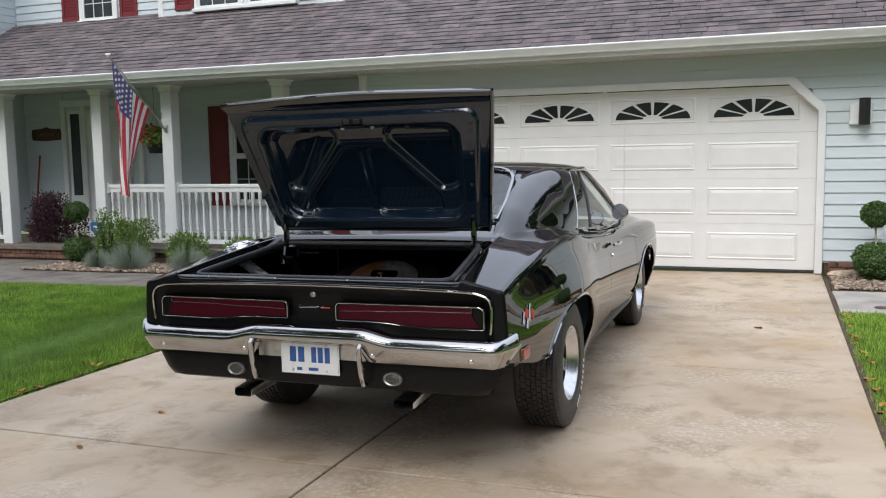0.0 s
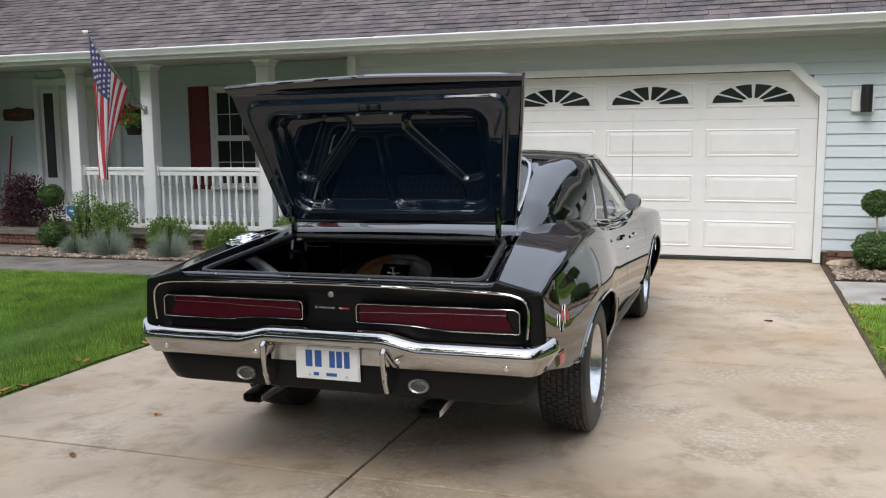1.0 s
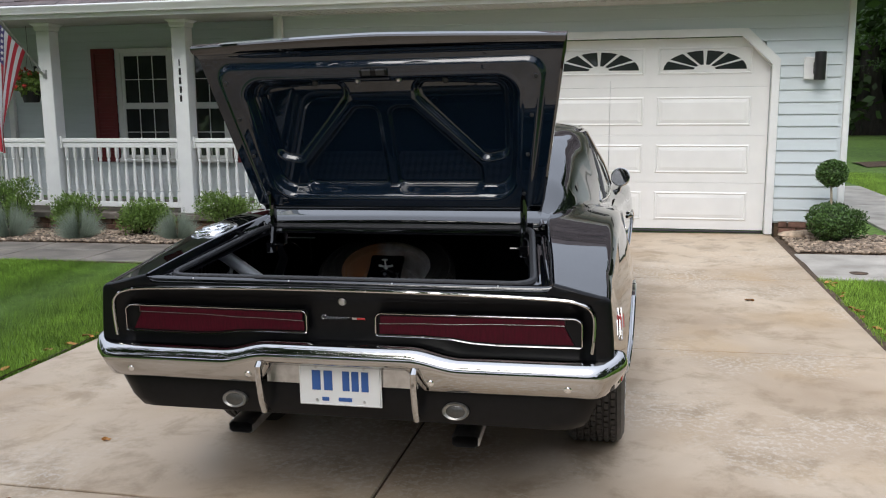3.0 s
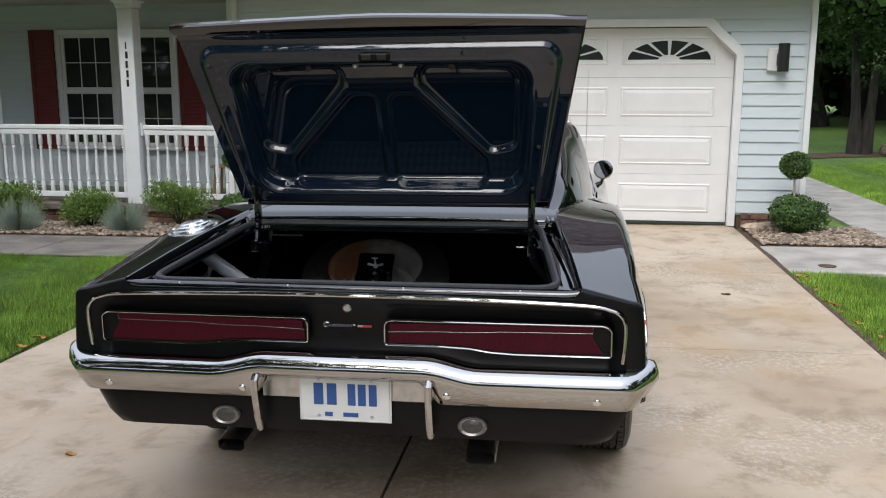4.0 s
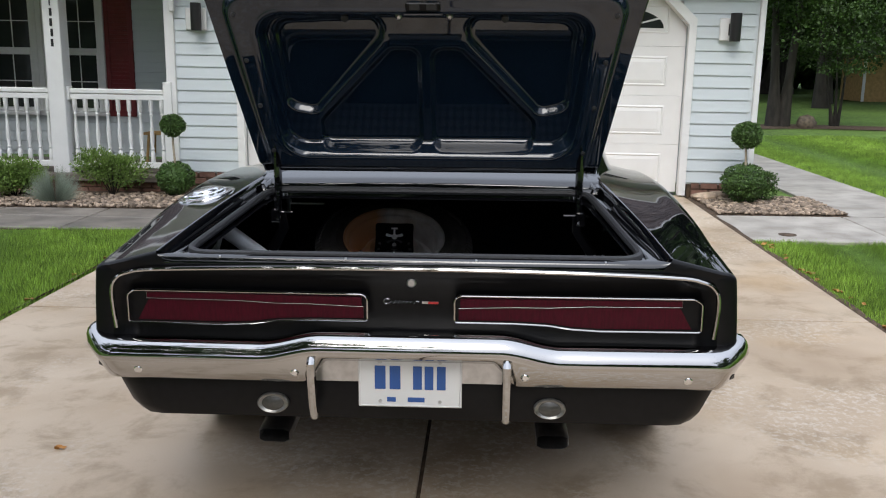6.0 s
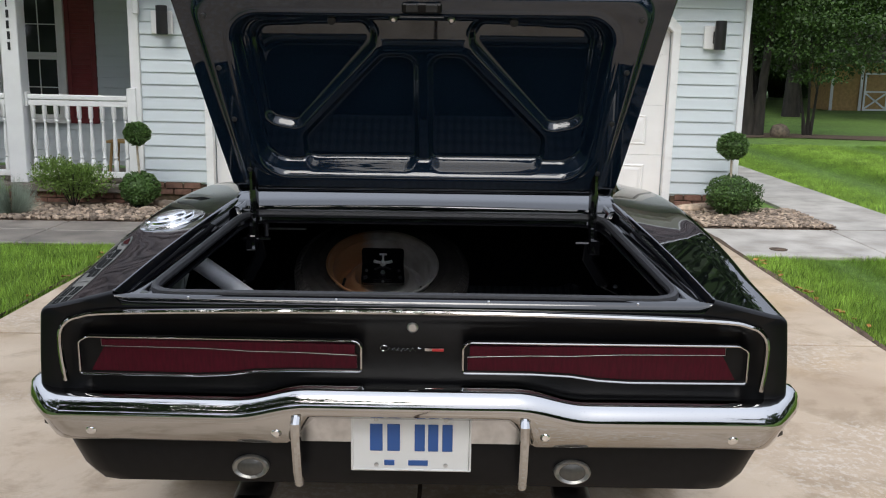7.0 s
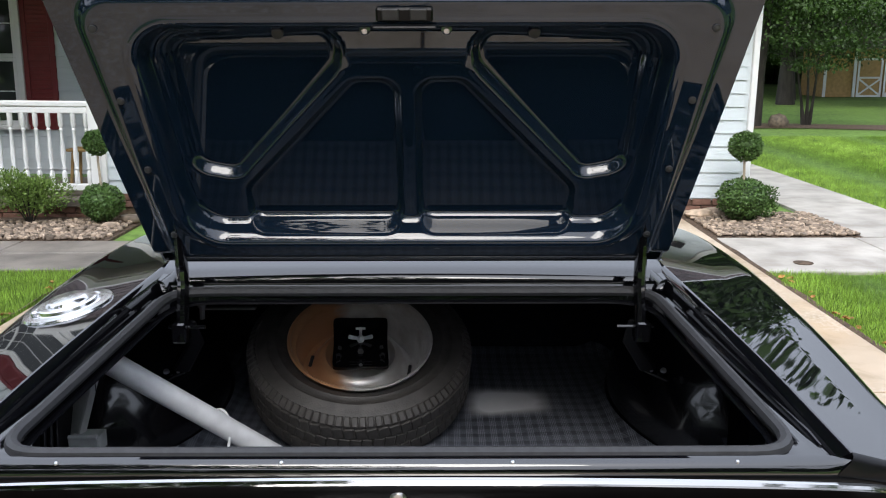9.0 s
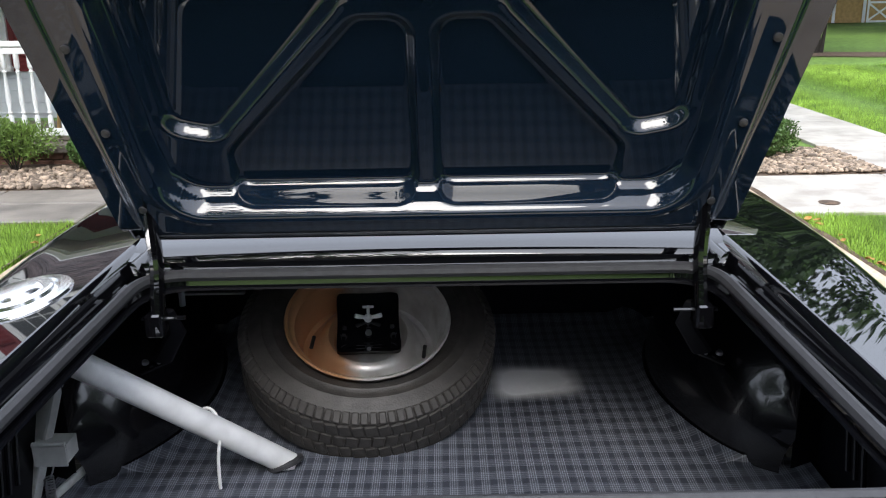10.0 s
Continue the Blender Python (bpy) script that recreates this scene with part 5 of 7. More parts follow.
# tail panel
g = Geo()
prof = [(0.956, 0.012), (0.954, -0.004), (0.946, -0.012), (0.932, -0.013), (0.915, -0.008), (0.895, 0.006), (0.87, 0.02), (0.80, 0.034), (0.72, 0.03), (0.66, 0.02)]
P = []
for z, y in prof:
    row = []
    for u in np.linspace(-1, 1, 81):
        w = 0.76 if z > 0.93 else lerp_at((0.66, 0.86, 0.93), (0.893, 0.893, 0.80), z)
        x = u * w
        edge = sstep(w - 0.05, w - 0.005, abs(x))
        row.append((x, y * (1 - edge) + (-0.011) * edge, z))
    P.append(row)
g.grid(P[3:])
g.done("tail_panel", SATIN, car, smooth=50)
Geo().grid(P[:4]).done("tail_flange", PAINT, car, smooth=50)
for sg in (-1, 1):
    rows = []
    for x, y, z in section(0.0, sg):
        if z < 0.69:
            continue
        d = Vector((sg * 0.62 - x, 0, 0.80 - z)).normalized()
        k = 0.062 if abs(x) > 0.88 else 0.045
        rows.append([(x - sg * 0.004, 0.03, z - 0.002), (x, 0.0, z), (x + d.x * 0.004, -0.010, z + d.z * 0.004), (x + d.x * 0.012, -0.016, z + d.z * 0.012), (x + d.x * k, -0.013, z + d.z * k)])
    rows.insert(0, [(a, b, 0.69) for a, b, c in rows[0]])
    Geo().grid(rows).done("quarter_extension", SATIN, car, smooth=50)


strip = [(-0.875, -0.0215, 0.735), (-0.882, -0.0215, 0.80), (-0.882, -0.0215, 0.855), (-0.868, -0.0215, 0.885), (-0.835, -0.0215, 0.903), (-0.75, -0.0215, 0.915), (-0.4, -0.0215, 0.924), (0, -0.0215, 0.927)]
strip = strip + [(-a, b, c) for a, b, c in strip[-2::-1]]
Geo().tube(smooth_path(strip), 0.0085, 8, flat=0.8).done("tail_moulding", CHROME, car)
for sx in (-0.56, -0.19, 0.19, 0.56):
    Geo().lathe([(0.0, 0.0015), (0.0028, 0.001), (0.004, -0.002)], 10, M=pose(sx, -0.006, 0.953, 30), cap=False).done("rivet", STEEL, car)
# tail lamps
for sg in (-1, 1):
    outline = [(0.128, 0.766), (0.128, 0.835), (0.142, 0.846), (0.82, 0.848), (0.842, 0.835), (0.842, 0.75), (0.55, 0.748), (0.47, 0.752), (0.40, 0.762), (0.30, 0.766)]
    out2 = [(sg * a, b) for a, b in outline]
    rec = Geo().prism(out2, 0.005, 0.012).done("lamp_housing", SATIN, car, smooth=0)
    low = [(0.14, 0.772), (0.14, 0.806), (0.30, 0.812), (0.40, 0.812), (0.52, 0.818), (0.78, 0.820), (0.815, 0.757), (0.55, 0.754), (0.47, 0.758), (0.40, 0.768), (0.30, 0.772)]
    Geo().prism([(sg * a, b) for a, b in low], -0.004, 0.004).done("lower_lens", REDLENS, rec, smooth=0)
    up = [(0.145, 0.810), (0.145, 0.836), (0.785, 0.842), (0.785, 0.824), (0.52, 0.822), (0.40, 0.816), (0.30, 0.815)]
    Geo().prism([(sg * a, b) for a, b in up], -0.007, 0.004).done("upper_lens", REDLENS, rec, smooth=0)
    Geo().tube([(sg * a, -0.008, b) for a, b in ((0.14, 0.808), (0.30, 0.8135), (0.40, 0.814), (0.52, 0.820), (0.785, 0.823), (0.785, 0.842))], 0.0008, 6).done("lens_divider", LAMPRING, rec)
    loop = round_loop([(a, -0.010, b) for a, b in out2], 0.009, 4)
    Geo().tube(loop + [loop[0]], 0.0032, 8).done("lamp_bezel", CHROME, rec)
Geo().lathe([(0.0, 0.006), (0.010, 0.006), (0.014, 0.003), (0.015, -0.01)], 16, M=pose(0, 0.012, 0.878, 90), cap=False).done("trunk_lock", STEEL, car)
Geo().tube(smooth_path([(-0.066, 0.024, 0.823), (-0.076, 0.024, 0.825), (-0.083, 0.024, 0.818), (-0.078, 0.024, 0.811), (-0.066, 0.024, 0.812)] + [(-0.060 + 0.006 * k, 0.024, 0.815 + 0.0042 * (-1) ** k) for k in range(13)] + [(0.022, 0.024, 0.817)], 4), 0.0011, 6).box((0.055, 0.026, 0.815), (0.05, 0.004, 0.009), 0.001).done("script_badge", CHROME, car)
Geo().box((0.064, 0.0225, 0.815), (0.03, 0.003, 0.006)).done("badge_inlay", EMBLEMRED, car, smooth=0)

# rear bumper
def bump_drop(ax):
    return 0.030 * sstep(0.26, 0.44, ax)


def bump_bottom(ax):
    return 0.655 - 0.070 * sstep(0.24, 0.31, ax)


path = []
for s in np.linspace(-1, 1, 91):
    ax = abs(s) * 1.004
    sg = 1 if s >= 0 else -1
    if ax < 0.93:
        x, yb, nx = sg * ax, -0.012 * (1 - (ax / 0.93) ** 2), 0.0
    else:
        a = min(1, (ax - 0.93) / 0.06) * math.pi / 2
        x, yb, nx = sg * (0.925 + 0.03 * math.sin(a)), 0.04 * (1 - math.cos(a)) + max(0, ax - 0.99) * 1.5, math.sin(a)
    path.append((x, yb, nx, ax, sg))
P = []
for x, yb, nx, ax, sg in path:
    zt = 0.742 - bump_drop(ax) + 0.022 * sstep(0.90, 0.99, ax)
    zb = bump_bottom(ax) + 0.015 * sstep(0.9, 1.05, ax)
    row = []
    for d, z in ((-0.03, zt - 0.012), (0.0, zt), (0.035, zt - 0.003), (0.052, zt - 0.014), (0.064, zt - 0.034), (0.068, zt - 0.052), (0.064, zt - 0.064), (0.048, (zt - 0.06) * 0.5 + zb * 0.5), (0.030, zb + 0.006), (0.022, zb), (0.0, zb + 0.006)):
        out = d * (1 - 0.45 * sstep(0.88, 0.97, ax))
        cut = 0.035 * sstep(0.80, 0.98, ax) * max(0.0, min(1.0, (zt - 0.05 - z) / (zt - 0.05 - zb)))
        row.append((x + sg * (nx * out - cut), yb - out * (1 - nx) - 0.015, z))
    P.append(row)
bump = Geo().grid(P).grid([P[0], [(a * 0.97, b, c) for a, b, c in P[0]]]).grid([P[-1], [(a * 0.97, b, c) for a, b, c in P[-1]]]).done("rear_bumper", CHROME, car, "polished chrome rear bumper", smooth=50)
for sx in (-0.80, -0.335, 0.335, 0.80):
    Geo().lathe([(0.0, 0.007), (0.008, 0.006), (0.013, 0.002), (0.014, -0.008)], 16, M=pose(sx, -0.0685 if abs(sx) > 0.5 else -0.071, 0.624, 96), cap=False).done("bumper_bolt", CAPCHROME, bump)
for sg in (-1, 1):
    x = sg * 0.282
    Geo().tube([(x, -0.055, 0.668), (x, -0.085, 0.672), (x, -0.099, 0.66), (x, -0.095, 0.61), (x, -0.078, 0.53), (x, -0.060, 0.485), (x, -0.03, 0.478)], [0.008, 0.012, 0.013, 0.013, 0.013, 0.012, 0.009], 10).done("bumper_guard", CHROME, bump)
Geo().prism([(-0.28, 0.585), (-0.28, 0.665), (0.28, 0.665), (0.28, 0.585)], -0.030, -0.022).done("plate_recess", STEEL, bump, smooth=0)
plate = thing("licence_plate", (0, 0, 0), "", "")
plate.parent = car
plate.location = (0, -0.040, 0.588)
plate["label"] = "white licence plate with blue bars"
Geo().box((0, 0, 0), (0.305, 0.004, 0.152), 0.0018).done("plate_sheet", WHITEPLASTIC, plate, smooth=0)
Geo().tube([(-0.147, -0.003, -0.071), (0.147, -0.003, -0.071), (0.147, -0.003, 0.071), (-0.147, -0.003, 0.071), (-0.147, -0.003, -0.071)], 0.0022, 6).done("plate_rim", WHITEPLASTIC, plate)
for i, xx in enumerate((-0.088, -0.044, 0.022, 0.056, 0.092)):
    Geo().box((xx, -0.003, 0.016), (0.032 if i < 2 else 0.026, 0.003, 0.072), 0.001).done("character_bar", BLUEINK, plate, smooth=0)
for xx, w in ((-0.055, 0.026), (0.018, 0.05)):
    Geo().box((xx, -0.003, -0.052), (w, 0.003, 0.014), 0.0008).done("caption_bar", BLUEINK, plate, smooth=0)
for xx, zz in ((-0.088, 0.064), (0.088, 0.064), (-0.088, -0.058), (0.088, -0.058)):
    Geo().lathe([(0.0, 0.003), (0.004, 0.003), (0.006, 0.0)], 10, M=pose(xx, -0.003, zz, 90), cap=False).done("plate_bolt", STEEL, plate)
# lower valance
P = []
for u in np.linspace(-1, 1, 41):
    ax = abs(u)
    row = []
    for k, (z, y, w) in enumerate(((0.61, 0.03, 0.91), (0.59, -0.02, 0.91), (0.572, -0.026, 0.90), (0.488, -0.016, 0.865), (0.458, -0.004, 0.845), (0.444, 0.03, 0.835), (0.436, 0.12, 0.825))):
        row.append((u * w, y + 0.05 * sstep(0.93, 1.0, ax), z))
    P.append(row)
val = Geo().grid(P).done("rear_valance", SATIN, car, smooth=45)
for sg in (-1, 1):
    rl = Geo().lathe([(0.0, 0.0), (0.033, 0.0), (0.034, 0.004), (0.043, 0.008), (0.047, 0.004), (0.047, -0.025)], 28, M=pose(sg * 0.412, -0.031, 0.512, 84) @ Matrix.Diagonal((1, 0.66, 1, 1)), cap=False).done("reverse_lamp", LAMPRING, val)
    Geo().lathe([(0.0, 0.007), (0.02, 0.006), (0.034, 0.002)], 24, M=pose(sg * 0.412, -0.032, 0.512, 84) @ Matrix.Diagonal((1, 0.66, 1, 1)), cap=False).done("lamp_lens", LAMPLENS, rl)
    # side marker and emblem
    def on_side(y, z, dx=0.0):
        x0 = side_x(y, z)
        lean = math.degrees(math.atan2(side_x(y, z + 0.02) - side_x(y, z - 0.02), 0.04))
        turn = math.degrees(math.atan2(side_x(y + 0.02, z) - side_x(y - 0.02, z), 0.04))
        return pose(sg * (x0 + dx), y, z, 0, sg * lean, -sg * turn)
    Geo().box((0, 0, 0), (0.008, 0.098, 0.058), 0.003, M=on_side(0.19, 0.614, 0.002)).done("marker_bezel", CHROME, car, smooth=0)
    Geo().box((0, 0, 0), (0.010, 0.082, 0.044), 0.003, M=on_side(0.19, 0.614, 0.006)).done("side_marker", REDMARK, car, smooth=0)
    em = Geo()
    for dy, dz, h in ((0.0, 0.0, 0.06), (0.085, 0.012, 0.085), (0.04, -0.03, 0.05)):
        em.box((0, 0, 0), (0.006, 0.019, h), 0.002, M=on_side(0.20 + dy, 0.77 + dz, 0.004) @ pose(0, 0, 0, -30))
    em.done("side_emblem", CHROME, car, smooth=0)
    for dy, dz in ((0.045, 0.012), (0.12, 0.0)):
        Geo().box((0, 0, 0), (0.006, 0.030, 0.046), 0.002, M=on_side(0.20 + dy, 0.77 + dz, 0.004) @ pose(0, 0, 0, -30)).done("emblem_inlay", EMBLEMRED, car, smooth=0)
# exhaust
for sg in (-1, 1):
    ex = Geo()
    def rect(y, z, w, h):
        return [(sg * 0.43 + w * a, y, z + h * b) for a, b in ((-1, -0.6), (-0.7, -1), (0.7, -1), (1, -0.6), (1, 0.6), (0.7, 1), (-0.7, 1), (-1, 0.6))]
    ex.grid([rect(0.5, 0.40, 0.04, 0.036), rect(0.25, 0.39, 0.045, 0.034), rect(0.05, 0.375, 0.050, 0.024), rect(0.04, 0.375, 0.047, 0.021), rect(0.2, 0.385, 0.045, 0.021)], closev=True)
    ex.done("exhaust_tip", STEEL, car, smooth=50)
Geo().box((0, 0.75, 0.44), (0.8, 0.8, 0.12), 0.03).done("fuel_tank", SATIN, car)
Geo().tube([(-0.75, RAX, 0.35), (0.75, RAX, 0.35)], 0.045, 10).lathe([(0.0, -0.13), (0.1, -0.1), (0.15, 0), (0.1, 0.1), (0, 0.13)], 16, M=pose(0, RAX, 0.35), cap=False).done("rear_axle", SATIN, car)


def wheel(name, x, y, r, w, sg):
    """A tyre with grooved tread on a slotted alloy wheel."""
    root = thing(name, (x, y, r - 0.004), "", "")
    root.parent = car
    root.rotation_euler = (0, radians(90 * sg), 0)
    prof = [(0.200, -w * 0.42), (0.225, -w * 0.5), (r - 0.05, -w * 0.52), (r - 0.018, -w * 0.47), (r - 0.004, -w * 0.40)]
    ng = 7
    first = len(prof)
    for i in range(ng):
        a, b = -w * 0.40 + w * 0.8 * i / ng, -w * 0.40 + w * 0.8 * (i + 1) / ng
        prof += [(r, a + 0.002), (r, b - 0.008), (r - 0.009, b - 0.007), (r - 0.009, b - 0.001)]
    prof += [(r - 0.004, w * 0.40), (r - 0.018, w * 0.47), (r - 0.05, w * 0.52), (0.225, w * 0.5), (0.200, w * 0.42)]
    # ribs cut across by narrow sipes, staggered from rib to rib
    rows, step = [], 2 * math.pi / 62
    for j, (pr, pz) in enumerate(prof):
        rib = (j - first) // 4
        tread = 0 <= rib < ng and (j - first) % 4 < 2
        shift = step * 0.5 * (max(0, min(ng - 1, rib)) % 2)
        row = []
        for k in range(62):
            for f, deep in ((0.0, 0), (0.76, 0), (0.80, 1), (0.96, 1)):
                a = (k + f) * step + shift
                rr = pr - (0.006 if tread and deep else 0.0)
                row.append((rr * math.cos(a), rr * math.sin(a), pz))
        rows.append(row)
    ty = Geo().grid(rows, closev=True).done("tyre", RUBBER, root, smooth=30)
    for k in range(9):
        a = 1.40 - 0.115 * k - (0.10 if k > 5 else 0)
        Geo().box((0, 0, 0), (0.03, 0.02, 0.003), 0.001, M=pose(0, 0, 0, 0, 0, math.degrees(a)) @ pose(r - 0.065, 0, w * 0.518)).done("letter_bar", WHITEINK, ty, smooth=0)
    rim = Geo().lathe([(0.200, -w * 0.42), (0.19, -w * 0.3), (0.188, w * 0.2), (0.19, w * 0.40), (0.203, w * 0.44), (0.205, w * 0.47), (0.198, w * 0.47), (0.190, w * 0.43), (0.178, w * 0.30), (0.165, w * 0.22)], 48, cap=False)
    for k in range(5):
        rim.box((0, 0, 0), (0.13, 0.07, 0.022), 0.008, M=pose(0, 0, 0, 0, 0, 72 * k) @ pose(0.11, 0, w * 0.19))
    rim.lathe([(0.0, w * 0.30), (0.03, w * 0.30), (0.04, w * 0.27), (0.06, w * 0.2), (0.06, w * 0.1)], 24, cap=False)
    rim.done("rim", ALLOY, root, smooth=40)
    Geo().lathe([(0.0, 0.0), (0.15, 0.0), (0.15, 0.02), (0.0, 0.02)], 24, cap=False).done("brake_drum", SATIN, root)
    return root


for sg in (-1, 1):
    wheel("rear_wheel", sg * 0.842, 1.15, 0.353, 0.25, sg)
    wheel("front_wheel", sg * 0.79, FAX, 0.335, 0.225, sg)
# aerial on the right fender
Geo().tube([(0.79, 4.05, 0.94), (0.79, 4.05, 0.97), (0.79, 4.05, 1.0), (0.80, 4.03, 1.72)], [0.014, 0.01, 0.003, 0.0018], 6).done("aerial", STEEL, car)

# ---- things in the trunk ----
FLOORY, FLOORX = 3.40, -1.945


def plaid_material():
    m = bpy.data.materials.new("plaid_trunk_mat")
    m.use_nodes = True
    n, l = m.node_tree.nodes, m.node_tree.links
    b = n["Principled BSDF"]
    b.inputs["Roughness"].default_value = 0.42
    co = n.new("ShaderNodeTexCoord")
    sp = n.new("ShaderNodeSeparateXYZ")
    l.new(co.outputs["Object"], sp.inputs[0])

    def math_node(op, a, b2=None):
        q = n.new("ShaderNodeMath")
        q.operation = op
        for k, s in enumerate((a, b2)):
            if s is None:
                continue
            if isinstance(s, (int, float)):
                q.inputs[k].default_value = s
            else:
                l.new(s, q.inputs[k])
        return q.outputs[0]

    def lines(axis, period, duty, shift=0.0):
        f = math_node("FRACT", math_node("ADD", math_node("DIVIDE", sp.outputs[axis], period), 50 + shift))
        return math_node("LESS_THAN", f, duty)
    bx, by = lines("X", 0.036, 0.58), lines("Y", 0.056, 0.58)
    fx, fy = lines("X", 0.0052, 0.24), lines("Y", 0.0080, 0.22)
    ground = math_node("MULTIPLY", math_node("ADD", bx, by), 0.075)
    thread = math_node("ADD", math_node("MULTIPLY", math_node("MULTIPLY", bx, fx), 0.34), math_node("MULTIPLY", math_node("MULTIPLY", by, fy), 0.20))
    tot = math_node("ADD", ground, thread)
    mx = n.new("ShaderNodeMix")
    mx.data_type = "RGBA"
    mx.inputs["A"].default_value = (0.036, 0.041, 0.054, 1)
    mx.inputs["B"].default_value = (0.36, 0.38, 0.43, 1)
    l.new(tot, mx.inputs["Factor"])
    # a pale soft-edged spot mixed into the mat colour beside the spare wheel
    def soft(axis, centre, half):
        q = n.new("ShaderNodeMapRange")
        q.interpolation_type = "SMOOTHSTEP"
        q.inputs["From Min"].default_value, q.inputs["From Max"].default_value = half, half * 0.35
        l.new(math_node("ABSOLUTE", math_node("SUBTRACT", sp.outputs[axis], centre)), q.inputs["Value"])
        return q.outputs[0]
    sc = n.new("ShaderNodeTexNoise")
    sc.inputs["Scale"].default_value = 9
    spot = math_node("MULTIPLY", math_node("MULTIPLY", soft("X", 0.285, 0.155), soft("Y", 1.30, 0.125)), math_node("MULTIPLY", sc.outputs["Fac"], 2.4))
    m2 = n.new("ShaderNodeMix")
    m2.data_type = "RGBA"
    l.new(spot, m2.inputs["Factor"])
    l.new(mx.outputs["Result"], m2.inputs["A"])
    m2.inputs["B"].default_value = (0.75, 0.75, 0.77, 1)
    l.new(m2.outputs["Result"], b.inputs["Base Color"])
    nz = n.new("ShaderNodeTexNoise")
    nz.inputs["Scale"].default_value = 8
    bp = n.new("ShaderNodeBump")
    bp.inputs["Strength"].default_value, bp.inputs["Distance"].default_value = 0.25, 0.02
    l.new(nz.outputs["Fac"], bp.inputs["Height"])
    l.new(bp.outputs[0], b.inputs["Normal"])
    return m


PLAID = plaid_material()
P = []
for y in np.linspace(0.07, 1.79, 70):
    xr = 0.77 if y < 0.32 else (0.865 if y < 0.83 else house_x(y, 0.53) - 0.006)
    if y > 0.80:
        xr = min(xr, 0.715 - 0.12 * (1 - math.sqrt(max(0.0, 1 - (max(y - 1.60, 0) / 0.20) ** 2)))) if y > 1.3 else xr
    P.append([(xr * u, y, floor_z(xr * u, y) + 0.02 * sstep(0.93, 1.0, abs(u)) + 0.02 * sstep(1.68, 1.79, y)) for u in np.linspace(-1, 1, 49)])
g = Geo().grid(P)
ob = g.done("trunk_mat", PLAID, smooth=60)
ob.location = (FLOORX, FLOORY, 0)
tagged(ob, "dark grey plaid vinyl mat on the trunk floor", "mat")

spare = thing("spare_wheel", (-2.118, 4.575, 0.706), "spare tyre on a worn steel rim lying tilted on the mat", "spare wheel", rot=(24, 0, 8))
R, W = 0.338, 0.18
prof = [(0.185, -W * 0.4), (0.21, -W * 0.48), (0.28, -W * 0.52), (R - 0.02, -W * 0.44), (R - 0.008, -W * 0.36), (R - 0.008, W * 0.34), (R - 0.016, W * 0.42), (R - 0.034, W * 0.48)]
prof += [(R - 0.045, W * 0.495), (0.28, W * 0.53), (0.272, W * 0.545), (0.265, W * 0.53), (0.25, W * 0.535), (0.245, W * 0.55), (0.24, W * 0.53), (0.222, W * 0.49), (0.208, W * 0.42)]
ty = Geo().lathe(prof, 72, cap=False).done("tyre", RUBBER, spare, smooth=35)
NB, NS = 94, 66
shoulder = Geo().box((0, 0, 0), (0.030, 2 * math.pi * R / NB - 0.0040, 0.011), 0.003).done("tread_block", RUBBER, ty, smooth=0)
side_block = Geo().box((0, 0, 0), (0.010, 2 * math.pi * R / NS - 0.0022, 0.037), 0.0025).done("tread_block", RUBBER, ty, smooth=0)
used = set()
for src, count, at, shift in [(shoulder, NB, pose(R - 0.020, 0, W * 0.435, 0, 42, 0), 0)] + [(side_block, NS, pose(R - 0.0095, 0, W * zz, sk, 0, 0), j) for j, (zz, sk) in enumerate(((0.25, 9), (0.03, -8), (-0.19, 9)))]:
    for k in range(count):
        spin = pose(0, 0, 0, 0, 0, 360 / count * k + 180 / count * (shift % 2))
        if src.name not in used:
            used.add(src.name)
            ob = src
        else:
            ob = new("tread_block", src.data)
            ob.parent = ty
        ob.matrix_local = spin @ at
RW = W * 0.5
Geo().lathe([(0.208, RW * 0.92), (0.215, RW * 1.04), (0.212, RW * 1.10), (0.205, RW * 1.05), (0.202, RW * 0.86), (0.196, RW * 0.80), (0.190, RW * 0.78), (0.186, RW * 0.70), (0.180, RW * 0.0), (0.172, -RW * 0.28), (0.160, -RW * 0.34), (0.146, -RW * 0.22), (0.126, RW * 0.22), (0.114, RW * 0.36), (0.104, RW * 0.38), (0.098, RW * 0.28), (0.090, RW * 0.06), (0.078, RW * 0.02), (0.0, RW * 0.02)], 64, cap=False).done("rim", RIMSTEEL, spare, smooth=40)
for k in range(4):
    Geo().box((0, 0, 0), (0.010, 0.048, 0.008), 0.003, M=pose(0, 0, 0, 0, 0, 90 * k - 12) @ pose(0.150, 0, -RW * 0.20)).done("rim_slot", SEAL, spare)
Geo().tube([(-0.160, -0.06, -RW * 0.2), (-0.172, -0.066, RW * 0.35)], 0.004, 8).done("valve", SEAL, spare)
# pressed hold-down plate with flared corners
P = []
for v in np.linspace(-1, 1, 25):
    P.append([(0.085 * u * (1 - 0.075 * (1 - v * v) - 0.085 * (u * v) ** 6), 0.096 * v * (1 - 0.05 * (1 - u * u) - 0.085 * (u * v) ** 6), 0.014 * sstep(0.62, 1.0, max(abs(u), abs(v))) + 0.005 * math.exp(-((u * u + v * v) / 0.1))) for u in np.linspace(-1, 1, 25)])
g = Geo().grid(P)
rimloop = P[0] + [r[-1] for r in P[1:]] + P[-1][-2::-1] + [r[0] for r in P[-2:0:-1]]
g.grid([[q, (q[0] * 1.01, q[1] * 1.01, q[2] - 0.012)] for q in rimloop], closeu=True)
hd = g.done("hold_down_plate", BLACKMETAL, spare, smooth=50, loc=(0.0, -0.016, RW * 0.92), rot=(9, 0, -3))
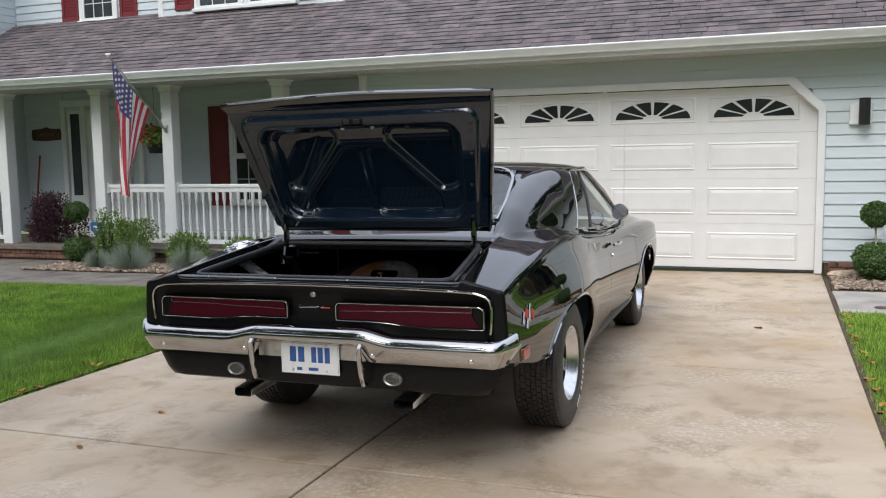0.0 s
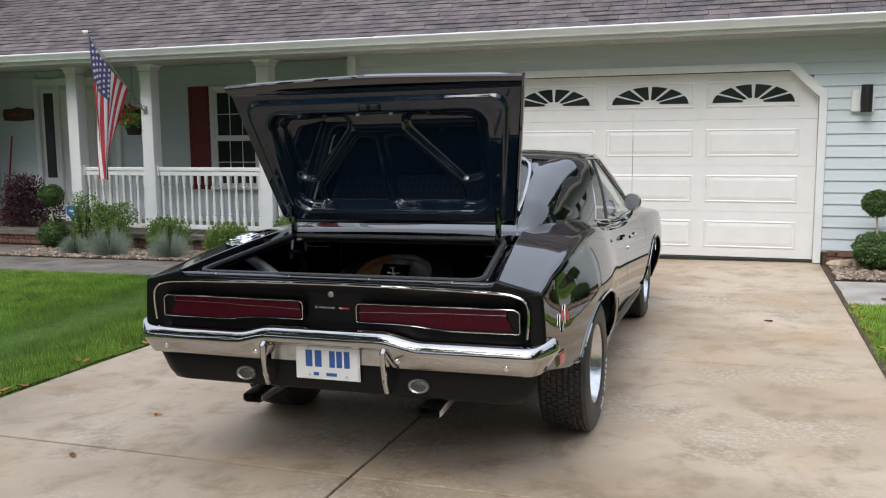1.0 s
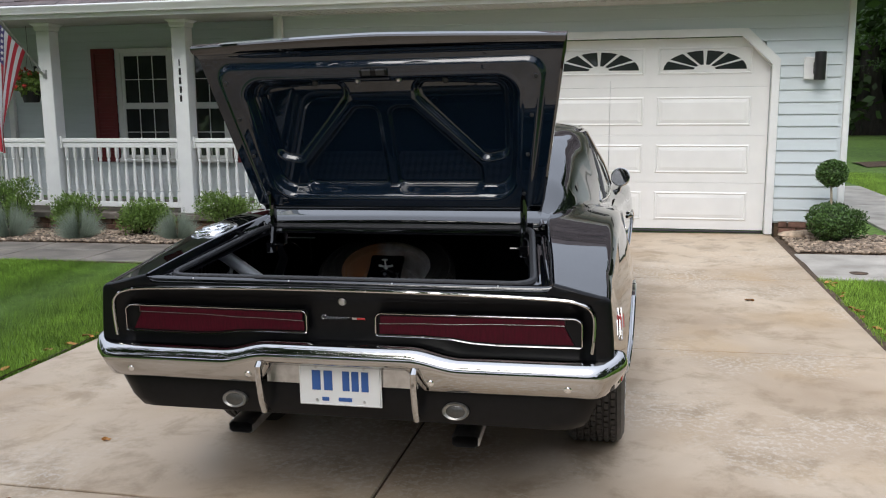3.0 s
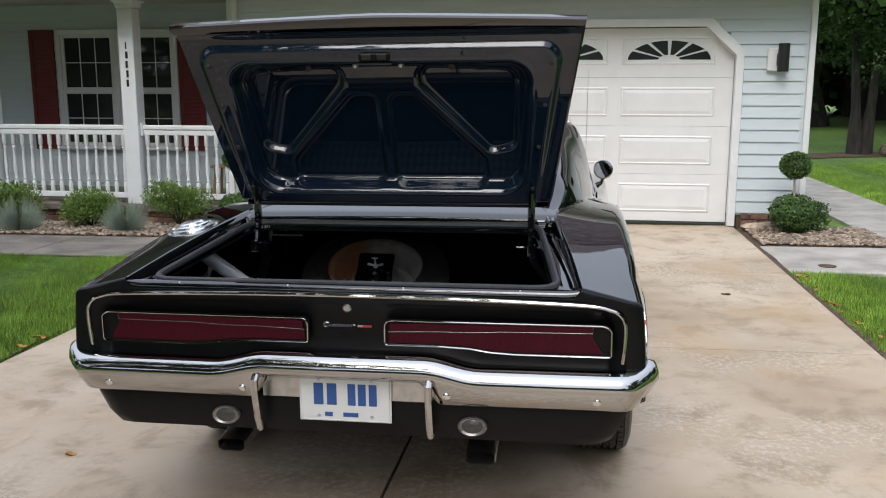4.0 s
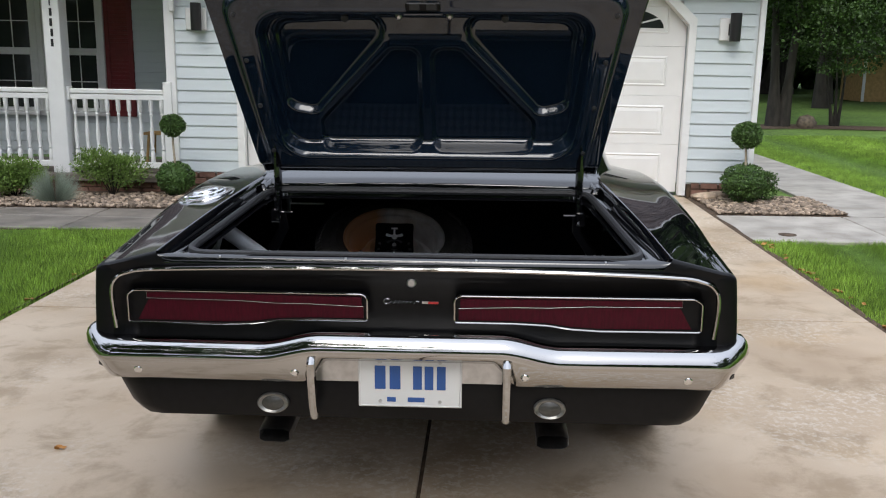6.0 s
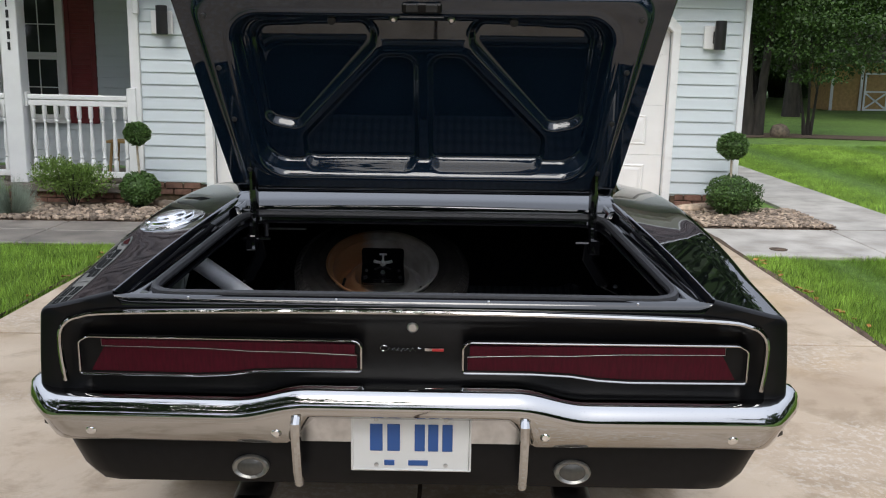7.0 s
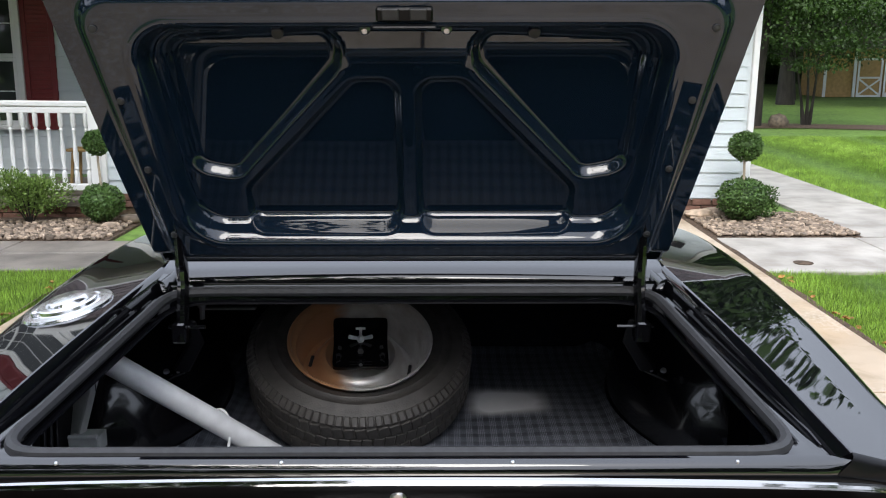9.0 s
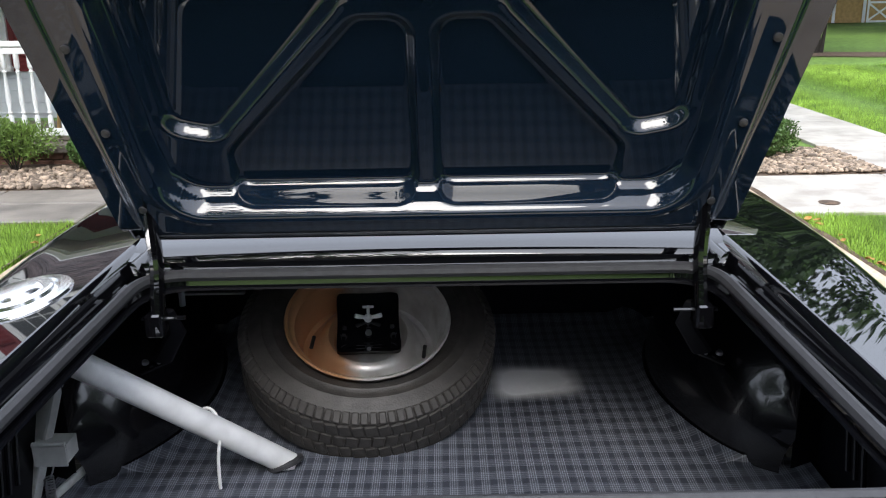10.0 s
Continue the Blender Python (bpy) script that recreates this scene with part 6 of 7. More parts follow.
Geo().tube([(0, 0.012, 0.0), (0, 0.012, 0.062)], 0.0042, 10).tube([(-0.014, 0.012, 0.060), (0.014, 0.012, 0.060)], 0.0035, 8).lathe([(0.009, 0.004), (0.011, 0.008), (0.009, 0.02), (0.005, 0.024)], 14, M=pose(0, 0.012, 0.0)).tube([(-0.034, 0.012, 0.024), (-0.026, 0.012, 0.020), (0.0, 0.012, 0.014), (0.026, 0.012, 0.020), (0.034, 0.012, 0.024)], [0.006, 0.006, 0.004, 0.006, 0.006], 10).done("wing_nut", SILVER, hd)
Geo().lathe([(0.0, 0.004), (0.008, 0.003), (0.009, -0.002)], 12, M=pose(0, -0.03, 0.007), cap=False).done("stud", STEEL, hd)
Geo().lathe([(0.0, 0.003), (0.005, 0.002), (0.006, -0.002)], 10, M=pose(0, -0.085, 0.014), cap=False).done("stud", STEEL, hd)

fp = Geo().tube([(-2.775, 4.005, 0.985), (-2.70, 4.043, 0.918), (-2.53, 4.136, 0.756), (-2.32, 4.250, 0.556), (-2.288, 4.268, 0.525)], [0.030, 0.029, 0.0285, 0.0285, 0.0285], 24).done("filler_pipe", SILVER)
tagged(fp, "silver-grey fuel filler pipe crossing the trunk", "pipe")
gr = Geo().lathe([(0.03, 0.0), (0.045, 0.002), (0.045, 0.01), (0.032, 0.014)], 20, M=pose(-2.296, 4.262, 0.525, -12, -18, 0), cap=False).done("pipe_grommet", SEAL)
tagged(gr, "black rubber grommet round the filler pipe foot", "grommet")
jk = thing("trunk_bracket", (-2.80, 4.15, 0.64), "grey primed steel bracket with a coil spring in the trunk corner", "bracket")
bar = Matrix.Translation((-0.01, 0.02, 0.06)) @ Vector((0.07, 0.12, 0.34)).to_track_quat("Z", "Y").to_matrix().to_4x4()
g = Geo().box((0, 0, 0), (0.046, 0.006, 0.40), 0.002, M=bar)
for sx in (-1, 1):
    g.box((sx * 0.023, -0.008, 0), (0.005, 0.020, 0.40), 0.001, M=bar)
g.done("strut", PRIMER, jk, smooth=0)
for zz in (-0.13, -0.02, 0.10):
    Geo().lathe([(0.0, 0.004), (0.006, 0.004), (0.009, 0.0)], 10, M=bar @ pose(0, -0.004, zz, 90), cap=False).done("strut_bolt", STEEL, jk)
Geo().box((0.020, 0.0, 0.024), (0.074, 0.055, 0.004), 0.001).box((0.020, -0.027, 0.0), (0.074, 0.004, 0.052), 0.001).box((0.057, 0.0, 0.004), (0.004, 0.055, 0.044), 0.001).tube([(-0.016, -0.027, 0.027), (0.056, -0.027, 0.027)], 0.006, 8).done("tab", PRIMER, jk, smooth=30)
Geo().tube([(0.025, -0.024, -0.02), (0.024, -0.034, -0.034), (0.018, -0.036, -0.048)], 0.0022, 6).done("spring_hook", STEEL, jk)
Geo().tube([(0.014 + 0.010 * math.cos(k * 0.9), -0.036 + 0.010 * math.sin(k * 0.9), -0.048 - 0.0009 * k) for k in range(70)], 0.002, 5).done("spring", STEEL, jk)
rod = Geo().tube([(-2.734, 4.36, 0.548), (-2.755, 4.25, 0.543), (-2.785, 4.12, 0.54)], 0.010, 10).done("jack_handle", PRIMER)
tagged(rod, "pale grey steel rod lying in the trunk corner", "rod")
st_ = Geo().tube(smooth_path([(-2.470, 4.205, 0.700), (-2.450, 4.207, 0.706), (-2.430, 4.195, 0.694), (-2.420, 4.175, 0.660), (-2.425, 4.160, 0.60), (-2.425, 4.155, 0.532)], 5), 0.004, 8).done("pipe_strap", SILVER)
tagged(st_, "thin silver wire strap holding the filler pipe", "strap")
for bx, by in ((-1.94, 4.082), (-1.885, 4.088)):
    bo_ = Geo().lathe([(0.0, 0.018), (0.007, 0.016), (0.009, 0.010), (0.009, 0.004), (0.015, 0.003), (0.015, 0.0), (0.0, 0.0)], 12, M=pose(bx, by, 0.527, 8), cap=False).done("bolt", SILVER)
    tagged(bo_, "small bright bolt lying on the trunk mat", "bolt", "loose bolts")


# ---- plants, stones, flag and small things ----
def leaf_mesh(name, c, d, size, material, parent=None, ratio=0.5, seed=1):
    """Many small pointed leaves: centres c, directions d, one mesh."""
    rs = np.random.RandomState(seed)
    n = len(c)
    d = d / (np.linalg.norm(d, axis=1, keepdims=True) + 1e-9)
    r = rs.normal(size=(n, 3))
    s = np.cross(d, r)
    s /= np.linalg.norm(s, axis=1, keepdims=True) + 1e-9
    nn = np.cross(d, s)
    L = (size * rs.uniform(0.6, 1.35, (n, 1)))
    v = np.stack([c - d * L * 0.5, c + s * L * ratio * 0.5 + nn * L * 0.06, c + d * L * 0.5, c - s * L * ratio * 0.5 + nn * L * 0.06], 1).reshape(-1, 3)
    me = bpy.data.meshes.new(name)
    me.vertices.add(4 * n)
    me.vertices.foreach_set("co", v.astype(np.float32).ravel())
    me.loops.add(4 * n)
    me.loops.foreach_set("vertex_index", np.arange(4 * n, dtype=np.int32))
    me.polygons.add(n)
    me.polygons.foreach_set("loop_start", np.arange(0, 4 * n, 4, dtype=np.int32))
    me.materials.append(material)
    me.update()
    me.validate()
    ob = new(name, me)
    if parent:
        ob.parent = parent
    return ob


def blade_mesh(name, base, tip, width, material, parent=None, seed=1):
    """Thin tapered blades from base to tip, one mesh of triangles."""
    rs = np.random.RandomState(seed)
    n = len(base)
    a = rs.uniform(0, 2 * math.pi, n)
    s = np.stack([np.cos(a), np.sin(a), np.zeros(n)], 1) * width / 2
    v = np.stack([base - s, base + s, tip], 1).reshape(-1, 3)
    me = bpy.data.meshes.new(name)
    me.vertices.add(3 * n)
    me.vertices.foreach_set("co", v.astype(np.float32).ravel())
    me.loops.add(3 * n)
    me.loops.foreach_set("vertex_index", np.arange(3 * n, dtype=np.int32))
    me.polygons.add(n)
    me.polygons.foreach_set("loop_start", np.arange(0, 3 * n, 3, dtype=np.int32))
    me.materials.append(material)
    me.update()
    me.validate()
    ob = new(name, me)
    if parent:
        ob.parent = parent
    return ob


def ball_points(rs, n, rx, ry, rz, rough=0.12, inner=0.72):
    u = rs.normal(size=(n, 3))
    u /= np.linalg.norm(u, axis=1, keepdims=True)
    r = rs.uniform(inner, 1.0, (n, 1)) ** 0.5 * (1 + rough * np.sin(u[:, :1] * 7 + 1) * np.sin(u[:, 1:2] * 6) + rough * 0.6 * np.sin(u[:, 2:3] * 11))
    return u * r * np.array([rx, ry, rz]), u


def core(rx, ry, rz, n=14):
    prof = [(max(0.001, math.sin(math.pi * i / n)) * 1.0, -math.cos(math.pi * i / n)) for i in range(n + 1)]
    g = Geo().lathe(prof, 20, cap=False, M=Matrix.Diagonal((rx, ry, rz, 1)))
    g.v = [tuple(Vector(p) * (1 + 0.08 * noise.noise(Vector(p) * 9))) for p in g.v]
    return g


def topiary(x, y, seed, r1=0.24, z1=0.24, r2=0.165, z2=0.76):
    rs = np.random.RandomState(seed)
    t = thing("topiary", (x, y, 0), "clipped two-ball boxwood topiary on a thin stem", "topiary", "clipped topiaries")
    Geo().tube([(0, 0, 0), (0.01, 0, 0.3), (-0.005, 0, 0.62), (0, 0, z2)], [0.016, 0.014, 0.012, 0.01], 8).done("stem", PALESTEM, t)
    for nm, r, z, n in (("lower_ball", r1, z1, 4200), ("upper_ball", r2, z2, 2600)):
        p, d = ball_points(rs, n, r, r, r * 0.9, 0.06, 0.7)
        d = d + rs.normal(size=d.shape) * 0.7
        ob = leaf_mesh(nm, p, d, 0.026, BOX_LEAF, t, 0.6, seed)
        ob.location = (0, 0, z)
        core(r * 0.8, r * 0.8, r * 0.72).done("inner_growth", BOX_LEAF, ob)
    return t


topiary(1.12, 10.64, 3)
topiary(-5.24, 10.62, 4, 0.21, 0.22, 0.14, 0.81)
topiary(-10.3, 10.72, 6, 0.23, 0.22, 0.19, 0.82)


def shrub(x, y, rx, ry, rz, material, label, seed, n=5000, leaf=0.035, z0=0.0, name="shrub", upward=0.6):
    rs = np.random.RandomState(seed)
    t = thing(name, (x, y, z0), label, "shrub")
    pts, dirs = [], []
    for k in range(9):
        cx, cy, cz = rs.uniform(-0.55, 0.55) * rx, rs.uniform(-0.5, 0.5) * ry, rs.uniform(0.35, 0.95) * rz
        p, d = ball_points(rs, n // 9, rx * 0.5, ry * 0.5, rz * 0.42, 0.2, 0.3)
        pts.append(p + (cx, cy, cz))
        dirs.append(d + (0, 0, upward) + rs.normal(size=d.shape) * 0.5)
    p, d = np.concatenate(pts), np.concatenate(dirs)
    keep = p[:, 2] > 0.02
    leaf_mesh("foliage", p[keep], d[keep], leaf, material, t, 0.45, seed)
    g = Geo()
    for k in range(10):
        a = rs.uniform(0, 6.28)
        g.tube([(0.02 * math.cos(a), 0.02 * math.sin(a), 0), (rx * 0.3 * math.cos(a), ry * 0.3 * math.sin(a), rz * 0.5), (rx * 0.5 * math.cos(a), ry * 0.5 * math.sin(a), rz * 0.9)], [0.008, 0.006, 0.003], 5)
    g.done("stems", BARK, t)
    return t


GL = "loose bright green perennial shrub in the bed"
shrub(-5.97, 10.62, 0.44, 0.32, 0.43, GREEN_LEAF, GL, 21, 7500, 0.030)
shrub(-7.02, 10.45, 0.44, 0.32, 0.36, GREEN_LEAF, "low dark green shrub in the bed", 22, 6000, 0.036)
shrub(-8.1, 10.6, 0.42, 0.3, 0.42, GREEN_LEAF, GL, 23, 5000, 0.036)
shrub(-9.1, 10.6, 0.38, 0.3, 0.55, GREEN_LEAF, GL, 24, 5000, 0.036)
shrub(-9.75, 10.75, 0.25, 0.25, 0.7, GREEN_LEAF, "tall thin green perennial below the rail", 25, 2600, 0.04)
shrub(-11.55, 11.55, 0.6, 0.4, 0.85, PURPLE_LEAF, "purple-leaved shrub standing on the porch", 26, 7000, 0.05, PF)
shrub(1.36, 10.85, 0.22, 0.2, 0.29, BOX_LEAF, "loose dark green shrub beside the clipped topiary", 27, 2600, 0.03)


def fescue(x, y, r, h, seed, n=1500):
    rs = np.random.RandomState(seed)
    t = thing("fescue_tuft", (x, y, 0), "blue-grey tufted ornamental grass", "ornamental grass", "blue grass tufts")
    a, e = rs.uniform(0, 6.28, n), rs.uniform(0.05, 1.0, n) ** 0.7
    b = np.stack([0.08 * r * np.cos(a), 0.08 * r * np.sin(a), np.zeros(n) + 0.01], 1) * rs.uniform(0, 4, (n, 1))
    b[:, 2] = 0.01
    tip = np.stack([r * e * np.cos(a), r * e * np.sin(a), h * (1.05 - 0.75 * e**2) * rs.uniform(0.7, 1.1, n)], 1)
    blade_mesh("grass_clump", b, tip, 0.006, FESCUE, t, seed)
    return t


for i, (fx, fy, fr, fh) in enumerate(((-6.40, 10.12, 0.36, 0.40), (-7.70, 10.05, 0.40, 0.42), (-8.75, 10.1, 0.46, 0.46), (-9.4, 10.15, 0.3, 0.32))):
    fescue(fx, fy, fr, fh, 40 + i)

# mown grass
def lawn(name, x0, x1, y0, y1, n, seed, label):
    rs = np.random.RandomState(seed)
    x, y = rs.uniform(x0, x1, n), rs.uniform(y0, y1, n)
    b = np.stack([x, y, np.full(n, -0.03)], 1)
    h = rs.uniform(0.035, 0.07, (n, 1))
    tip = b + np.concatenate([rs.normal(size=(n, 2)) * 0.018, h], 1)
    ob = blade_mesh(name, b, tip, 0.007, BLADE, None, seed)
    return tagged(ob, label, "grass", kind="stuff")


lawn("grass_left", -14.5, -4.62, 2.6, 8.66, 380000, 1, "short mown bright green grass blades")
lawn("grass_right", 0.62, 4.5, 2.5, 8.55, 150000, 3, "short mown bright green grass blades")
lawn("grass_behind", 2.98, 8.5, 9.0, 20.5, 130000, 4, "short mown bright green grass blades")

# river stones
def stone_mesh(seed):
    rs = random.Random(seed)
    g = Geo().lathe([(0.001, -0.5), (0.42, -0.42), (0.5, 0.0), (0.4, 0.36), (0.001, 0.5)], 7, cap=False)
    g.v = [tuple(Vector(p) * rs.uniform(0.85, 1.12)) for p in g.v]
    return g


STONES = [stone_mesh(k) for k in range(6)]
def stone_bed(parent, x0, x1, y0, y1, n, seed, parts, smin=0.026, smax=0.06):
    rs = random.Random(seed)
    meshes = []
    for k in range(6):
        ob = STONES[k].done("stone", ROCK, parent, smooth=60)
        meshes.append(ob)
        ob.location = (rs.uniform(x0, x1), rs.uniform(y0, y1), 0.012)
        ob.scale = (0.06, 0.05, 0.035)
    rest = Geo()
    for i in range(n):
        s = rs.uniform(smin, smax)
        if rs.random() < 0.03:
            s *= 1.7
        M = pose(rs.uniform(x0, x1), rs.uniform(y0, y1), 0.012 + s * 0.12, rs.uniform(-20, 20), rs.uniform(-20, 20), rs.uniform(0, 360)) @ Matrix.Diagonal((s, s * rs.uniform(0.6, 0.9), s * rs.uniform(0.4, 0.65), 1))
        if i < parts:
            o = meshes[i % 6].copy()
            scene.collection.objects.link(o)
            o.parent = parent
            o.matrix_basis = M
        else:
            q = STONES[i % 6]
            rest.add(q.v, q.f, 0, M)
    o = rest.done("stones", ROCK, parent, smooth=60, recalc=False)
    o["kind"] = "stuff"


stone_bed(bed_r, 0.68, 1.98, 9.92, 11.1, 2000, 7, 290)
stone_bed(bed_l, -10.6, -4.95, 9.82, 10.75, 5400, 8, 290)
for i, (sx, sy, ss) in enumerate(((0.78, 10.9, 0.2), (0.95, 10.98, 0.22), (-5.0, 10.7, 0.2), (-5.1, 10.4, 0.13))):
    g = STONES[i]
    ob = Geo().add(g.v, g.f, 0, Matrix.Diagonal((ss * 1.4, ss, ss * 0.5, 1))).done("rock", ROCK, smooth=60)
    ob.location = (sx, sy, ss * 0.2)
    tagged(ob, "flat reddish brown rock at the wall foot", "rock", "bed rocks")

# fallen leaves on the lawn edge and driveway
rs = random.Random(9)
for i in range(70):
    if i < 40:
        lx, ly, lz = 0.64 + abs(rs.gauss(0, 0.06)), rs.uniform(3.5, 8.4), 0.006
    elif i < 62:
        lx, ly, lz = -4.64 - abs(rs.gauss(0, 0.06)), rs.uniform(3.0, 8.4), 0.006
    else:
        lx, ly, lz = rs.uniform(-4.3, 0.4), rs.uniform(2.2, 8.0), 0.004
    if -3.0 < lx < -0.8:
        lx = -3.4
    s = rs.uniform(0.02, 0.045)
    g = Geo()
    g.grid([[(s * (u - 0.5) * 2, s * 0.55 * math.sin(math.pi * u) * w, 0.008 * math.cos(3 * w + 4 * u) * (1 if u else 0) + 0.004) for w in (-1, 0, 1)] for u in (0, 0.25, 0.5, 0.75, 1)])
    ob = g.done("fallen_leaf", DEADLEAF, smooth=60)
    ob.location, ob.rotation_euler = (lx, ly, lz), (0, 0, rs.uniform(0, 6.3))
    tagged(ob, "small curled brown fallen leaf on the ground", "leaf", "fallen leaves")

# flag on the porch post
before_flag = set(bpy.data.objects)
flag = thing("flag", (-8.78, 11.09, 1.97), "striped red and white flag with blue star field on a pole", "flag")
Geo().box((0, 0.0, 0), (0.05, 0.03, 0.12), 0.005).tube([(0, -0.02, 0.0), (-0.07, -0.09, 0.07)], 0.02, 10).done("bracket", STEEL, flag)
tip = Vector((-0.07, -1.10, 1.01))
Geo().tube([(-0.01, -0.08, 0.06), tuple(tip)], 0.011, 10).done("pole", STEEL, flag)
Geo().lathe([(0.0, -0.03), (0.02, -0.025), (0.03, 0), (0.02, 0.025), (0.0, 0.03)], 14, M=Matrix.Translation(tip), cap=False).box((0, -0.01, 0.015), (0.10, 0.02, 0.03), 0.008, M=Matrix.Translation(tip)).done("finial", WHITEPLASTIC, flag)
FA, FB = tip * 0.95, tip * 0.29
nu, nv = 52, 44
def flag_pt(u, v):
    """u along the hoist on the pole (0 at the tip), v along the fly, hanging in folds that gather below the tip."""
    hoist = FA.lerp(FB, u)
    gather = FA.lerp(FB, 0.02 + u * 0.32)
    t = min(1, v * 1.25) ** 0.85
    p = hoist.lerp(gather, t)
    wave = math.sin(u * 15 + v * 2.5) * min(1, v * 1.8)
    sag = 0.06 * math.sin(math.pi * min(1, u)) * (1 - v)
    return Vector((p.x + (0.02 + 0.03 * v) * wave + 0.05 * v * math.sin(u * 4), p.y + 0.05 * math.sin(u * 12 + 1.0) * v, hoist.z - 0.01 - sag - (1.92 - 0.62 * u) * v))


g = Geo()
P = [[tuple(flag_pt(i / nu, j / nv)) for j in range(nv + 1)] for i in range(nu)] + [[tuple(flag_pt(1.0, j / nv)) for j in range(nv + 1)]]
g.grid(P)
k = 0
for i in range(nu):
    for j in range(nv):
        stripe = int(i / nu * 13)
        g.mi[k] = 2 if (i / nu < 7 / 13 and j / nv < 0.29) else (0 if stripe % 2 == 0 else 1)
        k += 1
g.done("cloth", [FLAGRED, FLAGWHITE, FLAGBLUE], flag, smooth=60, recalc=False)
for a in range(5):
    for b in range(6):
        u, v = (a + 0.6) / 5 * 7 / 13 * 0.97, (b + 0.5) / 6 * 0.28
        c = flag_pt(u, v)
        star = []
        for q in range(10):
            r = 0.024 if q % 2 == 0 else 0.011
            an = math.pi / 2 + q * math.pi / 5
            star.append((r * math.cos(an), r * math.sin(an)))
        Geo().prism(star, -0.012, 0.012, M=Matrix.Translation(c) @ pose(0, 0, 0, 0, 0, 90)).done("star", FLAGWHITE, flag, smooth=0)

# hanging basket
hb = thing("hanging_basket", (-9.33, 11.5, 1.6), "dark hanging basket of red flowers", "hanging basket")
Geo().lathe([(0.0, 0.0), (0.10, 0.0), (0.14, 0.16), (0.15, 0.165), (0.13, 0.15), (0.0, 0.14)], 20, cap=False).done("pot", LAMPBLACK, hb)
rsn = np.random.RandomState(77)
p, d = ball_points(rsn, 1500, 0.24, 0.22, 0.18, 0.2, 0.2)
ob = leaf_mesh("foliage", p, d + rsn.normal(size=d.shape), 0.05, GREEN_LEAF, hb, 0.6, 77)
ob.location = (0, 0, 0.26)
for k in range(18):
    a, e = rsn.uniform(0, 6.28), rsn.uniform(-0.3, 1.2)
    c = np.array([0.25 * math.cos(a) * math.cos(e), 0.24 * math.sin(a) * math.cos(e), 0.27 + 0.2 * math.sin(e)])
    p, d = ball_points(rsn, 9, 0.03, 0.03, 0.025, 0.2, 0.7)
    leaf_mesh("flower", p + c, d + rsn.normal(size=d.shape), 0.045, REDFLOWER, hb, 0.9, 78 + k)
Geo().tube([(-0.13, 0, 0.16), (0, 0, 0.7), (0.13, 0, 0.16)], 0.003, 5).tube([(0, 0, 0.7), (0, 0, 1.16)], 0.003, 5).done("hanger", LAMPBLACK, hb)

# small sign on a stake, house number, plaque, broom, bench
sg_ = thing("yard_sign", (-9.98, 10.82, 0), "small blue and white yard sign on a stake", "sign")
Geo().tube([(0, 0, 0), (0, 0, 0.5)], 0.008, 6).done("stake", STEEL, sg_)
Geo().prism([(-0.15, 0.42), (-0.15, 0.68), (0.15, 0.68), (0.15, 0.42)], -0.004, 0.004).done("board", WHITEPLASTIC, sg_, smooth=0)
Geo().prism([(-0.13, 0.52), (-0.13, 0.64), (-0.05, 0.66), (0.05, 0.64), (0.13, 0.66), (0.13, 0.55), (0.05, 0.46), (-0.03, 0.44)], -0.008, -0.005).done("emblem", SIGNBLUE, sg_, smooth=0)
Geo().box((0, -0.010, 0.575), (0.15, 0.002, 0.03)).box((0, -0.010, 0.525), (0.12, 0.002, 0.012)).done("text_bar", WHITEINK, sg_, smooth=0)
hn = thing("house_number", (-6.79, 11.095, 1.86), "column of black house number bars on the post", "house number")
for k in range(5):
    Geo().box((0.004 * (k % 2), 0, 0.23 - k * 0.115), (0.03 if k else 0.014, 0.01, 0.085), 0.003).done("number_bar", LAMPBLACK, hn, smooth=0)
pl = thing("wall_plaque", (-12.78, YB - 0.03, 2.0), "brown carved wooden plaque with worn lettering bars", "plaque")
Geo().prism([(-0.33, -0.1), (-0.35, 0), (-0.33, 0.1), (-0.1, 0.11), (0, 0.14), (0.1, 0.11), (0.33, 0.1), (0.35, 0), (0.33, -0.1), (0, -0.12)], -0.015, 0.01).done("board", BROWNWOOD, pl, smooth=0)
Geo().box((0, -0.018, 0), (0.4, 0.005, 0.05)).done("text_bar", BRICK, pl, smooth=0)
br = thing("snow_shovel", (-12.9, 12.4, PF), "red long-handled shovel leaning on the porch wall", "shovel")
Geo().tube([(0, 0, 0.1), (-0.03, 0.25, 1.5)], 0.016, 8).done("handle", REDPAINT, br)
Geo().box((0.06, -0.01, 0.05), (0.42, 0.05, 0.09), 0.02).done("blade", REDPAINT, br)
bn = thing("wooden_stool", (-5.78, 11.75, PF), "small brown wooden stool behind the porch rail", "stool")
Geo().box((0, 0, 0.44), (0.4, 0.3, 0.03), 0.006).done("seat", BARNWOOD, bn, smooth=0)
for sx in (-1, 1):
    for sy in (-1, 1):
        Geo().tube([(sx * 0.18, sy * 0.13, 0), (sx * 0.14, sy * 0.1, 0.43)], 0.018, 8).done("leg", BARNWOOD, bn)
ds = Geo().box((-5.36, YF - 0.08, 2.3), (0.06, 0.05, 0.6), 0.008).done("downspout", GUTTERWHITE, smooth=0)
tagged(ds, "white rectangular downspout at the porch corner", "downspout", kind="structure")

set_on_house([o for o in bpy.data.objects if o not in before_flag and o.name.split('.')[0] in ("flag", "hanging_basket", "house_number", "wall_plaque", "snow_shovel", "wooden_stool", "downspout")])


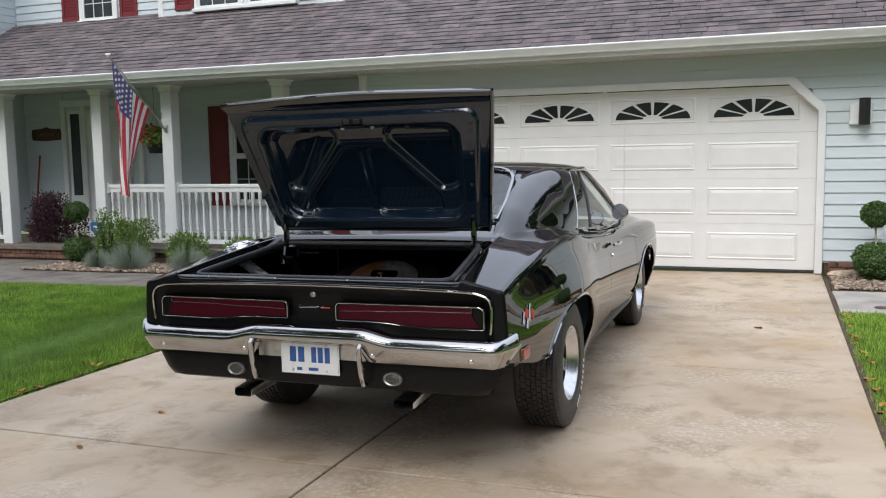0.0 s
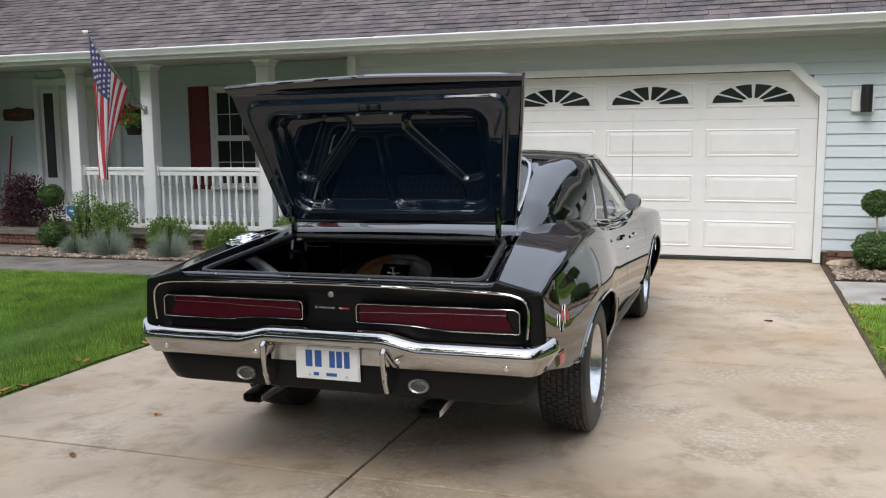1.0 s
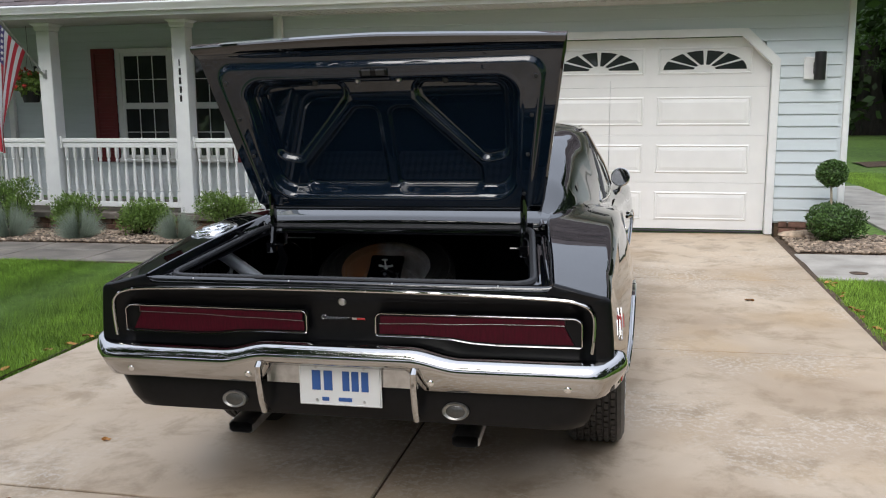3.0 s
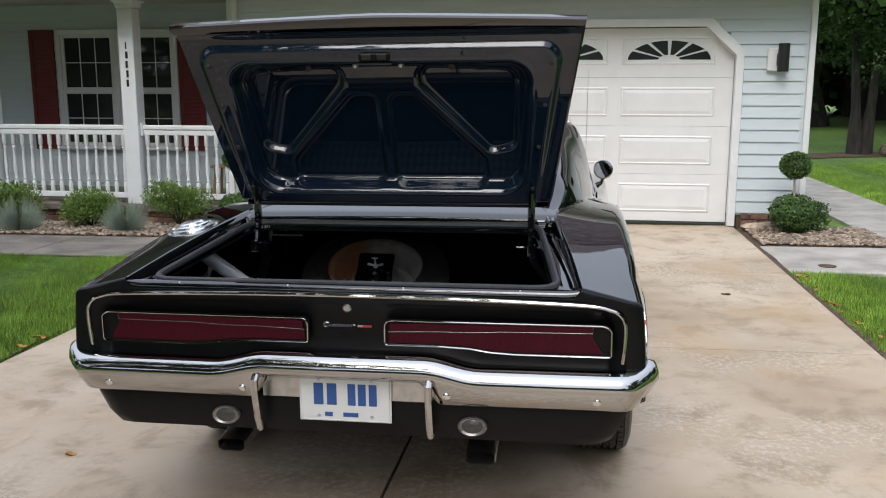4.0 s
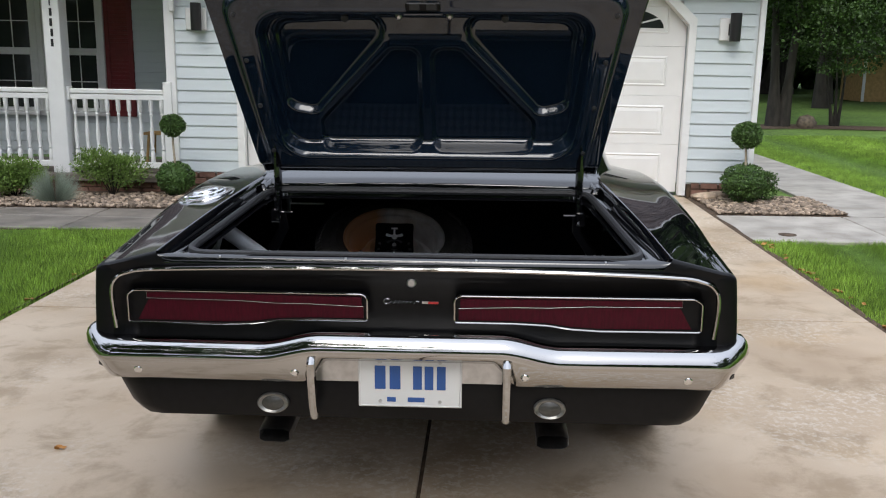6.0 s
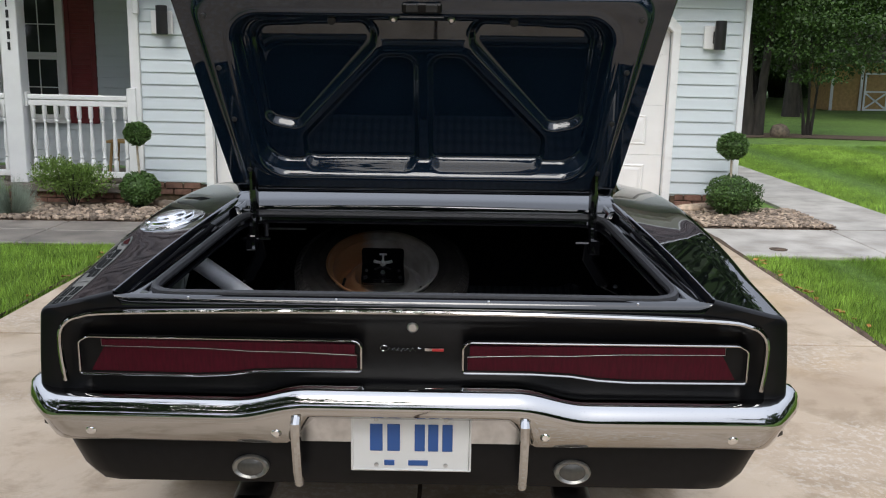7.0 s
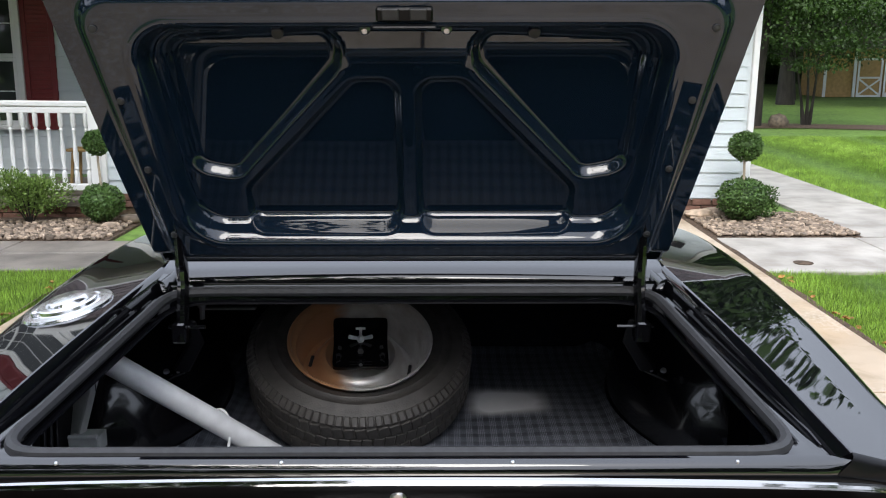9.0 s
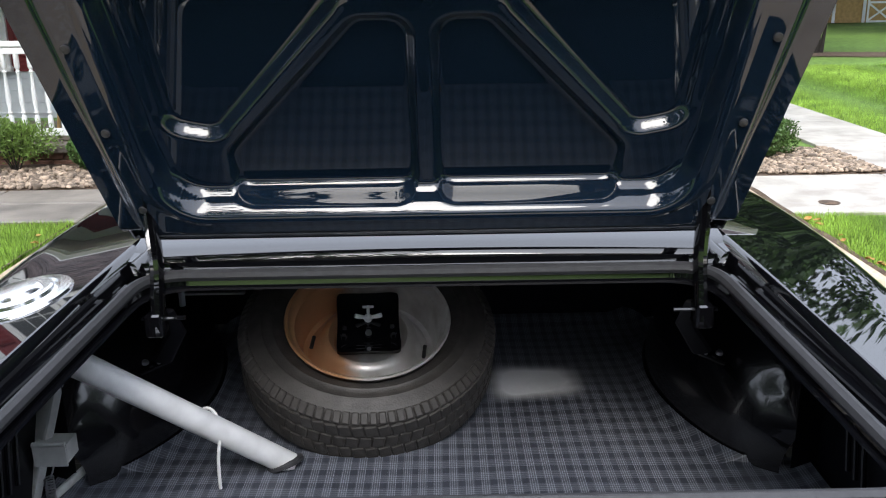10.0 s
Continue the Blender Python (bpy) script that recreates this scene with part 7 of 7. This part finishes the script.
# ---- trees ----
def tree(x, y, h, r, crown_r, crown_z, seed, leaves=9000, leaf=0.22, label="tall broadleaf tree with a dense green crown", stems=1, bare=0.35, name="tree"):
    rs = np.random.RandomState(seed)
    t = thing(name, (x, y, -0.03), label, "tree")
    g = Geo()
    cl = []
    for s in range(stems):
        off = (s - (stems - 1) / 2) * r * 1.7
        lean = rs.uniform(-0.05, 0.05, 2) + np.array([0.06 * (s - (stems - 1) / 2) * 2, 0])
        pts, rad = [], []
        for k in range(9):
            u = k / 8
            pts.append((off + lean[0] * h * u + 0.08 * math.sin(u * 5 + seed), lean[1] * h * u, h * 0.85 * u))
            rad.append(r * (1.0 + 0.9 * math.exp(-u * 22)) * (1 - 0.85 * u))
        g.tube(pts, rad, 12)
        for k in range(9):
            u = rs.uniform(bare, 0.95)
            a = rs.uniform(0, 6.28)
            L = crown_r * rs.uniform(0.5, 1.0) * (1.1 - 0.5 * u)
            b = Vector(pts[int(u * 8)])
            e = b + Vector((L * math.cos(a), L * math.sin(a), L * rs.uniform(0.1, 0.6)))
            m2 = b.lerp(e, 0.5) + Vector((0, 0, -0.1 * L))
            rr = r * (1 - 0.85 * u) * 0.5
            g.tube([tuple(b), tuple(m2), tuple(e)], [rr, rr * 0.6, rr * 0.2], 6)
            cl.append(np.array(e))
            cl.append(np.array(m2))
    g.done("trunk", BARK, t, smooth=50)
    nc = 34
    while len(cl) < nc:
        a, rr = rs.uniform(0, 6.28), crown_r * rs.uniform(0.2, 1) ** 0.6
        cl.append(np.array([rr * math.cos(a), rr * math.sin(a), crown_z + (h - crown_z) * rs.uniform(0, 1) * (1.15 - rr / crown_r * 0.6)]))
    per = leaves // len(cl)
    pp, dd = [], []
    for c in cl:
        cr = crown_r * rs.uniform(0.18, 0.34)
        p, d = ball_points(rs, per, cr * 1.25, cr * 1.25, cr * (0.6 if h > 8 else 0.3), 0.3, 0.1)
        pp.append(p + c)
        dd.append(d * 0.7 + rs.normal(size=d.shape) * 0.6)
    ob = leaf_mesh("crown", np.concatenate(pp), np.concatenate(dd), leaf, TREE_LEAF, t, 0.6, seed)
    return t


tree(5.55, 23.4, 11, 0.115, 4.0, 5.0, 101, 16000, 0.28, "twin-stemmed old tree with lichened bark", stems=2, bare=0.4)
tree(6.95, 23.5, 5.2, 0.035, 3.3, 1.9, 102, 17000, 0.085, "small spreading maple beside a boulder", stems=3, bare=0.3)
tree(11.9, 37.5, 17, 0.21, 6, 4.0, 103, 9000, 0.4)
tree(10.6, 34.0, 16, 0.18, 6, 3.5, 104, 9000, 0.4)
tree(9.0, 42.0, 18, 0.5, 7, 3.0, 105, 9000, 0.45)
tree(16.5, 30.0, 12, 0.3, 5, 3.2, 106, 9000, 0.4)
tree(20.0, 42.0, 18, 0.5, 8, 3.0, 107, 9000, 0.5)
tree(5.0, 48.0, 18, 0.5, 8, 1.0, 108, 9000, 0.5)
tree(14.0, 50.0, 19, 0.5, 9, 2.0, 109, 9000, 0.55)
tree(26.0, 52.0, 19, 0.5, 9, 2.0, 110, 9000, 0.55)
tree(-9.5, -6.0, 15, 0.4, 6.5, 6.0, 111, 9000, 0.5, "tall shade tree on the front lawn")
tree(9.5, -7.0, 13, 0.35, 5.0, 5.0, 112, 7000, 0.5, "tall shade tree on the front lawn")
bo = STONES[2]
ob = Geo().add(bo.v, bo.f, 0, Matrix.Diagonal((0.5, 0.36, 0.4, 1))).done("boulder", ROCK, smooth=60)
ob.location = (6.2, 23.1, 0.12)
tagged(ob, "rounded tan boulder at the edge of the mulch", "boulder")
mb = Geo().grid([[(4.2 + 6.5 * u, 22.2 + 1.6 * w + 0.5 * math.sin(u * 6) + 0.6 * u, -0.012 + 0.03 * math.sin(math.pi * w)) for w in (0, 0.25, 0.5, 0.75, 1)] for u in np.linspace(0, 1, 16)]).done("bed_trees", SOIL, smooth=60)
tagged(mb, "dark mulch bed round the tree trunks", "planting bed", kind="structure")

shed = thing("shed", (16.3, 39.5, 0), "ochre board shed with white cross-braced doors", "shed")
Geo().box((0, 1.5, 1.3), (5.0, 3.0, 2.6)).done("wall", BARNWOOD, shed, smooth=0)
Geo().prism([(-2.8, 2.5), (0, 4.3), (2.8, 2.5)], -0.3, 3.3).done("roof", SHINGLE, shed, smooth=0)
for sx in (-0.15, 1.25):
    dd_ = Geo().box((sx, -0.03, 1.0), (1.3, 0.05, 2.0)).done("door", BARNWOOD, shed, smooth=0)
    for zz in (0.05, 1.0, 1.95):
        Geo().box((sx, -0.07, zz), (1.3, 0.03, 0.1)).done("brace", WHITE, dd_, smooth=0)
    for q in (-1, 1):
        Geo().box((sx + q * 0.6, -0.07, 1.0), (0.1, 0.028, 2.0)).done("brace", WHITE, dd_, smooth=0)
        Geo().box((0, 0, 0), (1.35, 0.026, 0.09), M=pose(sx, -0.072, 0.52, 0, q * 36, 0)).done("brace", WHITE, dd_, smooth=0)
for sx in (-2.5, -0.95, 2.05):
    Geo().box((sx, -0.05, 1.3), (0.14, 0.06, 2.6)).done("corner_board", WHITE, shed, smooth=0)

shed.scale = (0.8, 0.8, 0.8)

# woods closing the view: a deep belt of trunks and foliage
def woods(name, pts, seed, n, leaf, hmin, hmax, label):
    rs = np.random.RandomState(seed)
    r = thing(name, (0, 0, -0.03), label, "woods", kind="stuff")
    g = Geo()
    cc, dd = [], []
    for x, y in pts:
        h = rs.uniform(hmin, hmax)
        g.tube([(x, y, 0), (x + rs.uniform(-0.3, 0.3), y, h * 0.5), (x, y, h * 0.9)], [0.35, 0.24, 0.06], 7)
        for k in range(12):
            c = np.array([x + rs.normal() * 2.2, y + rs.normal() * 1.6, h * rs.uniform(0.08, 1.0)])
            p, d = ball_points(rs, n // (12 * len(pts)) + 1, 2.0, 1.6, 1.3, 0.3, 0.1)
            cc.append(p + c)
            dd.append(d + rs.normal(size=d.shape))
    g.done("trunks", BARK, r)
    leaf_mesh("foliage", np.concatenate(cc), np.concatenate(dd), leaf, TREE_LEAF, r, 0.7, seed)


rs = random.Random(31)
woods("far_woods", [(x, 58 + rs.uniform(-4, 10)) for x in np.arange(-14, 56, 2.6)], 51, 90000, 0.85, 10, 18, "dense green woods closing the far lawn")
woods("street_woods", [(x, -26 + rs.uniform(-5, 4)) for x in list(np.arange(-34, -9, 3.4)) + list(np.arange(3, 34, 3.4))], 52, 42000, 0.7, 6, 10, "tall green trees across the street behind")
woods("street_woods_far", [(x, -42 + rs.uniform(-4, 4)) for x in np.arange(-14, 8, 3.2)], 55, 18000, 0.8, 8, 12, "green trees at the end of the street gap")
woods("side_woods_east", [(22 + rs.uniform(-3, 3), y) for y in np.arange(-20, 22, 4.0)], 53, 16000, 0.75, 6, 9, "green trees beyond the side lawn")
woods("side_woods_west", [(-30 + rs.uniform(-3, 3), y) for y in np.arange(-20, 10, 4.0)], 54, 14000, 0.75, 8, 14, "green trees beyond the front lawn")
road = Geo().box((0, -13, -0.05), (160, 6.5, 0.06)).done("road", mat("asphalt", (0.05, 0.05, 0.052), 0.85, var=0.3, scale=30, bump=0.4, bscale=150), smooth=0)
tagged(road, "dark asphalt street at the end of the driveway", "road", kind="structure")

# nearest shingles, one by one
for q in near:
    g = Geo()
    shingle_geo(g, *q)
    g.done("shingle", SHINGLE, roof, smooth=0, recalc=False)
